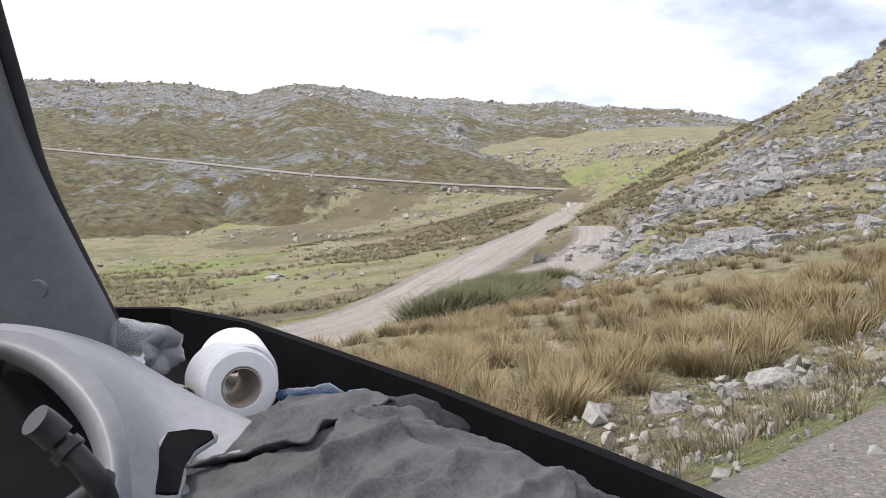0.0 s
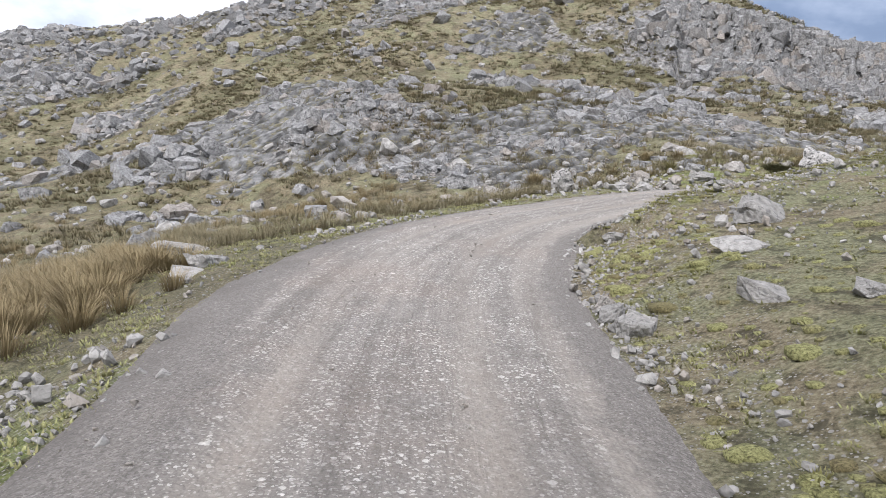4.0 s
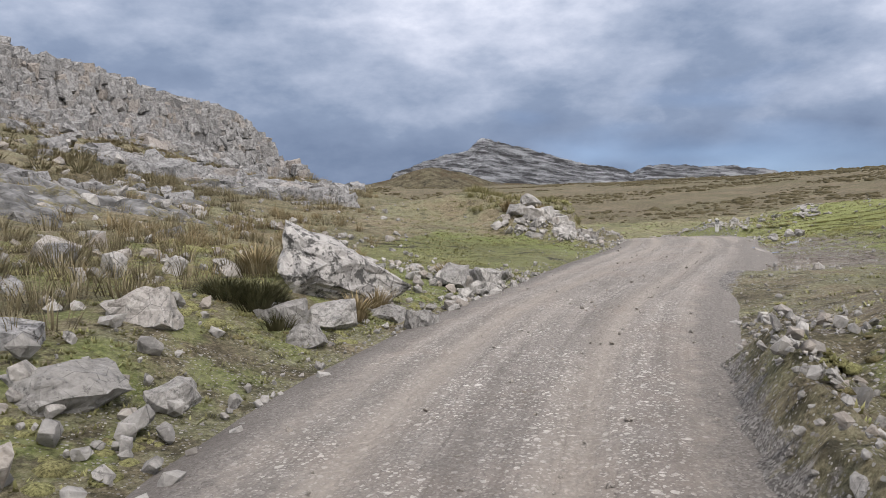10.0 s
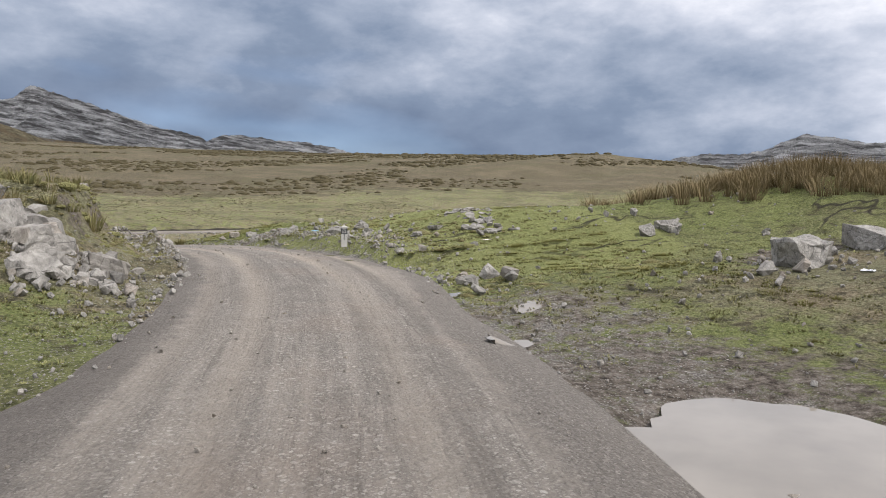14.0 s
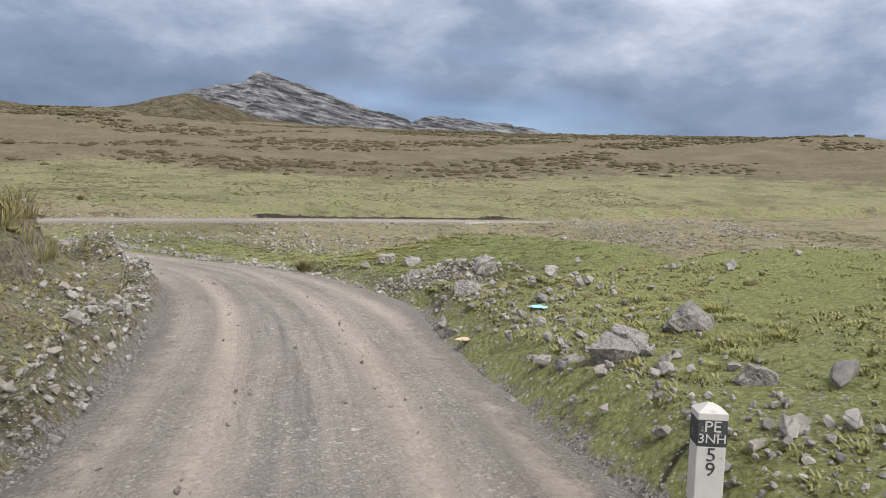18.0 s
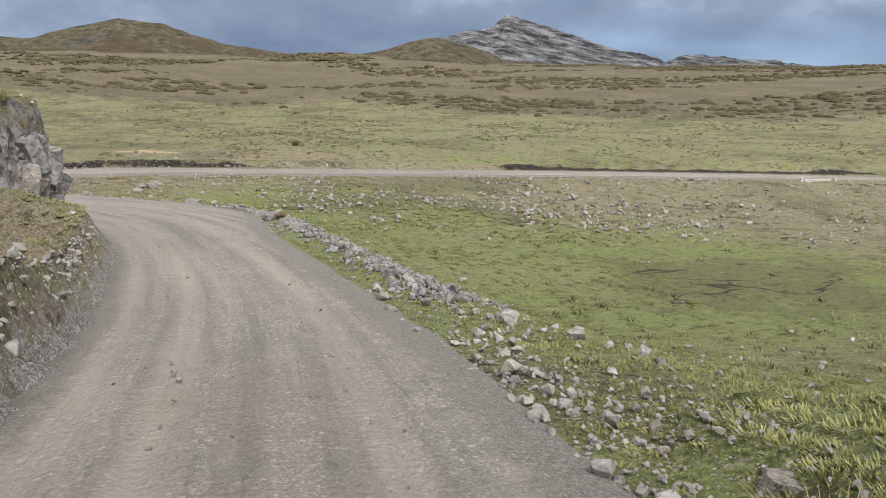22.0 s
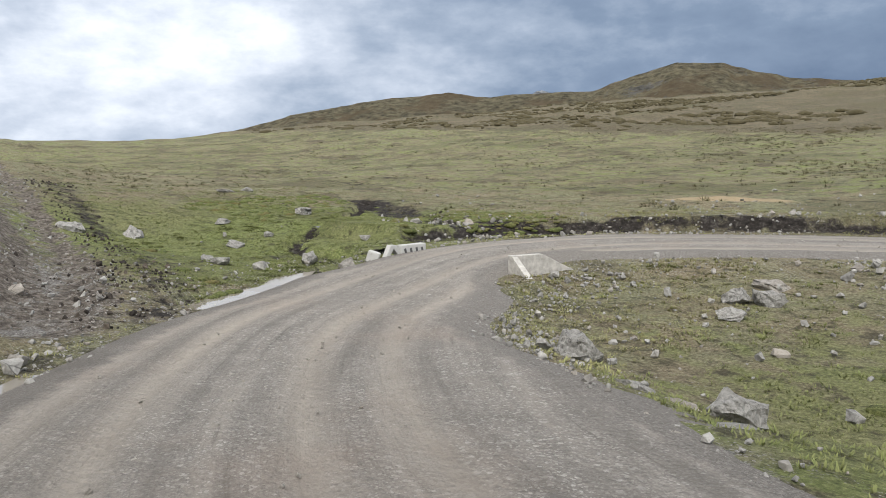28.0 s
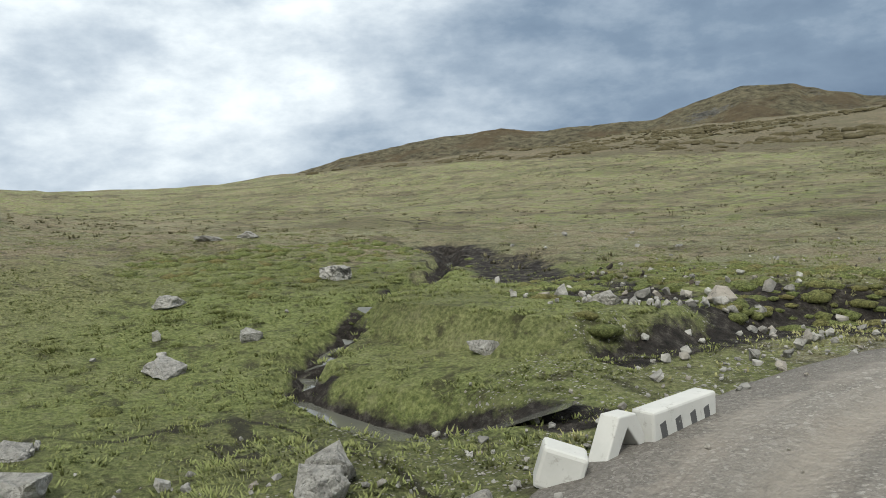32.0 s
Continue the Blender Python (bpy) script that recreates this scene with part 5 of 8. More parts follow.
# loose boulders over the whole hillside
q = in_region(RNG, 2800, -130, -17, -60, 56, lambda x, y: off_road(x, y, 6) * np.clip(0.25 + 0.8 * outcrop(x, y) + smooth(-0.1, 0.25, fbm(x, y, 11, 4, 319)), 0, 1))
scatter("hillside_stones", "pale limestone boulders strewn over the hillside", "stones", STONES_SMALL, q, (RNG.lognormal(-2.2, 0.5, len(q)) * (1 + np.hypot(q[:, 0] + 15, q[:, 1]) / 110)).clip(0.05, 0.6), 0.4, M_ROCKS, RNG, 0.4)
# gravel lying on the road
n = 8000
k = RNG.integers(30, len(ROAD_S) - 90, n)
o = np.where(RNG.random(n) < 0.55, RNG.normal(0, 0.55, n), RNG.uniform(-2.4, 2.4, n))
tan = np.gradient(ROAD_S, axis=0)[:, :2]
tan /= np.linalg.norm(tan, axis=1)[:, None]
q = np.stack([ROAD_S[k, 0] + tan[k, 1] * o, ROAD_S[k, 1] - tan[k, 0] * o], -1) + RNG.uniform(-0.4, 0.4, (n, 2))
side, rz, _ = along_road(q[:, 0], q[:, 1], ROAD_S)
scatter("road_gravel", "pale gravel lying loose on the road", "gravel", [stone_arrays(RNG, 1, 0.8, 4) for _ in range(4)], q, RNG.lognormal(-4.1, 0.45, n).clip(0.008, 0.035), 0.6, M_GRAVEL, RNG, 0.4,
        up=rz + 0.03 * (1 - (side / 2.4) ** 2) - 0.012)

def ground_z(x, y):
    return float(height(np.array([x]), np.array([y]))[0])


# single boulders: x, y, half length, height, kind
NEAR_START = [(-1.9, -39.0, 0.35, 0.45), (0.2, -41.8, 0.3, 0.35), (-8.6, -53.0, 0.8, 0.5), (-2.5, -35.4, 0.5, 0.4), (3.4, -37.4, 0.35, 0.28), (0.3, -37.3, 0.3, 0.3), (9.8, -42.4, 0.4, 0.35),
              (7.2, -43.7, 0.3, 0.3), (11.0, -43.4, 0.35, 0.3), (4.8, -48.1, 0.45, 0.4), (-11.6, -30.6, 0.75, 0.35), (-12.2, -30.2, 0.5, 0.4)]
NEAR_BEND = [(-5.5, -22.5, 0.55, 0.6), (-5.0, -26.6, 0.2, 0.26), (-4.6, -26.9, 0.26, 0.3), (-3.9, -27.2, 0.3, 0.34), (-2.8, -26.0, 0.5, 0.3), (-1.7, -26.0, 0.22, 0.22), (-4.4, -24.3, 0.55, 0.26), (-8.9, -22.0, 0.28, 0.2), (-8.6, -22.8, 0.35, 0.3), (-10.9, -18.6, 0.2, 0.26), (-10.4, -19.9, 0.17, 0.2), (-9.9, -20.4, 0.35, 0.2),
             (-11.5, -14.3, 0.35, 0.35), (-9.4, -11.8, 0.4, 0.32), (-11.3, -13.2, 0.3, 0.3), (-11.5, -12.4, 0.3, 0.26), (-24.3, -14.0, 0.9, 0.45), (-22.6, -14.4, 0.7, 0.4)]
NEAR_CREST = [(-18.4, -11.5, 0.5, 0.55), (-16.8, -11.65, 0.42, 0.3), (-17.1, -12.8, 0.42, 0.36), (-17.5, -13.5, 0.45, 0.35), (-17.2, -9.4, 0.55, 0.5), (-16.4, -9.0, 0.45, 0.35), (-17.2, -7.3, 0.55, 0.55), (-21.2, -5.6, 0.65, 0.5),
              (-22.5, -5.3, 0.65, 0.5), (-13.9, -4.9, 0.3, 0.35), (-15.3, -5.4, 0.5, 0.45), (-15.8, -6.0, 0.4, 0.5), (-15.5, -6.5, 0.35, 0.35), (-14.4, -4.4, 0.35, 0.3), (-13.2, -0.9, 0.5, 0.55)]
NEAR_POST = [(-12.4, -0.4, 0.42, 0.5), (-8.2, 13.6, 0.34, 0.36), (-9.4, 14.3, 0.4, 0.4), (-9.9, 15.2, 0.35, 0.36), (-7.7, 14.2, 0.38, 0.4), (-8.7, 14.9, 0.4, 0.36), (4.9, 7.0, 0.65, 0.7), (7.2, 6.7, 0.7, 0.6), (6.8, 11.8, 0.4, 0.45), (6.1, 11.9, 0.28, 0.35), (1.8, 16.3, 0.22, 0.18),
             (2.85, 21.5, 0.3, 0.36), (1.62, 20.95, 0.25, 0.32), (1.9, 21.2, 0.22, 0.32), (1.34, 21.35, 0.2, 0.26), (2.42, 26.8, 0.26, 0.3), (2.08, 19.6, 0.2, 0.2), (2.0, 14.0, 0.16, 0.16), (2.6, 16.6, 0.26, 0.16), (3.2, 15.4, 0.24, 0.16), (1.7, 25.0, 0.4, 0.32)]
NEAR_FIELD = [(2.95, 31.35, 0.3, 0.34), (3.35, 31.5, 0.32, 0.2), (4.5, 30.9, 0.4, 0.45), (3.85, 34.6, 0.3, 0.32), (4.9, 32.1, 0.25, 0.25), (3.45, 35.9, 0.42, 0.44), (2.75, 35.6, 0.2, 0.24), (1.75, 39.5, 0.2, 0.22), (-5.0, 59.5, 0.3, 0.35), (-5.9, 61.0, 0.28, 0.25), (-6.6, 62.5, 0.25, 0.2), (-4.4, 58.2, 0.6, 0.4), (-16.93, 72.0, 0.36, 0.5), (-14.3, 70.75, 0.38, 0.48),
              (-14.85, 70.5, 0.3, 0.16), (-15.4, 70.7, 0.26, 0.2), (-13.9, 69.6, 0.26, 0.2), (-15.7, 77.3, 0.4, 0.35), (-16.3, 77.2, 0.35, 0.3), (-16.0, 76.0, 0.3, 0.25), (-15.9, 78.7, 0.5, 0.25), (-10.2, 66.6, 0.4, 0.35), (-8.4, 65.6, 0.4, 0.3)]
NEAR_STREAM = [(-26.2, 75.05, 0.22, 0.32), (-26.5, 75.35, 0.2, 0.3), (-25.2, 75.4, 0.25, 0.28), (-39.75, 83.5, 0.36, 0.22), (-39.65, 82.25, 0.36, 0.14), (-31.45, 76.65, 0.3, 0.22), (-31.5, 78.0, 0.2, 0.2), (-34.35, 78.3, 0.3, 0.25), (-29.3, 74.15, 0.2, 0.14),
               (-34.0, 74.7, 0.45, 0.35), (-34.2, 72.9, 0.4, 0.35), (-27.9, 78.9, 0.22, 0.2), (-28.2, 73.8, 0.35, 0.25), (-27.0, 80.2, 0.2, 0.2)]
k = 0
for group, rows in (("boulders below the road at the start", NEAR_START), ("boulders on the verge of the first bend", NEAR_BEND), ("boulders at the foot of the hill", NEAR_CREST),
                    ("boulders round the turn-out", NEAR_POST), ("boulders at the edge of the field", NEAR_FIELD), ("boulders beside the stream", NEAR_STREAM)):
    for x, y, half, hi in rows:
        near = half >= 0.3
        me = (STONE_MESH if near else STONE_MESH_S)[k % 6]
        co = np.array([v.co[:] for v in me.vertices])
        ob = new("boulder", me)
        ob.scale = (half, half, hi / (co[:, 2].max() - co[:, 2].min()) * 1.15)
        ob.rotation_euler = (RNG.normal(0, 0.14), RNG.normal(0, 0.14), RNG.uniform(0, 6.28))
        ob.location = (x, y, min(ground_z(x + dx, y + dy) for dx, dy in ((0, 0), (half, 0), (-half, 0), (0, half), (0, -half))) + hi * 0.36)
        big = "large" if half > 0.6 else "small" if half < 0.32 else "mid-sized"
        tagged(ob, f"{big} pale limestone boulder with dark lichen, in the turf" if k % 3 else f"{big} angular grey limestone boulder half sunk in the turf", "boulder", group=group)
        k += 1


def lone_rock(name, label, x, y, size, rot, seed, squash=1.0, sink=0.12, cuts=13, sub=4, mat=None):
    rng = np.random.default_rng(seed)
    v, f = stone_arrays(rng, sub, 1.0, cuts)
    v = v / np.abs(v).max(0) * np.array(size) / 2
    ob = new(name, mesh_from(name, v, f, mat or M_ROCK))
    ob.rotation_euler = [radians(a) for a in rot]
    low = min((Euler(ob.rotation_euler).to_matrix() @ Vector(c))[2] for c in v)
    ob.location = (x, y, ground_z(x, y) - low - sink)
    return tagged(ob, label, "rock")


lone_rock("tilted_boulder", "large tilted grey limestone slab with black lichen pits", -15.25, -3.9, (2.5, 1.25, 1.15), (8, 20, 38), 5, sink=0.45, mat=M_SPOTTED)
lone_rock("lichened_boulder", "large dark boulder covered with black lichen below the road", -2.6, -39.6, (1.35, 1.15, 1.2), (0, 6, 40), 15, sink=0.2, cuts=16, mat=M_SPOTTED)
lone_rock("standing_stone", "upright squared grey limestone block beside the road", -19.2, -14.9, (0.85, 0.7, 1.15), (0, 4, 20), 8, sink=0.1, cuts=18, mat=M_SPOTTED)
lone_rock("flat_slab", "flat pale limestone slab lying on the turf", -16.3, -29.7, (1.6, 0.9, 0.35), (5, 8, 60), 9, sink=0.05)
lone_rock("spotted_boulder", "pale boulder spotted with black lichen in the bog", -33.7, 81.45, (0.6, 0.5, 0.36), (0, 0, 20), 12, sink=0.08, mat=M_SPOTTED)
# rock face of the spur that the road bends round
def spur_face():
    rng = np.random.default_rng(77)
    n = 620
    k = np.array([i for i in range(len(ROAD_S)) if 53.2 < ROAD_S[i, 1] < 60.3 and ROAD_S[i, 0] < -3])
    kk = rng.choice(k, n)
    lift = rng.random(n)
    d = 3.3 + SPUR_BACK * (1 - smooth(51, 57.5, ROAD_S[kk, 1])) + rng.normal(0, 0.1, n) + 0.3 * fbm(ROAD_S[kk, 1], lift * 3, 1.8, 3, 5)
    xy = np.stack([ROAD_S[kk, 0] - tan[kk, 1] * (d + 0.4 * lift), ROAD_S[kk, 1] + tan[kk, 0] * (d + 0.4 * lift)], -1) + rng.normal(0, 0.08, (n, 2))
    up = ROAD_S[kk, 2] + 0.05 + lift * 2.5
    return scatter("rock_spur", "fractured grey limestone face beside the bend", "rock face", BLOCKS_FINE, xy, rng.lognormal(-1.35, 0.4, n).clip(0.12, 0.5), 0.9, M_CRAG, rng, 0.22, squash=1.8, up=up)


spur_face()

# stones strewn over the valley side
q = in_region(RNG, 2600, -300, 30, -330, -52, lambda x, y: off_road(x, y, 4) * np.clip(smooth(0.0, 0.35, fbm(x, y, 22.0, 4, 325)) + 0.06, 0, 1))
scatter("valley_stones", "grey limestone scattered over the valley side", "rock", STONES_SMALL, q, (RNG.lognormal(-1.9, 0.5, len(q)) * (0.6 + np.hypot(q[:, 0], q[:, 1] + 40) / 90)).clip(0.08, 1.4), 0.4, M_ROCKS, RNG, 0.4)

# peat clods thrown up beside the track and at its mouth
M_PEAT = mat_rock("dark_peat", (0.014, 0.012, 0.01), (0.05, 0.042, 0.036), (0.12, 0.103, 0.09), False, 2.0, per="island")
k = RNG.integers(28, len(TRACK), 520)
tt = np.gradient(TRACK, axis=0)[:, :2]
tt /= np.linalg.norm(tt, axis=1)[:, None]
o = -np.abs(RNG.normal(1.6, 0.6, 520))
q = np.stack([TRACK[k, 0] + tt[k, 1] * o, TRACK[k, 1] - tt[k, 0] * o], -1)
q = np.vstack([q, np.stack([RNG.normal(-25.8, 1.5, 140), RNG.normal(69.8, 1.0, 140)], -1), np.stack([RNG.normal(-28.5, 1.8, 70), RNG.normal(83.6, 0.8, 70)], -1)])
q = q[off_road(q[:, 0], q[:, 1], 2.9)]
scatter("peat_clods", "dark clods of peat thrown up beside the track", "soil", STONES_SMALL, q, RNG.lognormal(-3.6, 0.5, len(q)).clip(0.015, 0.08), 0.35, M_PEAT, RNG, 0.8)

# pale chips of stone in the mouth of the track and along it
q = np.vstack([np.stack([RNG.normal(-26.0, 2.0, 420), RNG.normal(68.6, 1.5, 420)], -1), TRACK[RNG.integers(10, len(TRACK), 420), :2] + RNG.normal(0, 0.9, (420, 2))])
q = q[off_road(q[:, 0], q[:, 1], 2.6)]
scatter("track_stones", "pale chips of stone in the mud of the track", "stones", STONES_SMALL, q, RNG.lognormal(-3.7, 0.45, len(q)).clip(0.012, 0.07), 0.3, M_ROCKS, RNG, 0.6)

# outcrops and boulders stand out all over the far mountainside
me = bpy.data.objects["mountain_west"].data
co = np.zeros(len(me.vertices) * 3)
me.vertices.foreach_get("co", co)
co = co.reshape(-1, 3)
rk = np.zeros(len(co))
me.attributes["rock"].data.foreach_get("value", rk)
i = np.where((rk > 0.42) & (co[:, 0] < 40))[0]
i = RNG.choice(i[np.abs(along_road(co[i, 0], co[i, 1], FAR_S)[0]) > 6], 10000)
scatter("far_boulders", "pale limestone blocks all over the far mountainside", "stones", STONES_SMALL, co[i, :2] + RNG.uniform(-0.6, 0.6, (len(i), 2)), (RNG.lognormal(-0.6, 0.5, len(i)) * np.hypot(co[i, 0], co[i, 1]) / 330).clip(0.3, 2.2), 0.75, M_ROCKS, RNG, 0.5, up=co[i, 2])

# ---- plants ----
def grass_stuff(name, label, xy, height_range, blades, spread, mat, rng, up=None, width=0.012, droop=0.5, segs=2):
    """Tufts of bent blades as one mesh: every blade is a tapering strip."""
    n = len(xy)
    z = height(xy[:, 0], xy[:, 1]) if up is None else up
    H = rng.uniform(*height_range, n)
    m = n * blades
    own = np.repeat(np.arange(n), blades)
    a = rng.uniform(0, 2 * np.pi, m)
    r = rng.random(m) ** 0.7
    lean = (0.15 + r * droop) * rng.uniform(0.7, 1.3, m)
    ln = H[own] * rng.uniform(0.65, 1.1, m)
    bx, by = xy[own, 0] + np.cos(a) * r * spread * H[own] * 0.45, xy[own, 1] + np.sin(a) * r * spread * H[own] * 0.45
    side = np.stack([-np.sin(a), np.cos(a)], -1)
    V = np.zeros((m, 2 * segs + 1, 3))
    for k in range(segs + 1):
        t = k / segs
        out = ln * lean * t**1.7
        hz = ln * t * (1 - 0.35 * lean * t)
        c = np.stack([bx + np.cos(a) * out, by + np.sin(a) * out, z[own] - 0.012 + hz], -1)
        w = width * (1 - t) * (0.6 + ln * 1.2)
        if k < segs:
            V[:, 2 * k, :] = c
            V[:, 2 * k + 1, :] = c
            V[:, 2 * k, :2] += side * w[:, None]
            V[:, 2 * k + 1, :2] -= side * w[:, None]
        else:
            V[:, 2 * segs, :] = c
    F = []
    for k in range(segs - 1):
        F += [[2 * k, 2 * k + 1, 2 * k + 3], [2 * k, 2 * k + 3, 2 * k + 2]]
    F.append([2 * segs - 2, 2 * segs - 1, 2 * segs])
    F = np.array(F)
    f = (F[None] + (np.arange(m) * (2 * segs + 1))[:, None, None]).reshape(-1, 3)
    me = mesh_from(name, V.reshape(-1, 3), f, mat)
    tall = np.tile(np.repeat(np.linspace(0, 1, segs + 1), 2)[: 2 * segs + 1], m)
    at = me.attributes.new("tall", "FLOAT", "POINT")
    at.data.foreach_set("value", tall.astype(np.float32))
    clump = np.repeat(rng.random(n)[own], 2 * segs + 1)
    at = me.attributes.new("clump", "FLOAT", "POINT")
    at.data.foreach_set("value", clump.astype(np.float32))
    return me


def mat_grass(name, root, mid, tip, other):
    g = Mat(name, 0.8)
    # shade deep in a tuft is put into the colour: dark roots, pale tips
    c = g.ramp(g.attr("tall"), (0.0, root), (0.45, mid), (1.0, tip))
    c = g.mix(g.math("MULTIPLY", g.island(), 0.5), c, other)
    c = g.mix(g.ramp(g.attr("clump"), (0.0, 0.0), (1.0, 0.6)), c, tuple(v * 0.8 for v in other))
    g.colour(c)
    return g.m


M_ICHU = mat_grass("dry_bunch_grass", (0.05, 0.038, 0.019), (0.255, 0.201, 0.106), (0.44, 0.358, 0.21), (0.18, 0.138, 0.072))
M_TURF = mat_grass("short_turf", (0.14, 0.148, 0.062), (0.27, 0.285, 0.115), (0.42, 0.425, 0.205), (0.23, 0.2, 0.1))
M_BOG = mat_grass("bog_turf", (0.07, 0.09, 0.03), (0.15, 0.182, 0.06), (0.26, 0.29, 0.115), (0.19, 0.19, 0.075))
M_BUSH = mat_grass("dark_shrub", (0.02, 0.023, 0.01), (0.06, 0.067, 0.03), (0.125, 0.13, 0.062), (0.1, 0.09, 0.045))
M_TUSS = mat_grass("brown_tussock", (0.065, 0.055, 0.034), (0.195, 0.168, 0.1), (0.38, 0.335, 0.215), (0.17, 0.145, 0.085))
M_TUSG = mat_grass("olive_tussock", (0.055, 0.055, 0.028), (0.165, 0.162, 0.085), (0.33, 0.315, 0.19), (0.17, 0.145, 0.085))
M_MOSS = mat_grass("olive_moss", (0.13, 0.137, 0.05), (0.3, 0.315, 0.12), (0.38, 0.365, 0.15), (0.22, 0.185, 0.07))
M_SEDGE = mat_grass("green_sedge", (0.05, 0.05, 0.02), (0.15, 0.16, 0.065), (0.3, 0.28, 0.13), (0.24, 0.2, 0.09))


def stuff(name, label, category, me):
    return tagged(new(name, me), label, category, kind="stuff")


GR = np.random.default_rng(23)


def ichu_slope(x, y):
    d = np.abs((x - 8) * 0.5 + (y + 47) * 0.866)          # a band running down beside the road
    s = -(x - 8) * 0.866 + (y + 47) * 0.5
    band = np.exp(-(d / 4.5) ** 2) * smooth(-14, -2, s) * smooth(36, 26, s)
    low = 0.45 * smooth(-44, -50, y) * smooth(-18, -6, x)
    return np.clip((band + low) * smooth(3.2, 5.8, np.abs(along_road(x, y, ROAD_S)[0])) * (0.25 + smooth(-0.15, 0.2, fbm(x, y, 4, 3, 401))), 0, 1) * off_road(x, y, 3.6)


q = line[GR.integers(0, len(line), 420)] + GR.normal(0, 0.7, (420, 2)) + [0.3, 0.5]
q = q[off_road(q[:, 0], q[:, 1], 2.9)]
stuff("dead_stalks", "brown dead stalks heaped along the verge", "plants", grass_stuff("dead_stalks", "", q, (0.12, 0.3), 46, 2.6, M_TUSS, GR, droop=0.98, width=0.007))
q = in_region(GR, 1350, -28, 22, -64, -30, ichu_slope)
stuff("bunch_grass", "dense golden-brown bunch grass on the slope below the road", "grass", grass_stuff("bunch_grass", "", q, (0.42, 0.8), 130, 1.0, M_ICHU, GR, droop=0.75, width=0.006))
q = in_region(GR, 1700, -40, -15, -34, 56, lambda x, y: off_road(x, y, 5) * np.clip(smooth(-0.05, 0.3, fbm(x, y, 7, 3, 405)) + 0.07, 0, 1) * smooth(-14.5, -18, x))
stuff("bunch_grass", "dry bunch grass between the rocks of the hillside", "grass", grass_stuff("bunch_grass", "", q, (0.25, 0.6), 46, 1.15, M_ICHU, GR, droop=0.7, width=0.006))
q = in_region(GR, 19000, -120, -16, -62, 58, lambda x, y: off_road(x, y, 5) * np.clip(1 - 0.35 * outcrop(x, y), 0, 1) * np.clip(0.15 + smooth(-0.2, 0.2, fbm(x, y, 6, 4, 407)), 0, 1) * smooth(170, 10, np.hypot(x + 16, y)))
near = np.abs(along_road(q[:, 0], q[:, 1], ROAD_S)[0]) < 20
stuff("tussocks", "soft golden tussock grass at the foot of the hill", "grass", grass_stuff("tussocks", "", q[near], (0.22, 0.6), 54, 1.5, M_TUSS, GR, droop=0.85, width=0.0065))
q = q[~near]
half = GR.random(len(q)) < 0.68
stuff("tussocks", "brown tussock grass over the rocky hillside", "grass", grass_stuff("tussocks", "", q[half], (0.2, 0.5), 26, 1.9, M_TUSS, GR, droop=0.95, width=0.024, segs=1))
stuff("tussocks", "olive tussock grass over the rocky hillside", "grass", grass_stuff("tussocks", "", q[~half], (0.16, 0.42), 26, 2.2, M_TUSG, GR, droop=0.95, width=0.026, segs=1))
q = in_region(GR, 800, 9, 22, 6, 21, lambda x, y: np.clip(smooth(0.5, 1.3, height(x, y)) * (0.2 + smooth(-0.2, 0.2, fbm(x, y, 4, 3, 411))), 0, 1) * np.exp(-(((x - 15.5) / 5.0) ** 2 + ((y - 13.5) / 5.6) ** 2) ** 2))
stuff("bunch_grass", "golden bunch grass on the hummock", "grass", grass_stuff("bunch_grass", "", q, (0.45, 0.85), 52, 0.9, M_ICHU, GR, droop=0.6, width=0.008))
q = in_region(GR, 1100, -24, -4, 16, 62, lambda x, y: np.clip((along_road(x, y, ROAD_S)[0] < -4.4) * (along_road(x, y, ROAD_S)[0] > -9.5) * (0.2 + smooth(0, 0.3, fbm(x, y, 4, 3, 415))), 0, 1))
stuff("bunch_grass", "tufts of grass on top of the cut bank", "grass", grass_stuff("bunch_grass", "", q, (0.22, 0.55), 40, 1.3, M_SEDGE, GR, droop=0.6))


def turf_keep(x, y):
    d, _, at = along_road(x, y, ROAD_S)
    wet = np.exp(-(((x + 3.4) / 2.6) ** 2 + ((y - 2.4) / 2.6) ** 2) ** 2) + np.exp(-(((x + 6.4) / 1.3) ** 2 + ((y + 0.5) / 1.6) ** 2) ** 2) + 0.75 * np.exp(-(((x + 2.6) / 4.6) ** 2 + ((y - 4.5) / 5) ** 2) ** 2) + np.exp(-(((x + 25.5) / 2.6) ** 2 + ((y - 69) / 2.4) ** 2) ** 2)
    wet = wet + 0.9 * np.exp(-(((x + 6) / 4.5) ** 2 + ((y + 3) / 5) ** 2) ** 2) * (d > 0)
    wet = wet + 0.75 * (d > 0) * smooth(-27, -24, y) * smooth(-8, -11, y)
    return np.clip(1 - wet, 0, 1) * smooth(13.5, 7, x + 4 * fbm(x, y, 5, 3, 423)) * off_road(x, y, 2.9) * (np.abs(along_road(x, y, TRACK)[0]) > 1.3) * np.exp(-((np.abs(d) - 2.5) / 7.0) ** 2) * np.clip(0.15 + smooth(-0.2, 0.15, fbm(x, y, 2.2, 3, 421)), 0, 1)


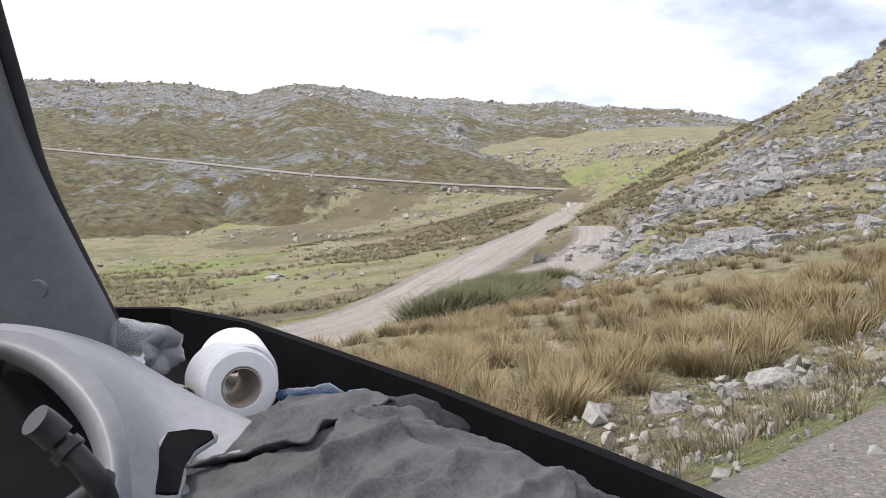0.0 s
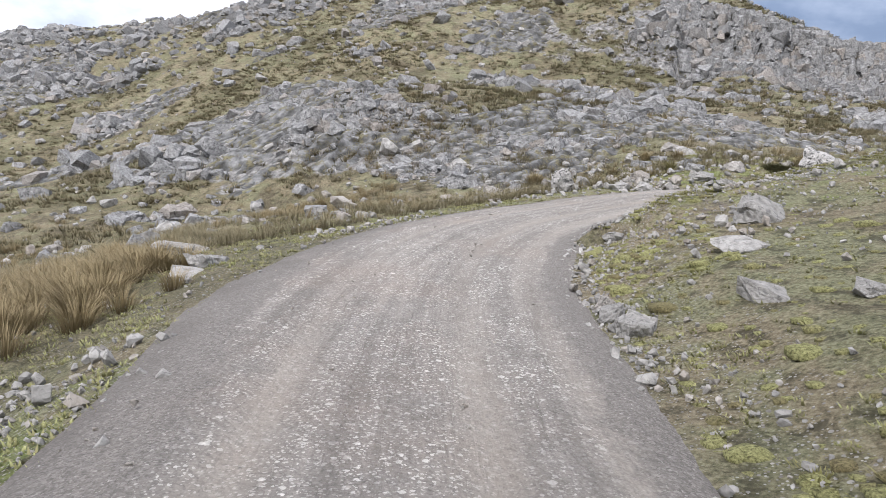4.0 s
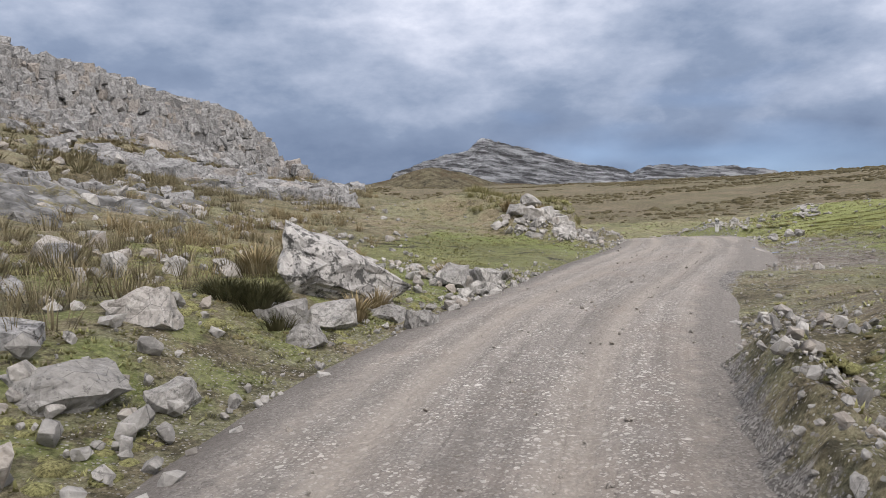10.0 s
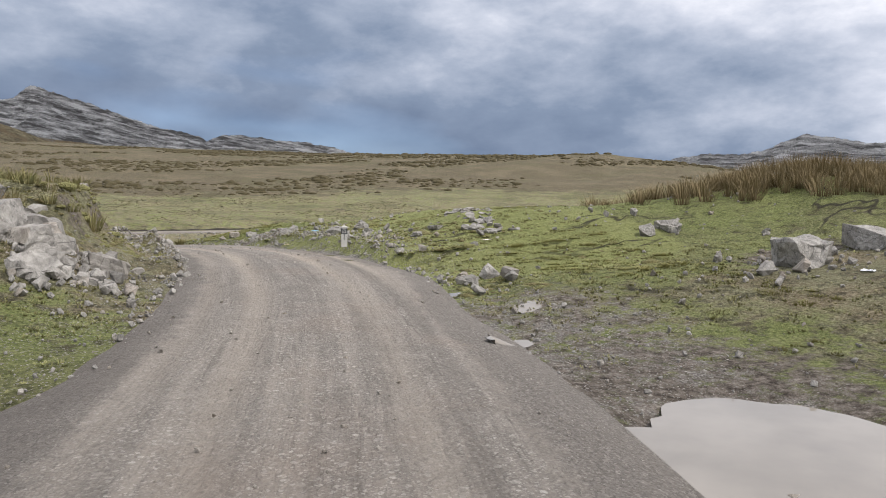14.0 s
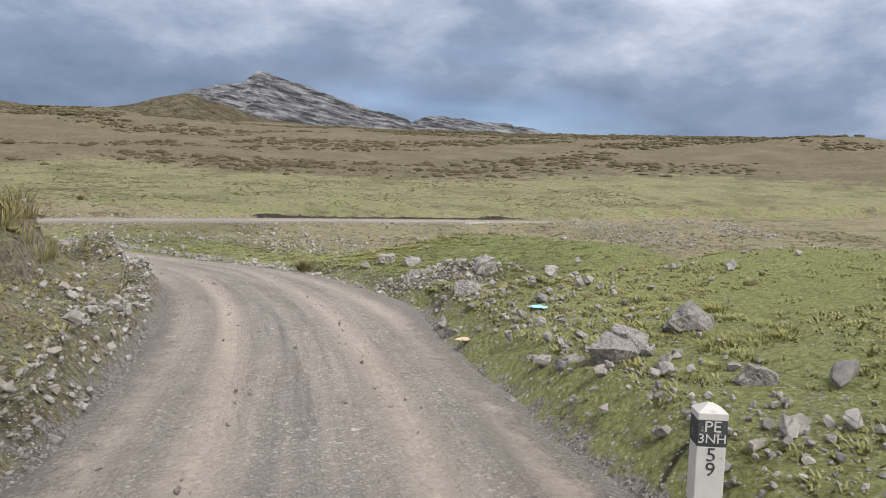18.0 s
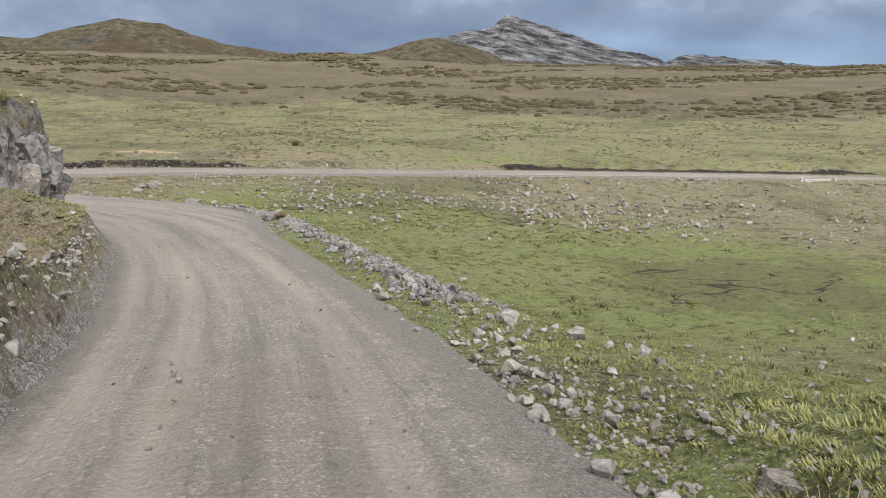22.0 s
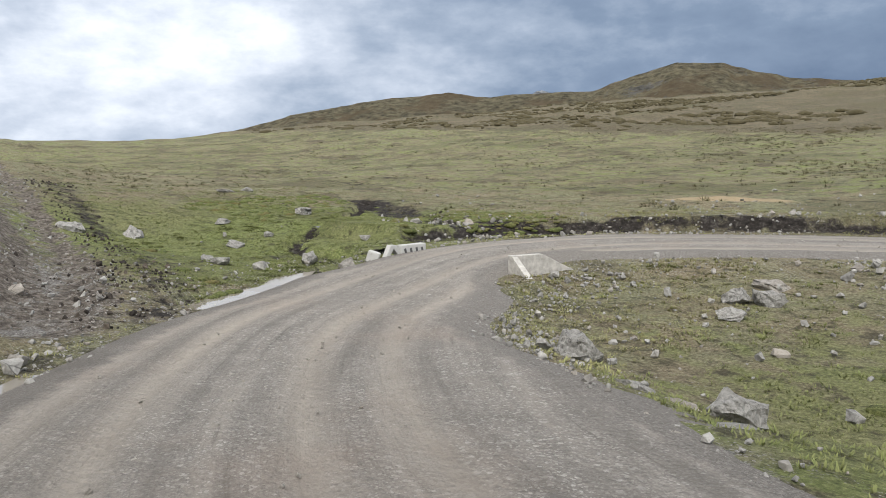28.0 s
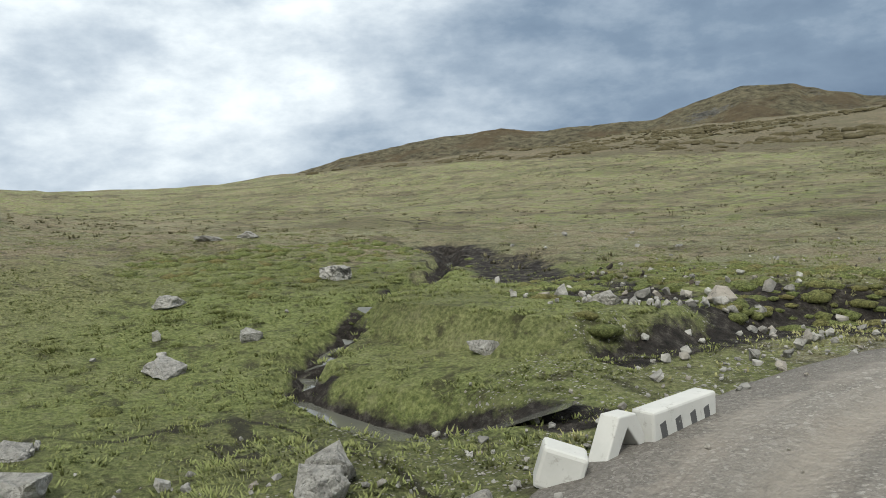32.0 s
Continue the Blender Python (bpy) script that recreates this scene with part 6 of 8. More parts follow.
q = in_region(GR, 48000, -34, 14, -50, 90, turf_keep)
bog = (smooth(-24, -27, q[:, 0]) * (q[:, 1] > 66) + (q[:, 1] > 26) * (q[:, 0] > -16) * (along_road(q[:, 0], q[:, 1], ROAD_S)[0] > 0)) > 0.5
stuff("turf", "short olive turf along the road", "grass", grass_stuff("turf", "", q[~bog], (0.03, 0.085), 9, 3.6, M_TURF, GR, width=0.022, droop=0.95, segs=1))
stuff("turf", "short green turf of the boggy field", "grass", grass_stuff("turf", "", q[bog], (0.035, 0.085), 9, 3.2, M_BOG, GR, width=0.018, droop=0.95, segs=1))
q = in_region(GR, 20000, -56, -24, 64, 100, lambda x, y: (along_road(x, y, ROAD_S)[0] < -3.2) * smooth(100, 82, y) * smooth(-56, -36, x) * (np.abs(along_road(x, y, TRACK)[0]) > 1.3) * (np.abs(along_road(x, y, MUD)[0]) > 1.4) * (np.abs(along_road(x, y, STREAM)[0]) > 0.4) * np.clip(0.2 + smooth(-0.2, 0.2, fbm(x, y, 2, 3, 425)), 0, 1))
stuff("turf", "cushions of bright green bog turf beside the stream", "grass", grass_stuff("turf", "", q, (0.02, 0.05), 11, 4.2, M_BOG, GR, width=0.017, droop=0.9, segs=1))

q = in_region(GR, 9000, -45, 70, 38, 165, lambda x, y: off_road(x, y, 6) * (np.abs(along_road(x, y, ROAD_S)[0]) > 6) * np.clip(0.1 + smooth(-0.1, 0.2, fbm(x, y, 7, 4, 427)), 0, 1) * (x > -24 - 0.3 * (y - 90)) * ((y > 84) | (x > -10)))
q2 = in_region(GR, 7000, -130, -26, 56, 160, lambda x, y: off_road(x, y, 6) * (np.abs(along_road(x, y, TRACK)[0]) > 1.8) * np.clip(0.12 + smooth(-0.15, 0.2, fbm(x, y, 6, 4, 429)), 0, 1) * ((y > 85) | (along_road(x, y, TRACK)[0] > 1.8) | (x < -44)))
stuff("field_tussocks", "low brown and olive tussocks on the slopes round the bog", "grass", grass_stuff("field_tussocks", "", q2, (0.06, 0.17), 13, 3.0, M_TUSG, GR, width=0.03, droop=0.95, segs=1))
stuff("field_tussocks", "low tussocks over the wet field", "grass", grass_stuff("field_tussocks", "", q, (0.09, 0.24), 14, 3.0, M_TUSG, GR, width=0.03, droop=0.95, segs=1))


def cushions(name, label, xy, size, mat, rng, flat=0.35):
    v, f = [], []
    bm = bmesh.new()
    bmesh.ops.create_icosphere(bm, subdivisions=2 if flat < 0.45 else 1, radius=1.0)
    bv = np.array([p.co[:] for p in bm.verts])
    bf = np.array([[p.index for p in k.verts] for k in bm.faces])
    bm.free()
    z = height(xy[:, 0], xy[:, 1])
    for i, ((x, y), s) in enumerate(zip(xy, size)):
        w = bv * (1 + 0.35 * fbm(bv[:, 0] * 2 + i * 3.1, bv[:, 1] * 2 + bv[:, 2] * 1.7, 1.0, 3, 9)[:, None])
        v.append(w * [s * rng.uniform(0.8, 1.5), s * rng.uniform(0.8, 1.5), s * flat * rng.uniform(0.8, 1.3)] + [x, y, z[i] - 0.03])
        f.append(bf + i * len(bv))
    me = mesh_from(name, np.vstack(v), np.vstack(f), mat, True)
    return stuff(name, label, "plants", me)


M_HEATH = mat_plain("brown_heath", (0.082, 0.07, 0.038), 0.95, 0.6, 6.0, bump=1.0, dist=0.1)
q = in_region(GR, 700, -34, 8, 62, 84, lambda x, y: off_road(x, y, 3.4) * (np.abs(along_road(x, y, TRACK)[0]) > 2.0) * np.clip(smooth(0.05, 0.3, fbm(x, y, 3, 3, 431)), 0, 1))
stuff("bog_cushions", "low cushions of green bog plants", "plants", grass_stuff("bog_cushions", "", q, (0.05, 0.1), 60, 6.0, M_BOG, GR, width=0.014, droop=0.9, segs=1))
q = in_region(GR, 900, -12, 9, -31, 44, lambda x, y: off_road(x, y, 3.3) * (along_road(x, y, ROAD_S)[0] > 0) * (along_road(x, y, ROAD_S)[0] < 8) * np.clip(smooth(0.0, 0.25, fbm(x, y, 3, 3, 435)), 0, 1) * (np.hypot(x + 4, y - 1.5) > 5))
stuff("moss_cushions", "low olive moss cushions on the stony bank", "plants", grass_stuff("moss_cushions", "", q, (0.035, 0.075), 90, 9.0, M_MOSS, GR, width=0.013, droop=0.95, segs=1))
q = in_region(GR, 13000, -200, 230, 100, 330, lambda x, y: np.clip(smooth(-0.05, 0.25, fbm(x * 0.6, y * 1.4, 26, 4, 441)), 0, 1) * (smooth(140, 185, y + 0.25 * np.clip(x, -80, 120) + 22 * fbm(x, y, 45, 4, 53))))
cushions("heath_shrubs", "brown heath dotted over the far slope", q, GR.lognormal(-0.7, 0.5, len(q)).clip(0.2, 1.3), M_HEATH, GR, 0.5)


g = Mat("mossy_cushion", 0.95)
n = g.noise(34, 7, 0.75)
c = g.ramp(n, (0.37, (0.06, 0.056, 0.024)), (0.47, (0.19, 0.188, 0.078)), (0.6, (0.33, 0.325, 0.145)), (0.75, (0.44, 0.42, 0.22)))
c = g.mix(g.ramp(g.island(), (0.0, 0.0), (0.6, 0.1), (1.0, 0.75)), c, g.ramp(n, (0.35, (0.04, 0.03, 0.018)), (0.65, (0.22, 0.17, 0.09))))
g.colour(c)
g.bump(n, 1.0, 0.04)
M_MOUND = g.m
# mossy mounds on the bank at the bend, round the post and at the foot of the hill
for n, x0, x1, y0, y1, lo, label, keep in (
        (4600, -9, 5, -34, -22, 0.062, "lumpy yellow-green moss cushions on the bank", lambda x, y, d: (d > 0) * (d < 9) * np.clip(0.1 + smooth(-0.15, 0.15, fbm(x, y, 2.5, 3, 461)), 0, 1)),
        (2200, -13, -1, 15, 51, 0.06, "mossy lumps and sods over the cut bank", lambda x, y, d: (d < -2.9) * (d > -7.5) * np.clip(0.12 + smooth(-0.1, 0.2, fbm(x, y, 2.0, 3, 469)), 0, 1)),
        (1500, -13, -4, -22, -8, 0.05, "lumpy moss cushions among the stones of the bank", lambda x, y, d: (d > 0) * (d < 7) * smooth(0.0, 0.2, fbm(x, y, 2.0, 3, 463))),
        (3000, -2, 9, 9, 30, 0.05, "low moss cushions on the hump beside the road", lambda x, y, d: (d > 0) * (d < 8) * smooth(-0.1, 0.2, fbm(x, y, 2.2, 3, 465))),
        (4200, -24, -11, -18, 4, 0.055, "low moss cushions between the fallen blocks", lambda x, y, d: (d < 0) * (d > -9) * smooth(-0.1, 0.2, fbm(x, y, 2.2, 3, 467)))):
    q = in_region(GR, n, x0, x1, y0, y1, lambda x, y: off_road(x, y, 2.9) * keep(x, y, along_road(x, y, ROAD_S)[0]))
    cushions("moss_cushions", label, q, GR.lognormal(np.log(lo), 0.45, n).clip(0.04, 0.28), M_MOUND, GR, 0.46)


g = Mat("bog_hummock", 0.95)
n = g.noise(26, 7, 0.75)
c = g.ramp(n, (0.36, (0.03, 0.035, 0.012)), (0.5, (0.11, 0.13, 0.042)), (0.66, (0.24, 0.265, 0.1)))
g.colour(g.mix(g.ramp(g.island(), (0.0, 0.0), (0.7, 0.15), (1.0, 0.8)), c, g.ramp(n, (0.35, (0.05, 0.04, 0.016)), (0.65, (0.24, 0.2, 0.08)))))
g.bump(n, 1.0, 0.05)
q = in_region(GR, 1500, -38, -24, 68, 86, lambda x, y: off_road(x, y, 3.2) * (np.abs(along_road(x, y, TRACK)[0]) > 2.6) * (np.abs(along_road(x, y, STREAM)[0]) > 0.5) * np.clip(smooth(0.0, 0.25, fbm(x, y, 3.5, 3, 471)), 0, 1))
cushions("bog_cushions", "rounded green hummocks of the bog", q, GR.lognormal(-2.3, 0.45, len(q)).clip(0.05, 0.2), g.m, GR, 0.45)
q = in_region(GR, 900, -14, 8, 40, 74, lambda x, y: off_road(x, y, 3.6) * (along_road(x, y, ROAD_S)[0] > 3) * np.clip(smooth(0.05, 0.25, fbm(x, y, 3.5, 3, 473)), 0, 1))
cushions("bog_cushions", "rounded green hummocks of the wet field", q, GR.lognormal(-2.2, 0.45, len(q)).clip(0.05, 0.22), g.m, GR, 0.45)


def tuft_thing(x, y, hi, mat, label, blades=220, spread=0.8):
    me = grass_stuff("grass_tuft", "", np.array([[0.0, 0.0]]), (hi, hi * 1.02), blades, spread, mat, GR, up=np.array([0.0]), droop=0.65, segs=3)
    ob = new("grass_tuft", me)
    ob.location = (x, y, ground_z(x, y))
    return tagged(ob, label, "grass", group="single tufts beside the road")


for x, y, hi in ((1.5, 38.4, 0.55), (-5.6, 61.6, 0.4), (-10.8, 95.7, 0.7), (-14.9, -5.0, 0.5), (-14.6, -4.1, 0.45), (-19.2, -8.8, 0.55), (-20.6, -6.8, 0.6), (-22.0, -7.4, 0.6), (-23.6, -12.6, 0.75), (-21.0, -10.4, 0.5),
                 (-13.2, -0.2, 0.5), (-9.0, 15.6, 0.7), (-8.3, 15.3, 0.6), (-9.6, 16.0, 0.65), (-16.0, -2.6, 0.5), (-16.6, -3.6, 0.6), (-11.2, -15.4, 0.3)):
    tuft_thing(x, y, hi, M_ICHU if hi != 0.55 else M_SEDGE, "round tuft of dry bunch grass among the stones" if hi > 0.42 else "small tuft of dry grass beside the road")
for x, y, s in ((-20.5, -63, 2.4), (-26, -66, 2.4), (-30, -65, 1.8), (-16.5, -61, 2.2), (-12, -59.5, 2.2), (-23, -65, 2.4), (-8.5, -59, 1.8), (-16.2, -5.6, 0.55)):
    n = 80 if s > 1 else 22
    q = np.stack([GR.normal(x, s * 0.5, n), GR.normal(y, s * 0.4, n)], -1)
    me = grass_stuff("shrub", "", q, ((0.4, 0.75) if s > 1 else (0.22, 0.41)) if s < 1 else (0.8, 1.5), 150 if s < 1 else 90, 1.6, M_BUSH, GR, droop=0.95, width=0.012 if s < 1 else 0.02)
    tagged(new("shrub", me), "dark green shrub with small dense leaves", "shrub", group="shrubs on the slopes")

q = in_region(GR, 9000, -150, 25, -150, -58, lambda x, y: off_road(x, y, 4.5) * np.clip(smooth(-0.02, 0.2, fbm(x * 0.45 - y * 0.2, y * 1.3 + x * 0.35, 16, 4, 451)) + 0.03, 0, 1))
stuff("tussocks", "bands of brown tussock grass across the valley side", "grass", grass_stuff("tussocks", "", q, (0.3, 0.75), 22, 2.0, M_TUSS, GR, droop=0.95, width=0.034, segs=1))
# ---- water ----
def mat_water(name, c, rough=0.03):
    g = Mat(name, rough)
    g.colour(g.ramp(g.noise(1.4, 4), (0.3, tuple(v * 0.85 for v in c)), (0.7, c)))
    g.b.inputs["Specular IOR Level"].default_value = 0.6
    g.b.inputs["IOR"].default_value = 1.5
    g.bump(g.noise(3.0, 3), 0.02, 0.01)
    return g.m


M_WATER = mat_water("muddy_water", (0.25, 0.225, 0.19))


def road_top(x, y):
    d, rz, _ = along_road(np.array([x]), np.array([y]), ROAD_S)
    return max(float(rz[0]) + 0.03 * (1 - (float(d[0]) / 2.4) ** 2) - 0.014 if abs(d[0]) < 2.2 else -99, ground_z(x, y) + 0.004)


def puddle(x, y, rx, ry, z, seed, label, n=64, turn=0.0):
    bm = bmesh.new()
    a = np.linspace(0, 2 * np.pi, n, endpoint=False)
    r = 1 + 0.45 * fbm(np.cos(a) * 2 + seed * 7, np.sin(a) * 2, 1.4, 4, seed)
    ring = []
    for t, k in zip(a, r):
        px, py = rx * k * math.cos(t), ry * k * math.sin(t)
        wx, wy = px * math.cos(turn) - py * math.sin(turn), px * math.sin(turn) + py * math.cos(turn)
        ring.append(bm.verts.new((wx, wy, road_top(x + wx, y + wy) - z if max(rx, ry) < 0.6 else 0)))
    bm.faces.new(ring)
    ob = part("puddle", bm, M_WATER)
    ob.location = (x, y, z)
    return tagged(ob, label, "puddle", group="puddles on and beside the road", kind="structure")


puddle(-3.9, 1.8, 3.5, 2.2, -0.93, 3, "wide puddle of muddy water in the turn-out", turn=0.78)
for x, y, rx, ry, turn, s in ((-2.8, 6.8, 0.5, 0.22, 0.4, 5), (0.05, 18.1, 0.26, 0.16, -1.2, 6), (-0.35, 16.0, 0.34, 0.17, -1.0, 7), (-1.1, 20.4, 0.3, 0.12, 0.3, 8), (-1.4, 10.3, 0.35, 0.2, 0.2, 9), (-1.1, 8.3, 0.35, 0.2, 0.6, 10)):
    d, rz, _ = along_road(np.array([x]), np.array([y]), ROAD_S)
    top = float(rz[0]) + 0.03 * (1 - (float(d[0]) / 2.4) ** 2) + 0.004 if abs(d[0]) < 2.2 else ground_z(x, y) + 0.02
    puddle(x, y, rx, ry, max(top, ground_z(x, y) + 0.004), s, "shallow puddle of muddy water on the gravel", turn=turn)


def gutter(y0, y1, d0, wide, seed, label):
    k = [i for i in range(len(ROAD_S)) if y0 <= ROAD_S[i, 1] <= y1 and ROAD_S[i, 0] < 2 and i < 400]
    a, b = [], []
    for j, i in enumerate(k):
        w = wide * (0.55 + 0.9 * abs(float(fbm(np.array([j * 0.6]), np.array([seed * 3.3]), 2.0, 3, seed)[0]) * 2)) * min(1, 4.0 * j / len(k), 4.0 * (len(k) - 1 - j) / len(k)) ** 0.5
        mid = d0 + 0.12 * float(fbm(np.array([j * 0.6]), np.array([seed * 1.3]), 2.5, 2, seed + 3)[0])
        level = ROAD_S[i, 2] - 0.15
        for o, out in ((mid - w / 2, a), (mid + w / 2, b)):
            out.append((ROAD_S[i, 0] - tan[i, 1] * o, ROAD_S[i, 1] + tan[i, 0] * o, level))
    bm = bmesh.new()
    va, vb = [bm.verts.new(p) for p in a], [bm.verts.new(p) for p in b]
    for i in range(len(va) - 1):
        bm.faces.new((va[i], va[i + 1], vb[i + 1], vb[i]))
    return tagged(part("puddle", bm, M_WATER), label, "puddle", group="puddles on and beside the road", kind="structure")


gutter(60.0, 69.3, 2.85, 1.3, 21, "long puddle of pale water in the roadside gutter")
gutter(70.4, 75.6, 3.0, 1.4, 25, "long puddle of pale water in the roadside gutter")
gutter(0.8, 6.4, 2.7, 0.45, 29, "narrow strip of water in the wheel-worn gutter")
gutter(56.0, 58.8, 2.6, 0.3, 33, "small puddle at the foot of the rock face")
bm = bmesh.new()
prev = None
for i, p in enumerate(STREAM[::2]):
    t = STREAM[min(2 * i + 1, len(STREAM) - 1)] - STREAM[max(2 * i - 1, 0)]
    t = t / max(np.linalg.norm(t[:2]), 1e-6)
    z = min(ground_z(p[0] + dx, p[1] + dy) for dx, dy in ((0, 0), (0.15, 0), (-0.15, 0), (0, 0.15), (0, -0.15))) + 0.14
    w = 0.22 + 0.06 * math.sin(i * 1.7)
    cur = (bm.verts.new((p[0] + t[1] * w, p[1] - t[0] * w, z)), bm.verts.new((p[0] - t[1] * w, p[1] + t[0] * w, z)))
    if prev:
        bm.faces.new((prev[0], cur[0], cur[1], prev[1]))
    prev = cur
tagged(part("stream", bm, mat_water("clear_stream", (0.1, 0.1, 0.085), 0.06)), "narrow stream running in a peaty cut", "stream", kind="structure")

# ---- built things beside the road ----
def box(bm, size, at=(0, 0, 0), rot=None, bevel=0.0):
    r = bmesh.ops.create_cube(bm, size=1.0)
    m = Matrix.Translation(at) @ (rot or Matrix()) @ Matrix.Diagonal((*size, 1))
    bmesh.ops.transform(bm, matrix=m, verts=r["verts"])
    if bevel:
        e = list({e for v in r["verts"] for e in v.link_edges})
        bmesh.ops.bevel(bm, geom=e, offset=bevel, segments=2, affect="EDGES", profile=0.5)
    return bm


def box_part(name, size, at, material, parent, label="", rot=None, bevel=0.008):
    return part(name, box(bmesh.new(), size, at, rot, bevel), material, parent, label)


def prism(name, outline, depth, material, parent, label="", bevel=0.01):
    """A slab with an outline in x and z, of a thickness along y."""
    bm = bmesh.new()
    a = [bm.verts.new((x, -depth / 2, z)) for x, z in outline]
    b = [bm.verts.new((x, depth / 2, z)) for x, z in outline]
    bm.faces.new(a)
    bm.faces.new(b[::-1])
    for i in range(len(a)):
        j = (i + 1) % len(a)
        bm.faces.new((a[j], a[i], b[i], b[j]))
    bmesh.ops.recalc_face_normals(bm, faces=bm.faces[:])
    if bevel:
        bmesh.ops.bevel(bm, geom=bm.edges[:], offset=bevel, segments=2, affect="EDGES", profile=0.5)
    return part(name, bm, material, parent, label)


def empty(name, x, y, z, turn=0.0):
    ob = new(name)
    ob.location, ob.rotation_euler = (x, y, z), (0, 0, radians(turn))
    return ob


def lettering(name, text, size, material, parent, at, turn=(90, 0, 0)):
    cu = bpy.data.curves.new(name, "FONT")
    cu.body, cu.size, cu.extrude, cu.align_x, cu.align_y = text, size, 0.002, "CENTER", "CENTER"
    tmp = new(name, cu)
    me = bpy.data.meshes.new_from_object(tmp.evaluated_get(bpy.context.evaluated_depsgraph_get()))
    bpy.data.objects.remove(tmp)
    me.materials.append(material)
    ob = new(name, me)
    ob.parent, ob.location, ob.rotation_euler = parent, at, [radians(a) for a in turn]
    return ob


def mat_paint(name, c, chips):
    g = Mat(name, 0.75)
    n = g.noise(9, 8, 0.7)
    col = g.ramp(g.noise(3, 6, 0.6), (0.3, tuple(v * 0.82 for v in c)), (0.7, c))
    g.colour(g.mix(g.ramp(n, (0.58, 0.0), (0.66, 0.8)), col, chips))
    g.bump(n, 0.4, 0.006)
    return g.m


M_WHITE = mat_paint("white_road_paint", (0.5, 0.495, 0.475), (0.3, 0.288, 0.268))
M_BLACK = mat_paint("black_road_paint", (0.05, 0.055, 0.06), (0.3, 0.29, 0.27))
M_STRIPE = mat_paint("faded_grey_paint", (0.09, 0.09, 0.092), (0.4, 0.39, 0.36))
M_CONC = mat_plain("weathered_concrete", (0.42, 0.4, 0.37), 0.9, 0.35, 9.0, bump=0.5, dist=0.02)
M_MOUTH_SHADE = mat_plain("opening_shade_black", (0.012, 0.012, 0.012), 0.95, 0.2)

# kilometre post
post = tagged(empty("kilometre_post", 0.66, 18.45, max(ground_z(0.66, 18.45), ground_z(0.85, 18.5)) - 0.03, -23), "white concrete kilometre post with a black route band", "road marker")
post.scale = (0.88, 0.88, 0.82)
bm = bmesh.new()
box(bm, (0.2, 0.18, 0.46), (0, 0, 0.22), bevel=0.008)
part("shaft", bm, M_WHITE, post)
box_part("band", (0.204, 0.184, 0.2), (0, 0, 0.55), M_BLACK, post, "black painted band", bevel=0.006)
bm = bmesh.new()
r = bmesh.ops.create_cone(bm, cap_ends=True, segments=4, radius1=0.146, radius2=0.03, depth=0.055)
bmesh.ops.transform(bm, matrix=Matrix.Translation((0, 0, 0.727)) @ Matrix.Diagonal((1, 0.9, 1, 1)) @ Matrix.Rotation(radians(45), 4, "Z"), verts=bm.verts[:])
box(bm, (0.206, 0.186, 0.055), (0, 0, 0.675), bevel=0.006)
part("cap", bm, M_WHITE, post, "white pointed cap")
lettering("route_letters", "PE", 0.118, M_WHITE, post, (0, -0.0935, 0.598))
lettering("route_letters", "3NH", 0.098, M_WHITE, post, (0, -0.0935, 0.508))
lettering("numeral", "5", 0.145, M_BLACK, post, (0, -0.0915, 0.385))
lettering("numeral", "9", 0.145, M_BLACK, post, (0, -0.0915, 0.275))

# painted parapet, its broken wing wall and block at the stream's culvert
par = tagged(empty("parapet", -24.8, 77.42, -2.58, 82), "low white culvert parapet painted with grey stripes", "parapet")
box_part("wall", (0.86, 0.2, 0.34), (0, 0, 0.16), M_WHITE, par, bevel=0.02)
for x in (-0.29, -0.09, 0.11, 0.3):
    box_part("stripe", (0.075, 0.206, 0.24), (x, 0, 0.12), M_STRIPE, par, "faded grey painted stripe", rot=Matrix.Rotation(radians(-14), 4, "Y"), bevel=0.003)
wing = tagged(empty("wing_wall", -24.95, 76.8, -2.6, 82), "broken white concrete wing wall standing on edge", "culvert wall")
prism("slab", [(-0.3, 0.0), (-0.18, 0.0), (0.0, 0.27), (0.18, 0.05), (0.3, 0.0), (0.1, 0.36), (-0.1, 0.37)], 0.17, M_WHITE, wing, bevel=0.012)
box_part("sill", (0.45, 0.2, 0.07), (0.15, -0.06, 0.03), M_CONC, wing, "grey concrete sill", bevel=0.015)
blk = tagged(empty("concrete_block", -25.1, 76.25, -2.64, 35), "tilted white concrete block at the road's edge", "concrete block")
box_part("block", (0.32, 0.26, 0.3), (0, 0, 0.13), M_WHITE, blk, rot=Matrix.Rotation(radians(18), 4, "Y"), bevel=0.03)

# headwall on the field side of the same culvert: a wall whose end falls away, and a short wing
hw = tagged(empty("headwall", -20.75, 76.65, -2.44, 65), "pale concrete culvert headwall with a sloping end", "culvert wall")
prism("wall", [(-0.42, -0.7), (1.38, -0.7), (1.32, -0.18), (0.4, 0.26), (-0.42, 0.26)], 0.17, M_CONC, hw, bevel=0.014)
ob = prism("wing", [(0.09, -0.7), (0.75, -0.7), (0.75, -0.2), (0.09, 0.24)], 0.15, M_CONC, hw, bevel=0.012)
ob.location, ob.rotation_euler = (-0.34, 0, 0), (0, 0, radians(-90))
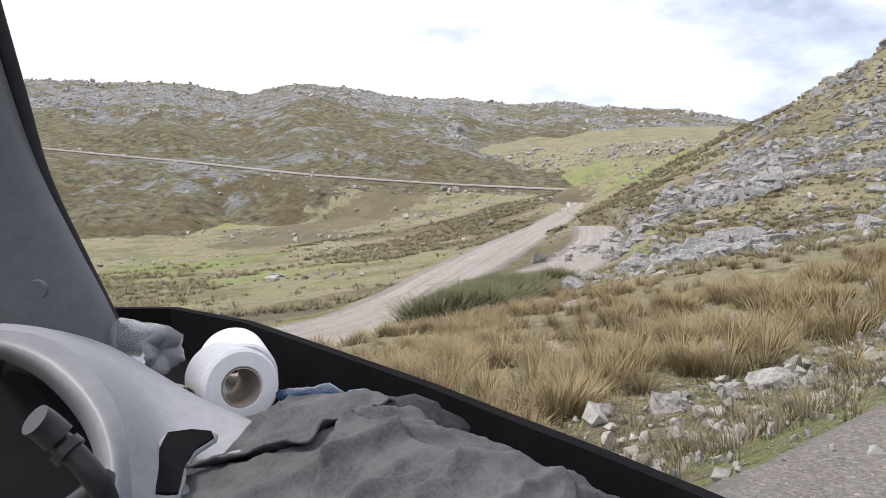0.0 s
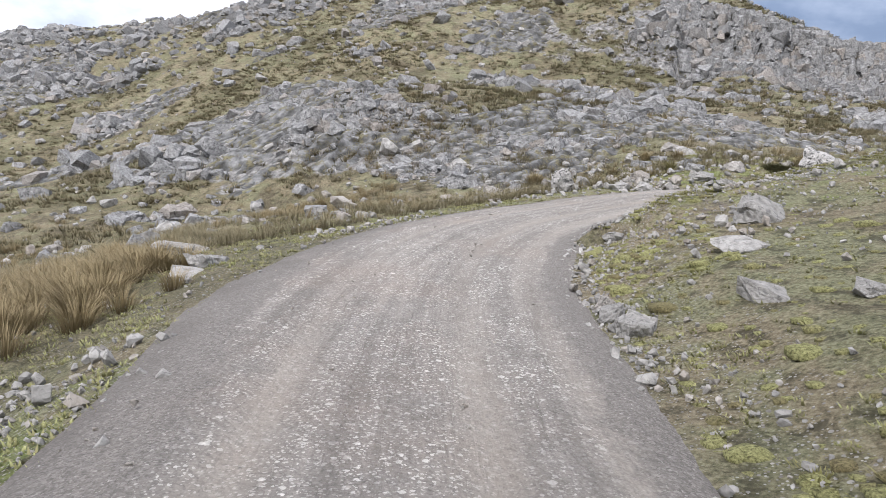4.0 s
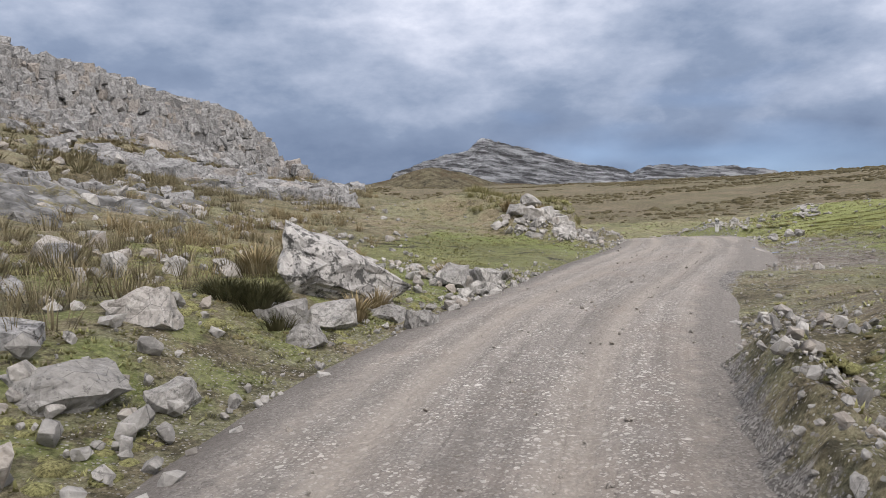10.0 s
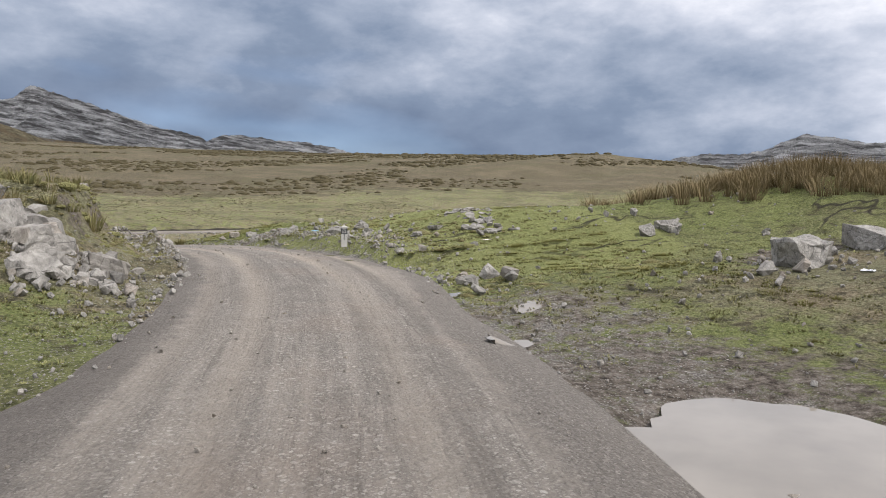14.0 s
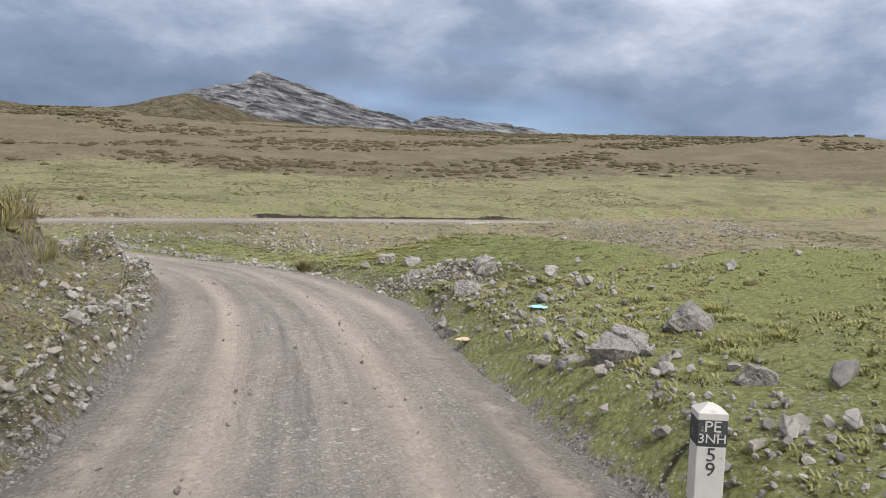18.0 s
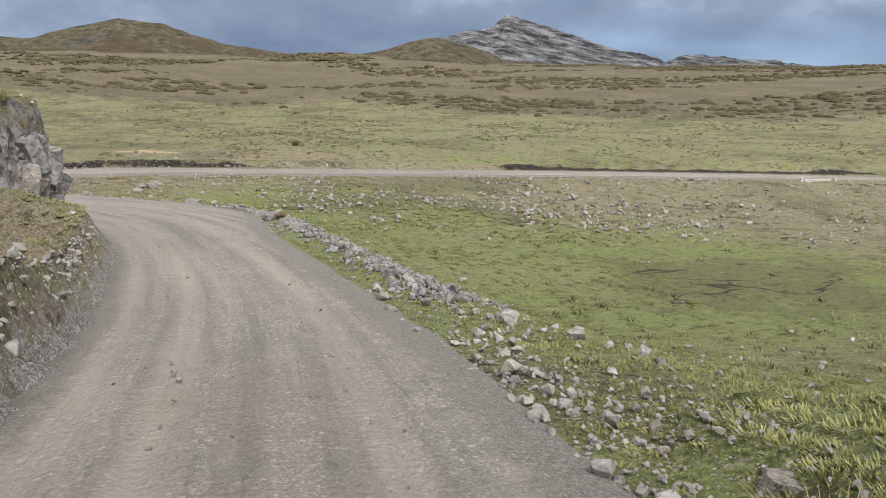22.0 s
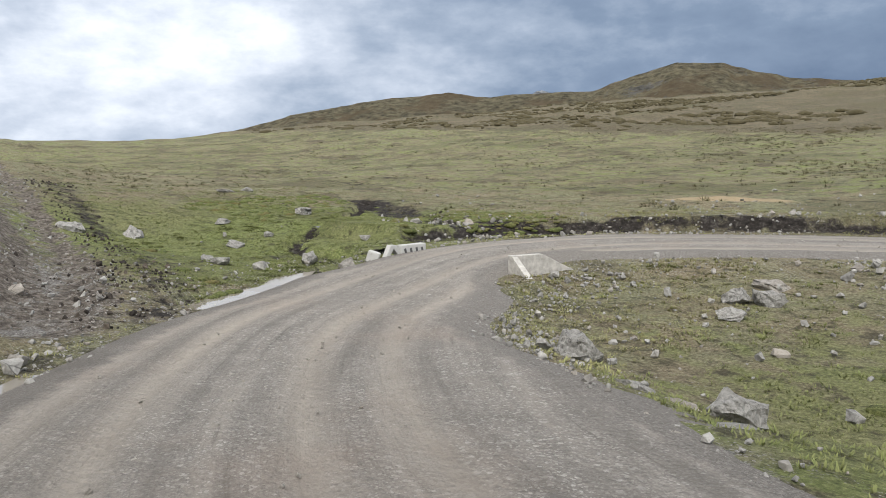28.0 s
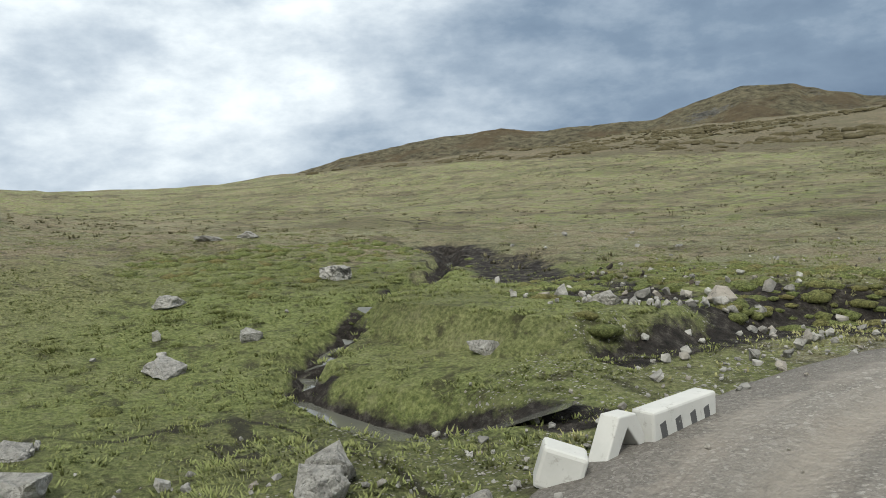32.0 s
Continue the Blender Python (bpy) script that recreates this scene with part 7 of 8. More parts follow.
# culvert under the far stretch
cv = tagged(empty("culvert", 28.4, 89.6, -3.25, 10), "grey concrete culvert headwall with a square opening", "culvert")
for x, w in ((-0.75, 0.7), (0.75, 0.7)):
    box_part("pier", (w, 0.3, 1.15), (x, 0, 0.5), M_CONC, cv, bevel=0.02)
box_part("lintel", (2.2, 0.32, 0.35), (0, 0, 0.95), M_CONC, cv, bevel=0.02)
# no hollow here: a near-black box stands for the shade inside
box_part("opening", (0.86, 0.12, 0.85), (0, 0.12, 0.35), M_MOUTH_SHADE, cv, "black box standing for the shade in the culvert's mouth", bevel=0.0)
for x in (-1.25, 1.5):
    box_part("end_post", (0.22, 0.22, 1.25), (x, 0, 0.6), M_WHITE, cv, "white end post", bevel=0.015)
# sign down in the valley
sg = tagged(empty("road_sign", -116, -100.5, ground_z(-116, -100.5), 40), "blank pale road sign on two posts", "sign")
box_part("panel", (2.2, 0.06, 1.0), (0, 0, 1.9), M_WHITE, sg, bevel=0.01)
for x in (-0.8, 0.8):
    box_part("post", (0.1, 0.1, 1.6), (x, 0.05, 0.78), M_CONC, sg, bevel=0.008)

# litter
def litter(x, y, w, l, seed, c, label):
    rng = np.random.default_rng(seed)
    bm = bmesh.new()
    bmesh.ops.create_grid(bm, x_segments=9, y_segments=9, size=0.5)
    for v in bm.verts:
        k = noise.noise_vector(v.co * 5 + Vector((seed * 3.7, 0, 0)))
        v.co = Vector(((v.co.x + k.x * 0.12) * w, (v.co.y + k.y * 0.12) * l, abs(k.z) * 0.35 * min(w, l) + 0.01))
    bmesh.ops.solidify(bm, geom=bm.faces[:], thickness=0.003)
    ob = part("litter", bm, mat_plain("litter_plastic", c, 0.35, 0.1, 20, bump=0.0))
    ob.location, ob.rotation_euler = (x, y, ground_z(x, y) + 0.01), (0, 0, rng.uniform(0, 6))
    return tagged(ob, label, "litter", group="litter beside the road")


for i, (x, y, w, l) in enumerate(((5.9, 4.9, 0.5, 0.4), (6.4, 5.3, 0.6, 0.45), (6.9, 5.0, 0.4, 0.5), (5.3, 4.6, 0.3, 0.25), (7.5, 5.4, 0.5, 0.3), (4.6, 5.6, 0.25, 0.2))):
    litter(x, y, w, l, 50 + i, (0.78, 0.8, 0.84), "crumpled white plastic sheet lying on the turf")
litter(2.3, 23.9, 0.22, 0.16, 61, (0.3, 0.55, 0.75), "crumpled pale blue plastic bag on the bank")
litter(1.45, 24.3, 0.42, 0.14, 62, (0.5, 0.4, 0.3), "flattened strip of brown cardboard")
litter(2.6, 14.2, 0.3, 0.1, 63, (0.75, 0.73, 0.68), "strip of pale plastic lying on the turf")

# ---- front of the van that the drive starts in ----
VAN_YAW = 123.19
van = tagged(empty("van_front", 19.941, -40.955, -4.57, VAN_YAW), "front of a grey van with its dashboard and pillar", "van")
EYE = 2.125
M_DASH = mat_plain("grey_dashboard_plastic", (0.225, 0.23, 0.245), 0.55, 0.12, 60, bump=0.25, dist=0.003)
M_TRIM = mat_plain("dark_grey_trim", (0.075, 0.08, 0.09), 0.5, 0.15, 50, bump=0.2, dist=0.003)
M_PILLAR = mat_plain("grey_pillar_trim", (0.085, 0.09, 0.1), 0.5, 0.15, 50, bump=0.2, dist=0.003)
M_LEDGE = mat_plain("black_ledge", (0.008, 0.008, 0.009), 0.85, 0.2, 30, bump=0.1)
M_COWL = mat_plain("grey_cowl_plastic", (0.15, 0.155, 0.165), 0.45, 0.12, 60, bump=0.25, dist=0.003)
M_STALK = mat_plain("black_stalk_plastic", (0.022, 0.022, 0.024), 0.3, 0.3, 40, bump=0.2, dist=0.002)
M_LEDGE.node_tree.nodes["Principled BSDF"].inputs["Specular IOR Level"].default_value = 0.03
M_RUBBER = mat_plain("black_rubber", (0.02, 0.02, 0.022), 0.8, 0.2, 30)
M_STEEL = mat_plain("painted_steel", (0.4, 0.41, 0.43), 0.4, 0.1, 20, metal=0.4, bump=0.0)


def slab(name, outline, top, thick, material, label="", bevel=0.012):
    bm = bmesh.new()
    a = [bm.verts.new((x, y, EYE + top - thick)) for x, y in outline]
    b = [bm.verts.new((x, y, EYE + top)) for x, y in outline]
    bm.faces.new(a[::-1])
    bm.faces.new(b)
    for i in range(len(a)):
        j = (i + 1) % len(a)
        bm.faces.new((a[i], a[j], b[j], b[i]))
    bmesh.ops.recalc_face_normals(bm, faces=bm.faces[:])
    bmesh.ops.bevel(bm, geom=bm.edges[:], offset=bevel, segments=2, affect="EDGES", profile=0.5)
    return part(name, bm, material, van, label)


GLASS_LINE = [(-0.9, 1.36), (-0.7, 1.41), (-0.53, 1.41), (-0.36, 1.31), (-0.16, 1.12), (-0.02, 0.985), (0.08, 0.875), (0.17, 0.78), (0.25, 0.69), (0.36, 0.56), (0.5, 0.36)]
slab("dashboard", [(0.38, 0.24), (0.31, 0.36), (0.12, 0.6), (-0.06, 0.8), (-0.2, 0.9), (-0.45, 1.0), (-0.5, 0.84), (-0.36, 0.78), (-0.22, 0.5), (0.1, 0.3)], -0.49, 0.1, M_DASH, "grey plastic dashboard")
slab("ledge", GLASS_LINE[::-1] + [(-0.86, 1.0), (-0.3, 0.8), (0.3, 0.3)], -0.468, 0.03, M_LEDGE, "black ledge under the windscreen")
# a raised lip along the foot of the windscreen
bm = bmesh.new()
prev = None
for x, y in GLASS_LINE:
    cur = [bm.verts.new((x + dx, y + dy, EYE + z)) for dx, dy, z in ((0, 0, -0.53), (0.012, 0.012, -0.53), (0.012, 0.012, -0.375), (0, 0, -0.375))]
    if prev:
        for i in range(4):
            bm.faces.new((prev[i], prev[(i + 1) % 4], cur[(i + 1) % 4], cur[i]))
    prev = cur
bmesh.ops.recalc_face_normals(bm, faces=bm.faces[:])
part("windscreen_lip", bm, M_LEDGE, van)
slab("front_panel", [(0.44, 0.34), (0.22, 0.68), (-0.02, 0.96), (-0.36, 1.28), (-0.55, 1.38), (-0.85, 1.33), (-0.8, 1.2), (-0.5, 1.25), (-0.1, 0.9), (0.36, 0.3)], -0.51, 1.1, M_STEEL, "grey painted front panel")


def tube(name, points, radius, material, label="", squash=(1, 1)):
    cu = bpy.data.curves.new(name, "CURVE")
    cu.dimensions, cu.bevel_depth, cu.bevel_resolution, cu.use_fill_caps = "3D", radius, 4, True
    sp = cu.splines.new("POLY")
    line = spline([(x, y, z if z > 0.5 else EYE + z) for x, y, z in points], 0.02)
    sp.points.add(len(line) - 1)
    for p, q in zip(sp.points, line):
        p.co = (*q, 1)
    tmp = new(name, cu)
    me = bpy.data.meshes.new_from_object(tmp.evaluated_get(bpy.context.evaluated_depsgraph_get()))
    bpy.data.objects.remove(tmp)
    me.polygons.foreach_set("use_smooth", np.ones(len(me.polygons), bool))
    me.materials.append(material)
    ob = new(name, me)
    ob.parent = van
    if label:
        ob["label"] = label
    return ob


def sheet(name, rows, material, label="", per=5):
    """A smooth sheet laid over rows of points."""
    across = [curve_through(r, per) for r in rows]
    grid = np.array([curve_through([a[i] for a in across], per) for i in range(len(across[0]))])
    bm = bmesh.new()
    vs = [[bm.verts.new((p[0], p[1], p[2] + EYE)) for p in col] for col in grid]
    for i in range(len(vs) - 1):
        for j in range(len(vs[0]) - 1):
            bm.faces.new((vs[i][j], vs[i + 1][j], vs[i + 1][j + 1], vs[i][j + 1]))
    bmesh.ops.recalc_face_normals(bm, faces=bm.faces[:])
    return part(name, bm, material, van, label, smooth_faces=True)


def curve_through(points, per):
    p = np.array(points, float)
    p = np.vstack([2 * p[0] - p[1], p, 2 * p[-1] - p[-2]])
    out = []
    for a, b, c, d in zip(p[:-3], p[1:-2], p[2:-1], p[3:]):
        t = np.linspace(0, 1, per, endpoint=False)[:, None]
        out.append(0.5 * (2 * b + (c - a) * t + (2 * a - 5 * b + 4 * c - d) * t**2 + (3 * b - a - 3 * c + d) * t**3))
    return np.vstack([*out, p[-2:-1]])


# the dashboard's top runs from the instrument cowl down to the ledge under the windscreen
COWL = [(-0.496, 0.772, -0.226), (-0.436, 0.771, -0.233), (-0.384, 0.748, -0.247), (-0.331, 0.703, -0.27), (-0.296, 0.657, -0.297), (-0.273, 0.609, -0.339)]
COWL_IN = [(-0.484, 0.75, -0.237), (-0.448, 0.749, -0.241), (-0.394, 0.726, -0.255), (-0.34, 0.682, -0.274), (-0.303, 0.637, -0.299), (-0.28, 0.59, -0.328)]
sheet("dashboard_top", [COWL, [(-0.558, 0.937, -0.269), (-0.502, 0.954, -0.286), (-0.41, 0.899, -0.31), (-0.333, 0.823, -0.334), (-0.277, 0.738, -0.353), (-0.246, 0.664, -0.369)],
                        [(-0.55, 1.06, -0.32), (-0.462, 1.017, -0.33), (-0.383, 0.954, -0.34), (-0.314, 0.901, -0.352), (-0.233, 0.848, -0.363), (-0.153, 0.747, -0.363)],
                        [(-0.55, 1.052, -0.361), (-0.454, 1.01, -0.37), (-0.376, 0.947, -0.378), (-0.307, 0.895, -0.387), (-0.226, 0.842, -0.396), (-0.147, 0.741, -0.393)]], M_DASH, "light grey grained dashboard top")
sheet("instrument_cowl", [COWL, COWL_IN,
                          [(-0.496, 0.767, -0.252), (-0.465, 0.766, -0.256), (-0.415, 0.744, -0.27), (-0.36, 0.7, -0.288), (-0.323, 0.655, -0.31), (-0.299, 0.609, -0.339)],
                          [(-0.546, 0.843, -0.281), (-0.514, 0.842, -0.287), (-0.461, 0.819, -0.302), (-0.404, 0.774, -0.324), (-0.364, 0.729, -0.348), (-0.34, 0.683, -0.38)]], M_COWL, "grey rim round the instruments")
bm = bmesh.new()
vs = [bm.verts.new((x, y, EYE + z)) for x, y, z in [(-0.592, 0.865, -0.275), (-0.518, 0.864, -0.278), (-0.453, 0.84, -0.298), (-0.395, 0.793, -0.331), (-0.352, 0.748, -0.357), (-0.326, 0.7, -0.396), (-0.527, 0.737, -0.416)]]
bm.faces.new(vs)
bmesh.ops.solidify(bm, geom=bm.faces[:], thickness=0.02)
part("instrument_panel", bm, M_LEDGE, van, "black instrument panel")
tube("stalk", [(-0.317, 0.581, -0.268), (-0.303, 0.579, -0.28), (-0.289, 0.576, -0.297), (-0.284, 0.582, -0.319), (-0.288, 0.603, -0.373)], 0.0105, M_STALK, "black steering-column stalk")
tube("stalk_knob", [(-0.327, 0.566, -0.242), (-0.322, 0.57, -0.249), (-0.312, 0.572, -0.261)], 0.0135, M_STALK, "rounded black end of the stalk")
tube("stalk_collar", [(-0.311, 0.576, -0.27), (-0.305, 0.575, -0.275)], 0.0145, M_STALK, "ribbed black ring of the stalk")
tube("column_cover", [(-0.33, 0.608, -0.346), (-0.305, 0.606, -0.327), (-0.291, 0.603, -0.314)], 0.012, M_STALK, "black steering-column cover")
tube("pillar", [(-0.74, 1.05, EYE + 0.3), (-0.7, 1.06, EYE + 0.06), (-0.665, 1.07, EYE - 0.1), (-0.62, 1.075, EYE - 0.22), (-0.57, 1.07, EYE - 0.33), (-0.54, 1.06, EYE - 0.42)], 0.085, M_PILLAR, "grey windscreen pillar")
tube("pillar_seal", [(-0.655, 1.09, EYE + 0.3), (-0.612, 1.1, EYE + 0.04), (-0.59, 1.105, EYE - 0.09), (-0.553, 1.11, EYE - 0.2), (-0.5, 1.1, EYE - 0.32), (-0.47, 1.09, EYE - 0.4)], 0.012, M_RUBBER, "black rubber seal")
TRAY = [(-0.27, 0.647, -0.354), (-0.288, 0.71, -0.339), (-0.288, 0.737, -0.334), (-0.264, 0.742, -0.332), (-0.244, 0.742, -0.334), (-0.24, 0.736, -0.338), (-0.255, 0.72, -0.344), (-0.259, 0.698, -0.351), (-0.252, 0.656, -0.359)]
tray = tube("cup_tray", TRAY + TRAY[:1], 0.0035, M_DASH, "moulded rim of the cup tray")
bm = bmesh.new()
bm.faces.new([bm.verts.new((x, y, z + EYE)) for x, y, z in TRAY])
bmesh.ops.triangulate(bm, faces=bm.faces[:])
bmesh.ops.solidify(bm, geom=bm.faces[:], thickness=0.006)
part("recess", bm, M_LEDGE, tray, "black recess of the tray")
bm = bmesh.new()
bmesh.ops.create_cone(bm, cap_ends=True, segments=32, radius1=0.013, radius2=0.012, depth=0.006)
bmesh.ops.transform(bm, matrix=Matrix.Translation((-0.535, 0.965, EYE - 0.23)) @ Matrix.Rotation(radians(90), 4, "X"), verts=bm.verts[:])
part("trim_plug", bm, M_PILLAR, van, "round plug in the pillar trim")
for x, y in ((-0.62, 1.1), (0.22, 0.42)):
    bm = bmesh.new()
    bmesh.ops.create_cone(bm, cap_ends=True, segments=36, radius1=0.34, radius2=0.34, depth=0.2)
    bmesh.ops.transform(bm, matrix=Matrix.Translation((x, y, 0.34)) @ Matrix.Rotation(radians(50), 4, "Z") @ Matrix.Rotation(radians(90), 4, "X"), verts=bm.verts[:])
    bmesh.ops.bevel(bm, geom=[e for e in bm.edges if len(e.link_faces) == 2 and e.calc_face_angle() > 1], offset=0.04, segments=3, affect="EDGES", profile=0.5)
    wheel = part("wheel", bm, M_RUBBER, van, "black front tyre")
    bm = bmesh.new()
    bmesh.ops.create_cone(bm, cap_ends=True, segments=28, radius1=0.19, radius2=0.19, depth=0.22)
    bmesh.ops.transform(bm, matrix=Matrix.Translation((x, y, 0.34)) @ Matrix.Rotation(radians(50), 4, "Z") @ Matrix.Rotation(radians(90), 4, "X"), verts=bm.verts[:])
    part("rim", bm, M_STEEL, wheel, "grey steel rim")


def on_dash(x, y, z):
    """A point given beside the eye, as a place in the world."""
    a = radians(VAN_YAW)
    return (19.941 + x * math.cos(a) - y * math.sin(a), -40.955 + x * math.sin(a) + y * math.cos(a), -4.57 + EYE + z)


def paper_roll(x, y, z, r, depth, turn, label, tilt=0.0):
    bm = bmesh.new()
    prof = [(r - 0.004, -depth / 2), (r, -depth / 2 + 0.004), (r, depth / 2 - 0.004), (r - 0.004, depth / 2), (0.029, depth / 2), (0.027, depth / 2 - 0.003), (0.027, -depth / 2 + 0.003), (0.029, -depth / 2)]
    n = 48
    rings = [[bm.verts.new((p * math.cos(2 * math.pi * k / n), h, p * math.sin(2 * math.pi * k / n))) for p, h in prof] for k in range(n)]
    for k in range(n):
        for i in range(len(prof)):
            j = (i + 1) % len(prof)
            bm.faces.new((rings[k][i], rings[k][j], rings[(k + 1) % n][j], rings[(k + 1) % n][i]))
    bmesh.ops.recalc_face_normals(bm, faces=bm.faces[:])
    ob = tagged(empty("paper_roll", *on_dash(x, y, z), VAN_YAW + turn), label, "paper roll", group="paper rolls on the dashboard")
    ob.rotation_euler[0] = radians(tilt)
    part("paper", bm, mat_plain("white_tissue", (0.66, 0.66, 0.67), 0.95, 0.06, 60, bump=0.3, dist=0.002), ob, smooth_faces=False)
    bm = bmesh.new()
    bmesh.ops.create_cone(bm, cap_ends=False, segments=40, radius1=0.0265, radius2=0.0265, depth=depth * 0.98)
    bmesh.ops.transform(bm, matrix=Matrix.Rotation(radians(90), 4, "X"), verts=bm.verts[:])
    bmesh.ops.solidify(bm, geom=bm.faces[:], thickness=0.0015)
    part("core", bm, mat_plain("brown_card", (0.34, 0.29, 0.24), 0.9, 0.15, 40), ob, "brown cardboard core")
    if tilt:
        bm = bmesh.new()
        bmesh.ops.create_cone(bm, cap_ends=False, segments=28, radius1=0.019, radius2=0.02, depth=0.035)
        bmesh.ops.transform(bm, matrix=Matrix.Translation((-r - 0.017, 0.012, -0.012)) @ Matrix.Rotation(radians(90), 4, "X"), verts=bm.verts[:])
        bmesh.ops.solidify(bm, geom=bm.faces[:], thickness=0.001)
        part("loose_end", bm, ob.children[0].data.materials[0], ob, "curled loose end of the paper")
    return ob


paper_roll(-0.296, 0.996, -0.371, 0.052, 0.1, 33, "white toilet roll lying on the dashboard", -9)
paper_roll(-0.33, 1.15, -0.405, 0.055, 0.1, 24, "white toilet roll lying behind another one", 0)


def bottle(x, y, z, r, length, turn, c, cap, label):
    bm = bmesh.new()
    prof = [(0.0, 0.014), (r * 0.3, 0.011), (r * 0.62, 0.002), (r * 0.9, 0.003), (r, 0.014), (r * 0.97, length * 0.18), (r, length * 0.24), (r * 0.95, length * 0.3), (r * 0.99, length * 0.38), (r * 0.92, length * 0.46), (r, length * 0.54), (r, length * 0.68), (r * 0.5, length * 0.88), (0.014, length * 0.92), (0.014, length)]
    n = 50
    rings = []
    for k in range(n):
        a, ring = 2 * math.pi * k / n, []
        for i, (p, h) in enumerate(prof):
            w = p * (1 + 0.02 * math.sin(5 * a + h * 60) + 0.014 * math.sin(9 * a - h * 130)) if i > 3 else p
            ring.append(bm.verts.new((w * math.cos(a), h + (0.008 * p / r * math.cos(5 * a) ** 3 if i < 4 else 0), w * math.sin(a))))
        rings.append(ring)
    for k in range(n):
        for i in range(len(prof) - 1):
            bm.faces.new((rings[k][i], rings[k][i + 1], rings[(k + 1) % n][i + 1], rings[(k + 1) % n][i]))
    bmesh.ops.remove_doubles(bm, verts=bm.verts[:], dist=1e-5)
    bmesh.ops.recalc_face_normals(bm, faces=bm.faces[:])
    ob = tagged(empty("plastic_bottle", *on_dash(x, y, z), VAN_YAW + turn), label, "bottle", group="bottles on the dashboard")
    part("body", bm, c, ob, smooth_faces=True)
    bm = bmesh.new()
    bmesh.ops.create_cone(bm, cap_ends=True, segments=24, radius1=0.017, radius2=0.017, depth=0.022)
    bmesh.ops.transform(bm, matrix=Matrix.Translation((0, length + 0.004, 0)) @ Matrix.Rotation(radians(90), 4, "X"), verts=bm.verts[:])
    part("cap", bm, cap, ob, "screw cap")
    return ob


def mat_clear(name, c):
    g = Mat(name, 0.08)
    g.b.inputs["Transmission Weight"].default_value = 0.75
    g.b.inputs["IOR"].default_value = 1.45
    g.colour(g.ramp(g.noise(30, 3), (0.3, c), (0.7, tuple(min(1, v * 1.1) for v in c))))
    g.bump(g.noise(40, 2), 0.35, 0.004)
    return g.m


M_BLUE = mat_plain("blue_plastic", (0.05, 0.16, 0.32), 0.35, 0.1, 20)
bottle(-0.396, 1.036, -0.34, 0.036, 0.15, 60, mat_clear("clear_plastic", (0.5, 0.52, 0.54)), M_BLUE, "crumpled clear plastic water bottle lying down")
bottle(-0.215, 0.935, -0.39, 0.03, 0.1, -70, mat_clear("blue_clear_plastic", (0.03, 0.1, 0.22)), M_BLUE, "blue plastic bottle lying beside the rolls")


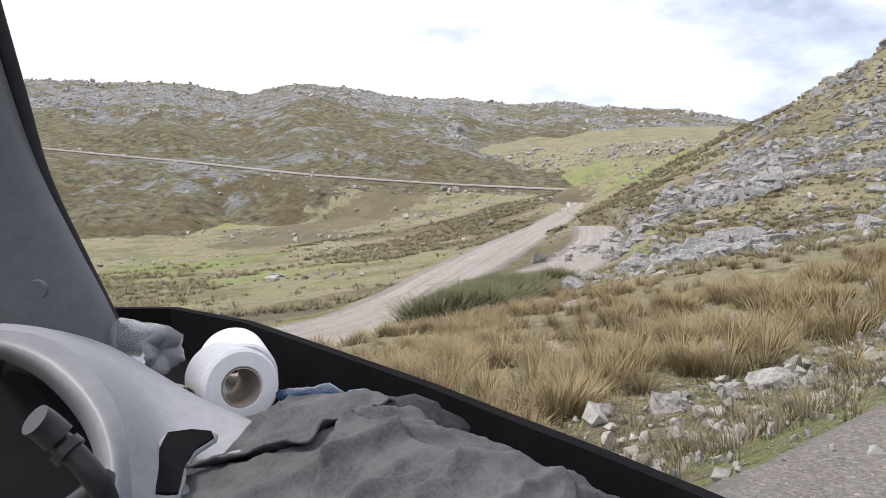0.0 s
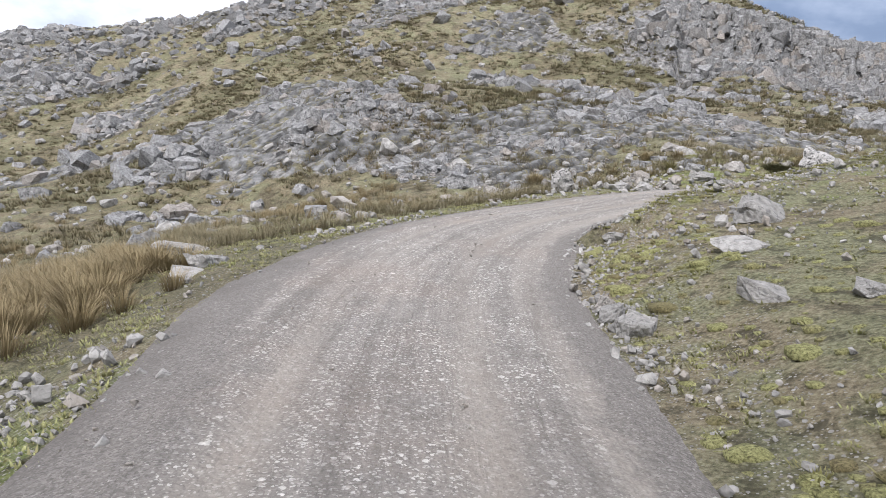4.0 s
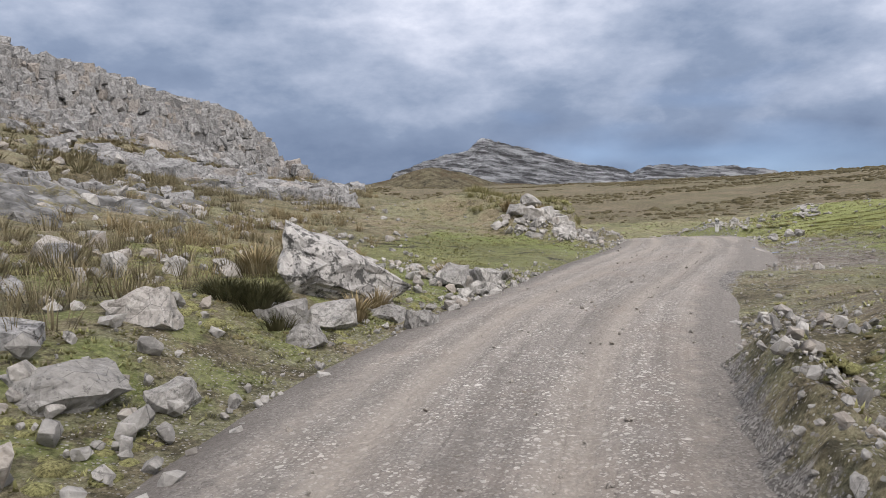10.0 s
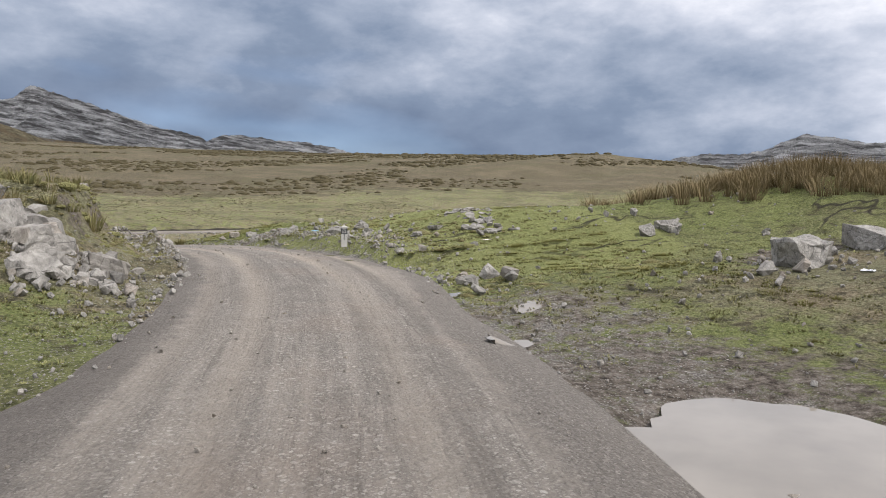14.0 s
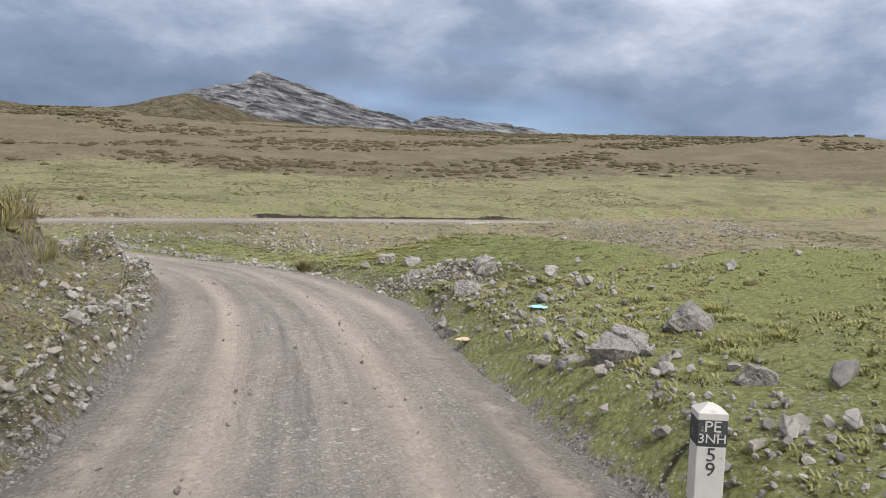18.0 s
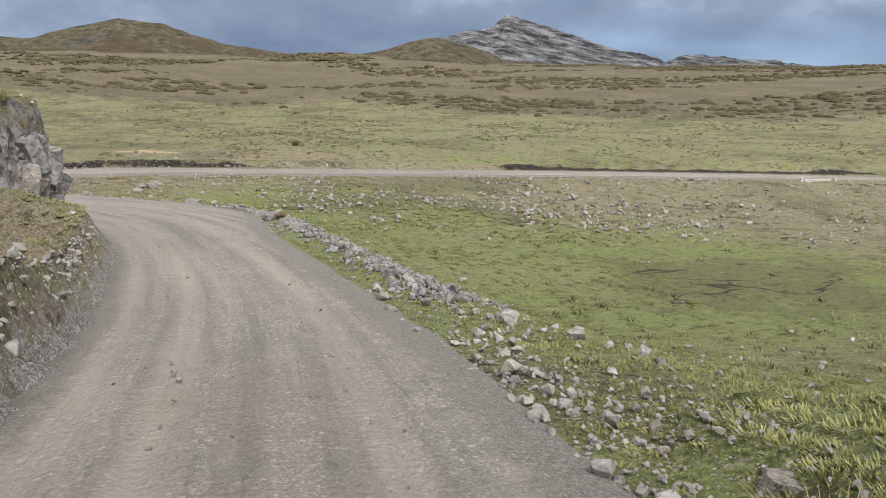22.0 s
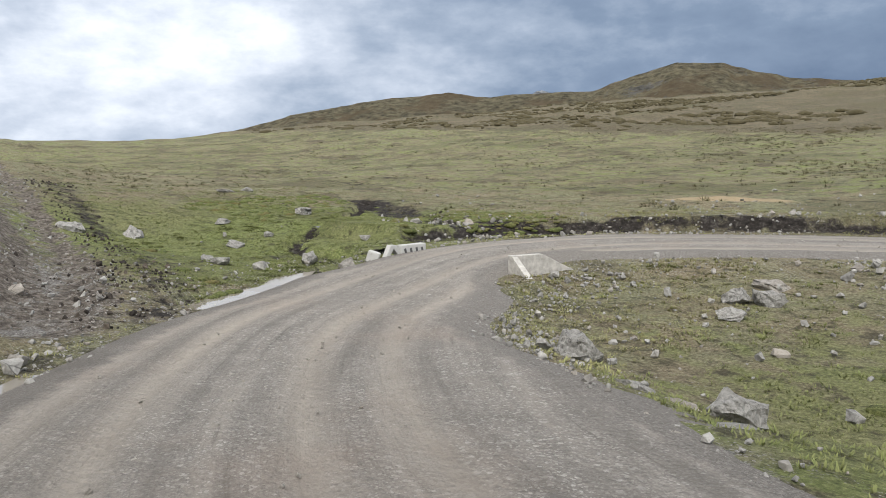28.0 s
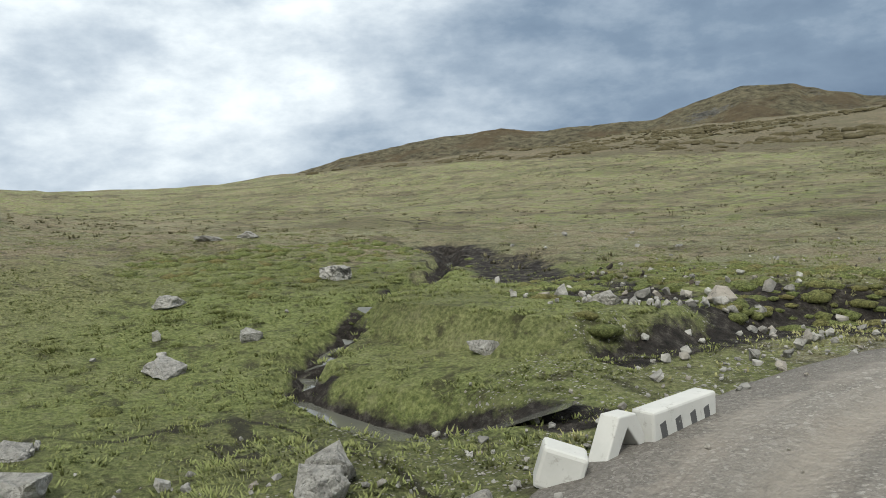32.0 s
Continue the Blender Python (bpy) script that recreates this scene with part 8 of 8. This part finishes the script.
def jacket():
    n = 140

    def cloth(u, v):
        x, y = -0.37 + 0.56 * u + 0.1 * (v - 0.5), 0.4 + 0.49 * v - 0.36 * max(0, u - 0.42) * v + 0.12 * v * math.sin(3.14 * min(1, u * 1.6))
        w = noise.noise_vector(Vector((x * 5, y * 5, 1.3)))
        pleat = 0.0
        for turn, size, deep, seed in ((0.5, 13, 0.013, 0.0), (1.0, 19, 0.009, 4.0), (-0.3, 30, 0.005, 8.0)):
            a, b = x * math.cos(turn) + y * math.sin(turn), y * math.cos(turn) - x * math.sin(turn)
            k = noise.noise(Vector((a * size * 0.16 + w.x * 0.8, b * size * 0.85 + w.y * 0.8 + seed, seed)))
            pleat += deep * (1 - min(1, abs(k) * 2.2)) ** 1.6 + 0.5 * deep * k
        crumple = 0.003 * abs(noise.noise(Vector((x * 46, y * 46, 2.0)))) + 0.0016 * noise.noise(Vector((x * 110, y * 80, 5.0)))
        rim = min(1, 6 * min(u, 1 - u, v, 1 - v))
        hill = math.exp(-((u - 0.66) / 0.42) ** 2 - ((v - 0.55) / 0.42) ** 2)
        return x, y, -0.455 + rim**0.5 * (0.055 + 0.08 * hill + pleat) - crumple

    def patch(u0, u1, v0, v1, lift, slant):
        bm = bmesh.new()
        m = int(n * max(u1 - u0, v1 - v0)) + 2
        grid = []
        for i in range(m):
            row = []
            for j in range(m):
                u, v = u0 + (u1 - u0) * i / (m - 1), v0 + (v1 - v0) * j / (m - 1)
                x, y, z = cloth(u + slant * (v - v0), v)
                edge = min(1, 9 * min(i, m - 1 - i, j, m - 1 - j) / (m - 1))
                row.append(bm.verts.new(on_dash(x, y, z + lift * (0.55 + 0.45 * (1 - edge)))))
            grid.append(row)
        for i in range(m - 1):
            for j in range(m - 1):
                bm.faces.new((grid[i][j], grid[i + 1][j], grid[i + 1][j + 1], grid[i][j + 1]))
        bmesh.ops.recalc_face_normals(bm, faces=bm.faces[:])
        bmesh.ops.solidify(bm, geom=bm.faces[:], thickness=0.003)
        return bm

    g = Mat("grey_cotton", 0.95)
    weave = g.noise(260, 3)
    g.colour(g.mix(g.ramp(g.noise(9, 7, 0.7), (0.38, 0.0), (0.66, 0.9)), g.ramp(weave, (0.3, (0.04, 0.04, 0.042)), (0.7, (0.07, 0.07, 0.072))), (0.11, 0.11, 0.112)))
    g.b.inputs["Specular IOR Level"].default_value = 0.15
    g.bump(g.math("ADD", weave, g.noise(38, 6, 0.7)), 0.5, 0.003)
    ob = tagged(part("jacket", patch(0, 1, 0, 1, 0, 0), g.m, smooth_faces=True), "crumpled dark grey cotton jacket lying on the dashboard", "jacket")
    part("collar", patch(0.2, 0.42, 0.5, 0.97, 0.012, 0.2), g.m, ob, "folded collar with a stitched edge", smooth_faces=True)
    part("front_flap", patch(0.5, 0.9, 0.1, 0.62, 0.01, -0.1), g.m, ob, "front flap lying over the back", smooth_faces=True)
    return ob


jacket()
bm = bmesh.new()
bmesh.ops.create_icosphere(bm, subdivisions=3, radius=1.0)
for v in bm.verts:
    v.co = Vector(v.co) * (1 + 0.25 * noise.noise(v.co * 2.2))
    v.co = Vector(on_dash(-0.075 + v.co.x * 0.1, 0.87 + v.co.y * 0.07, -0.405 + max(v.co.z, -0.6) * 0.06))
tagged(part("cloth_bag", bm, mat_plain("dark_mesh_cloth", (0.03, 0.03, 0.032), 0.9, 0.5, 150, bump=0.6, dist=0.004), smooth_faces=True), "small dark grey mesh bag behind the jacket", "bag")
bm = bmesh.new()
bmesh.ops.create_icosphere(bm, subdivisions=4, radius=1.0)
for v in bm.verts:
    v.co = Vector(v.co) * (1 + 0.3 * noise.noise(v.co * 1.8) + 0.12 * abs(noise.noise(v.co * 5)))
    v.co = Vector(on_dash(0.125 + v.co.x * 0.05, 0.6 + v.co.y * 0.075, -0.405 + max(v.co.z, -0.9) * 0.06))
tagged(part("cloth_bag", bm, mat_plain("navy_cloth", (0.012, 0.015, 0.026), 0.9, 0.3, 60), smooth_faces=True), "folded navy blue cloth pouch beside the jacket", "bag")
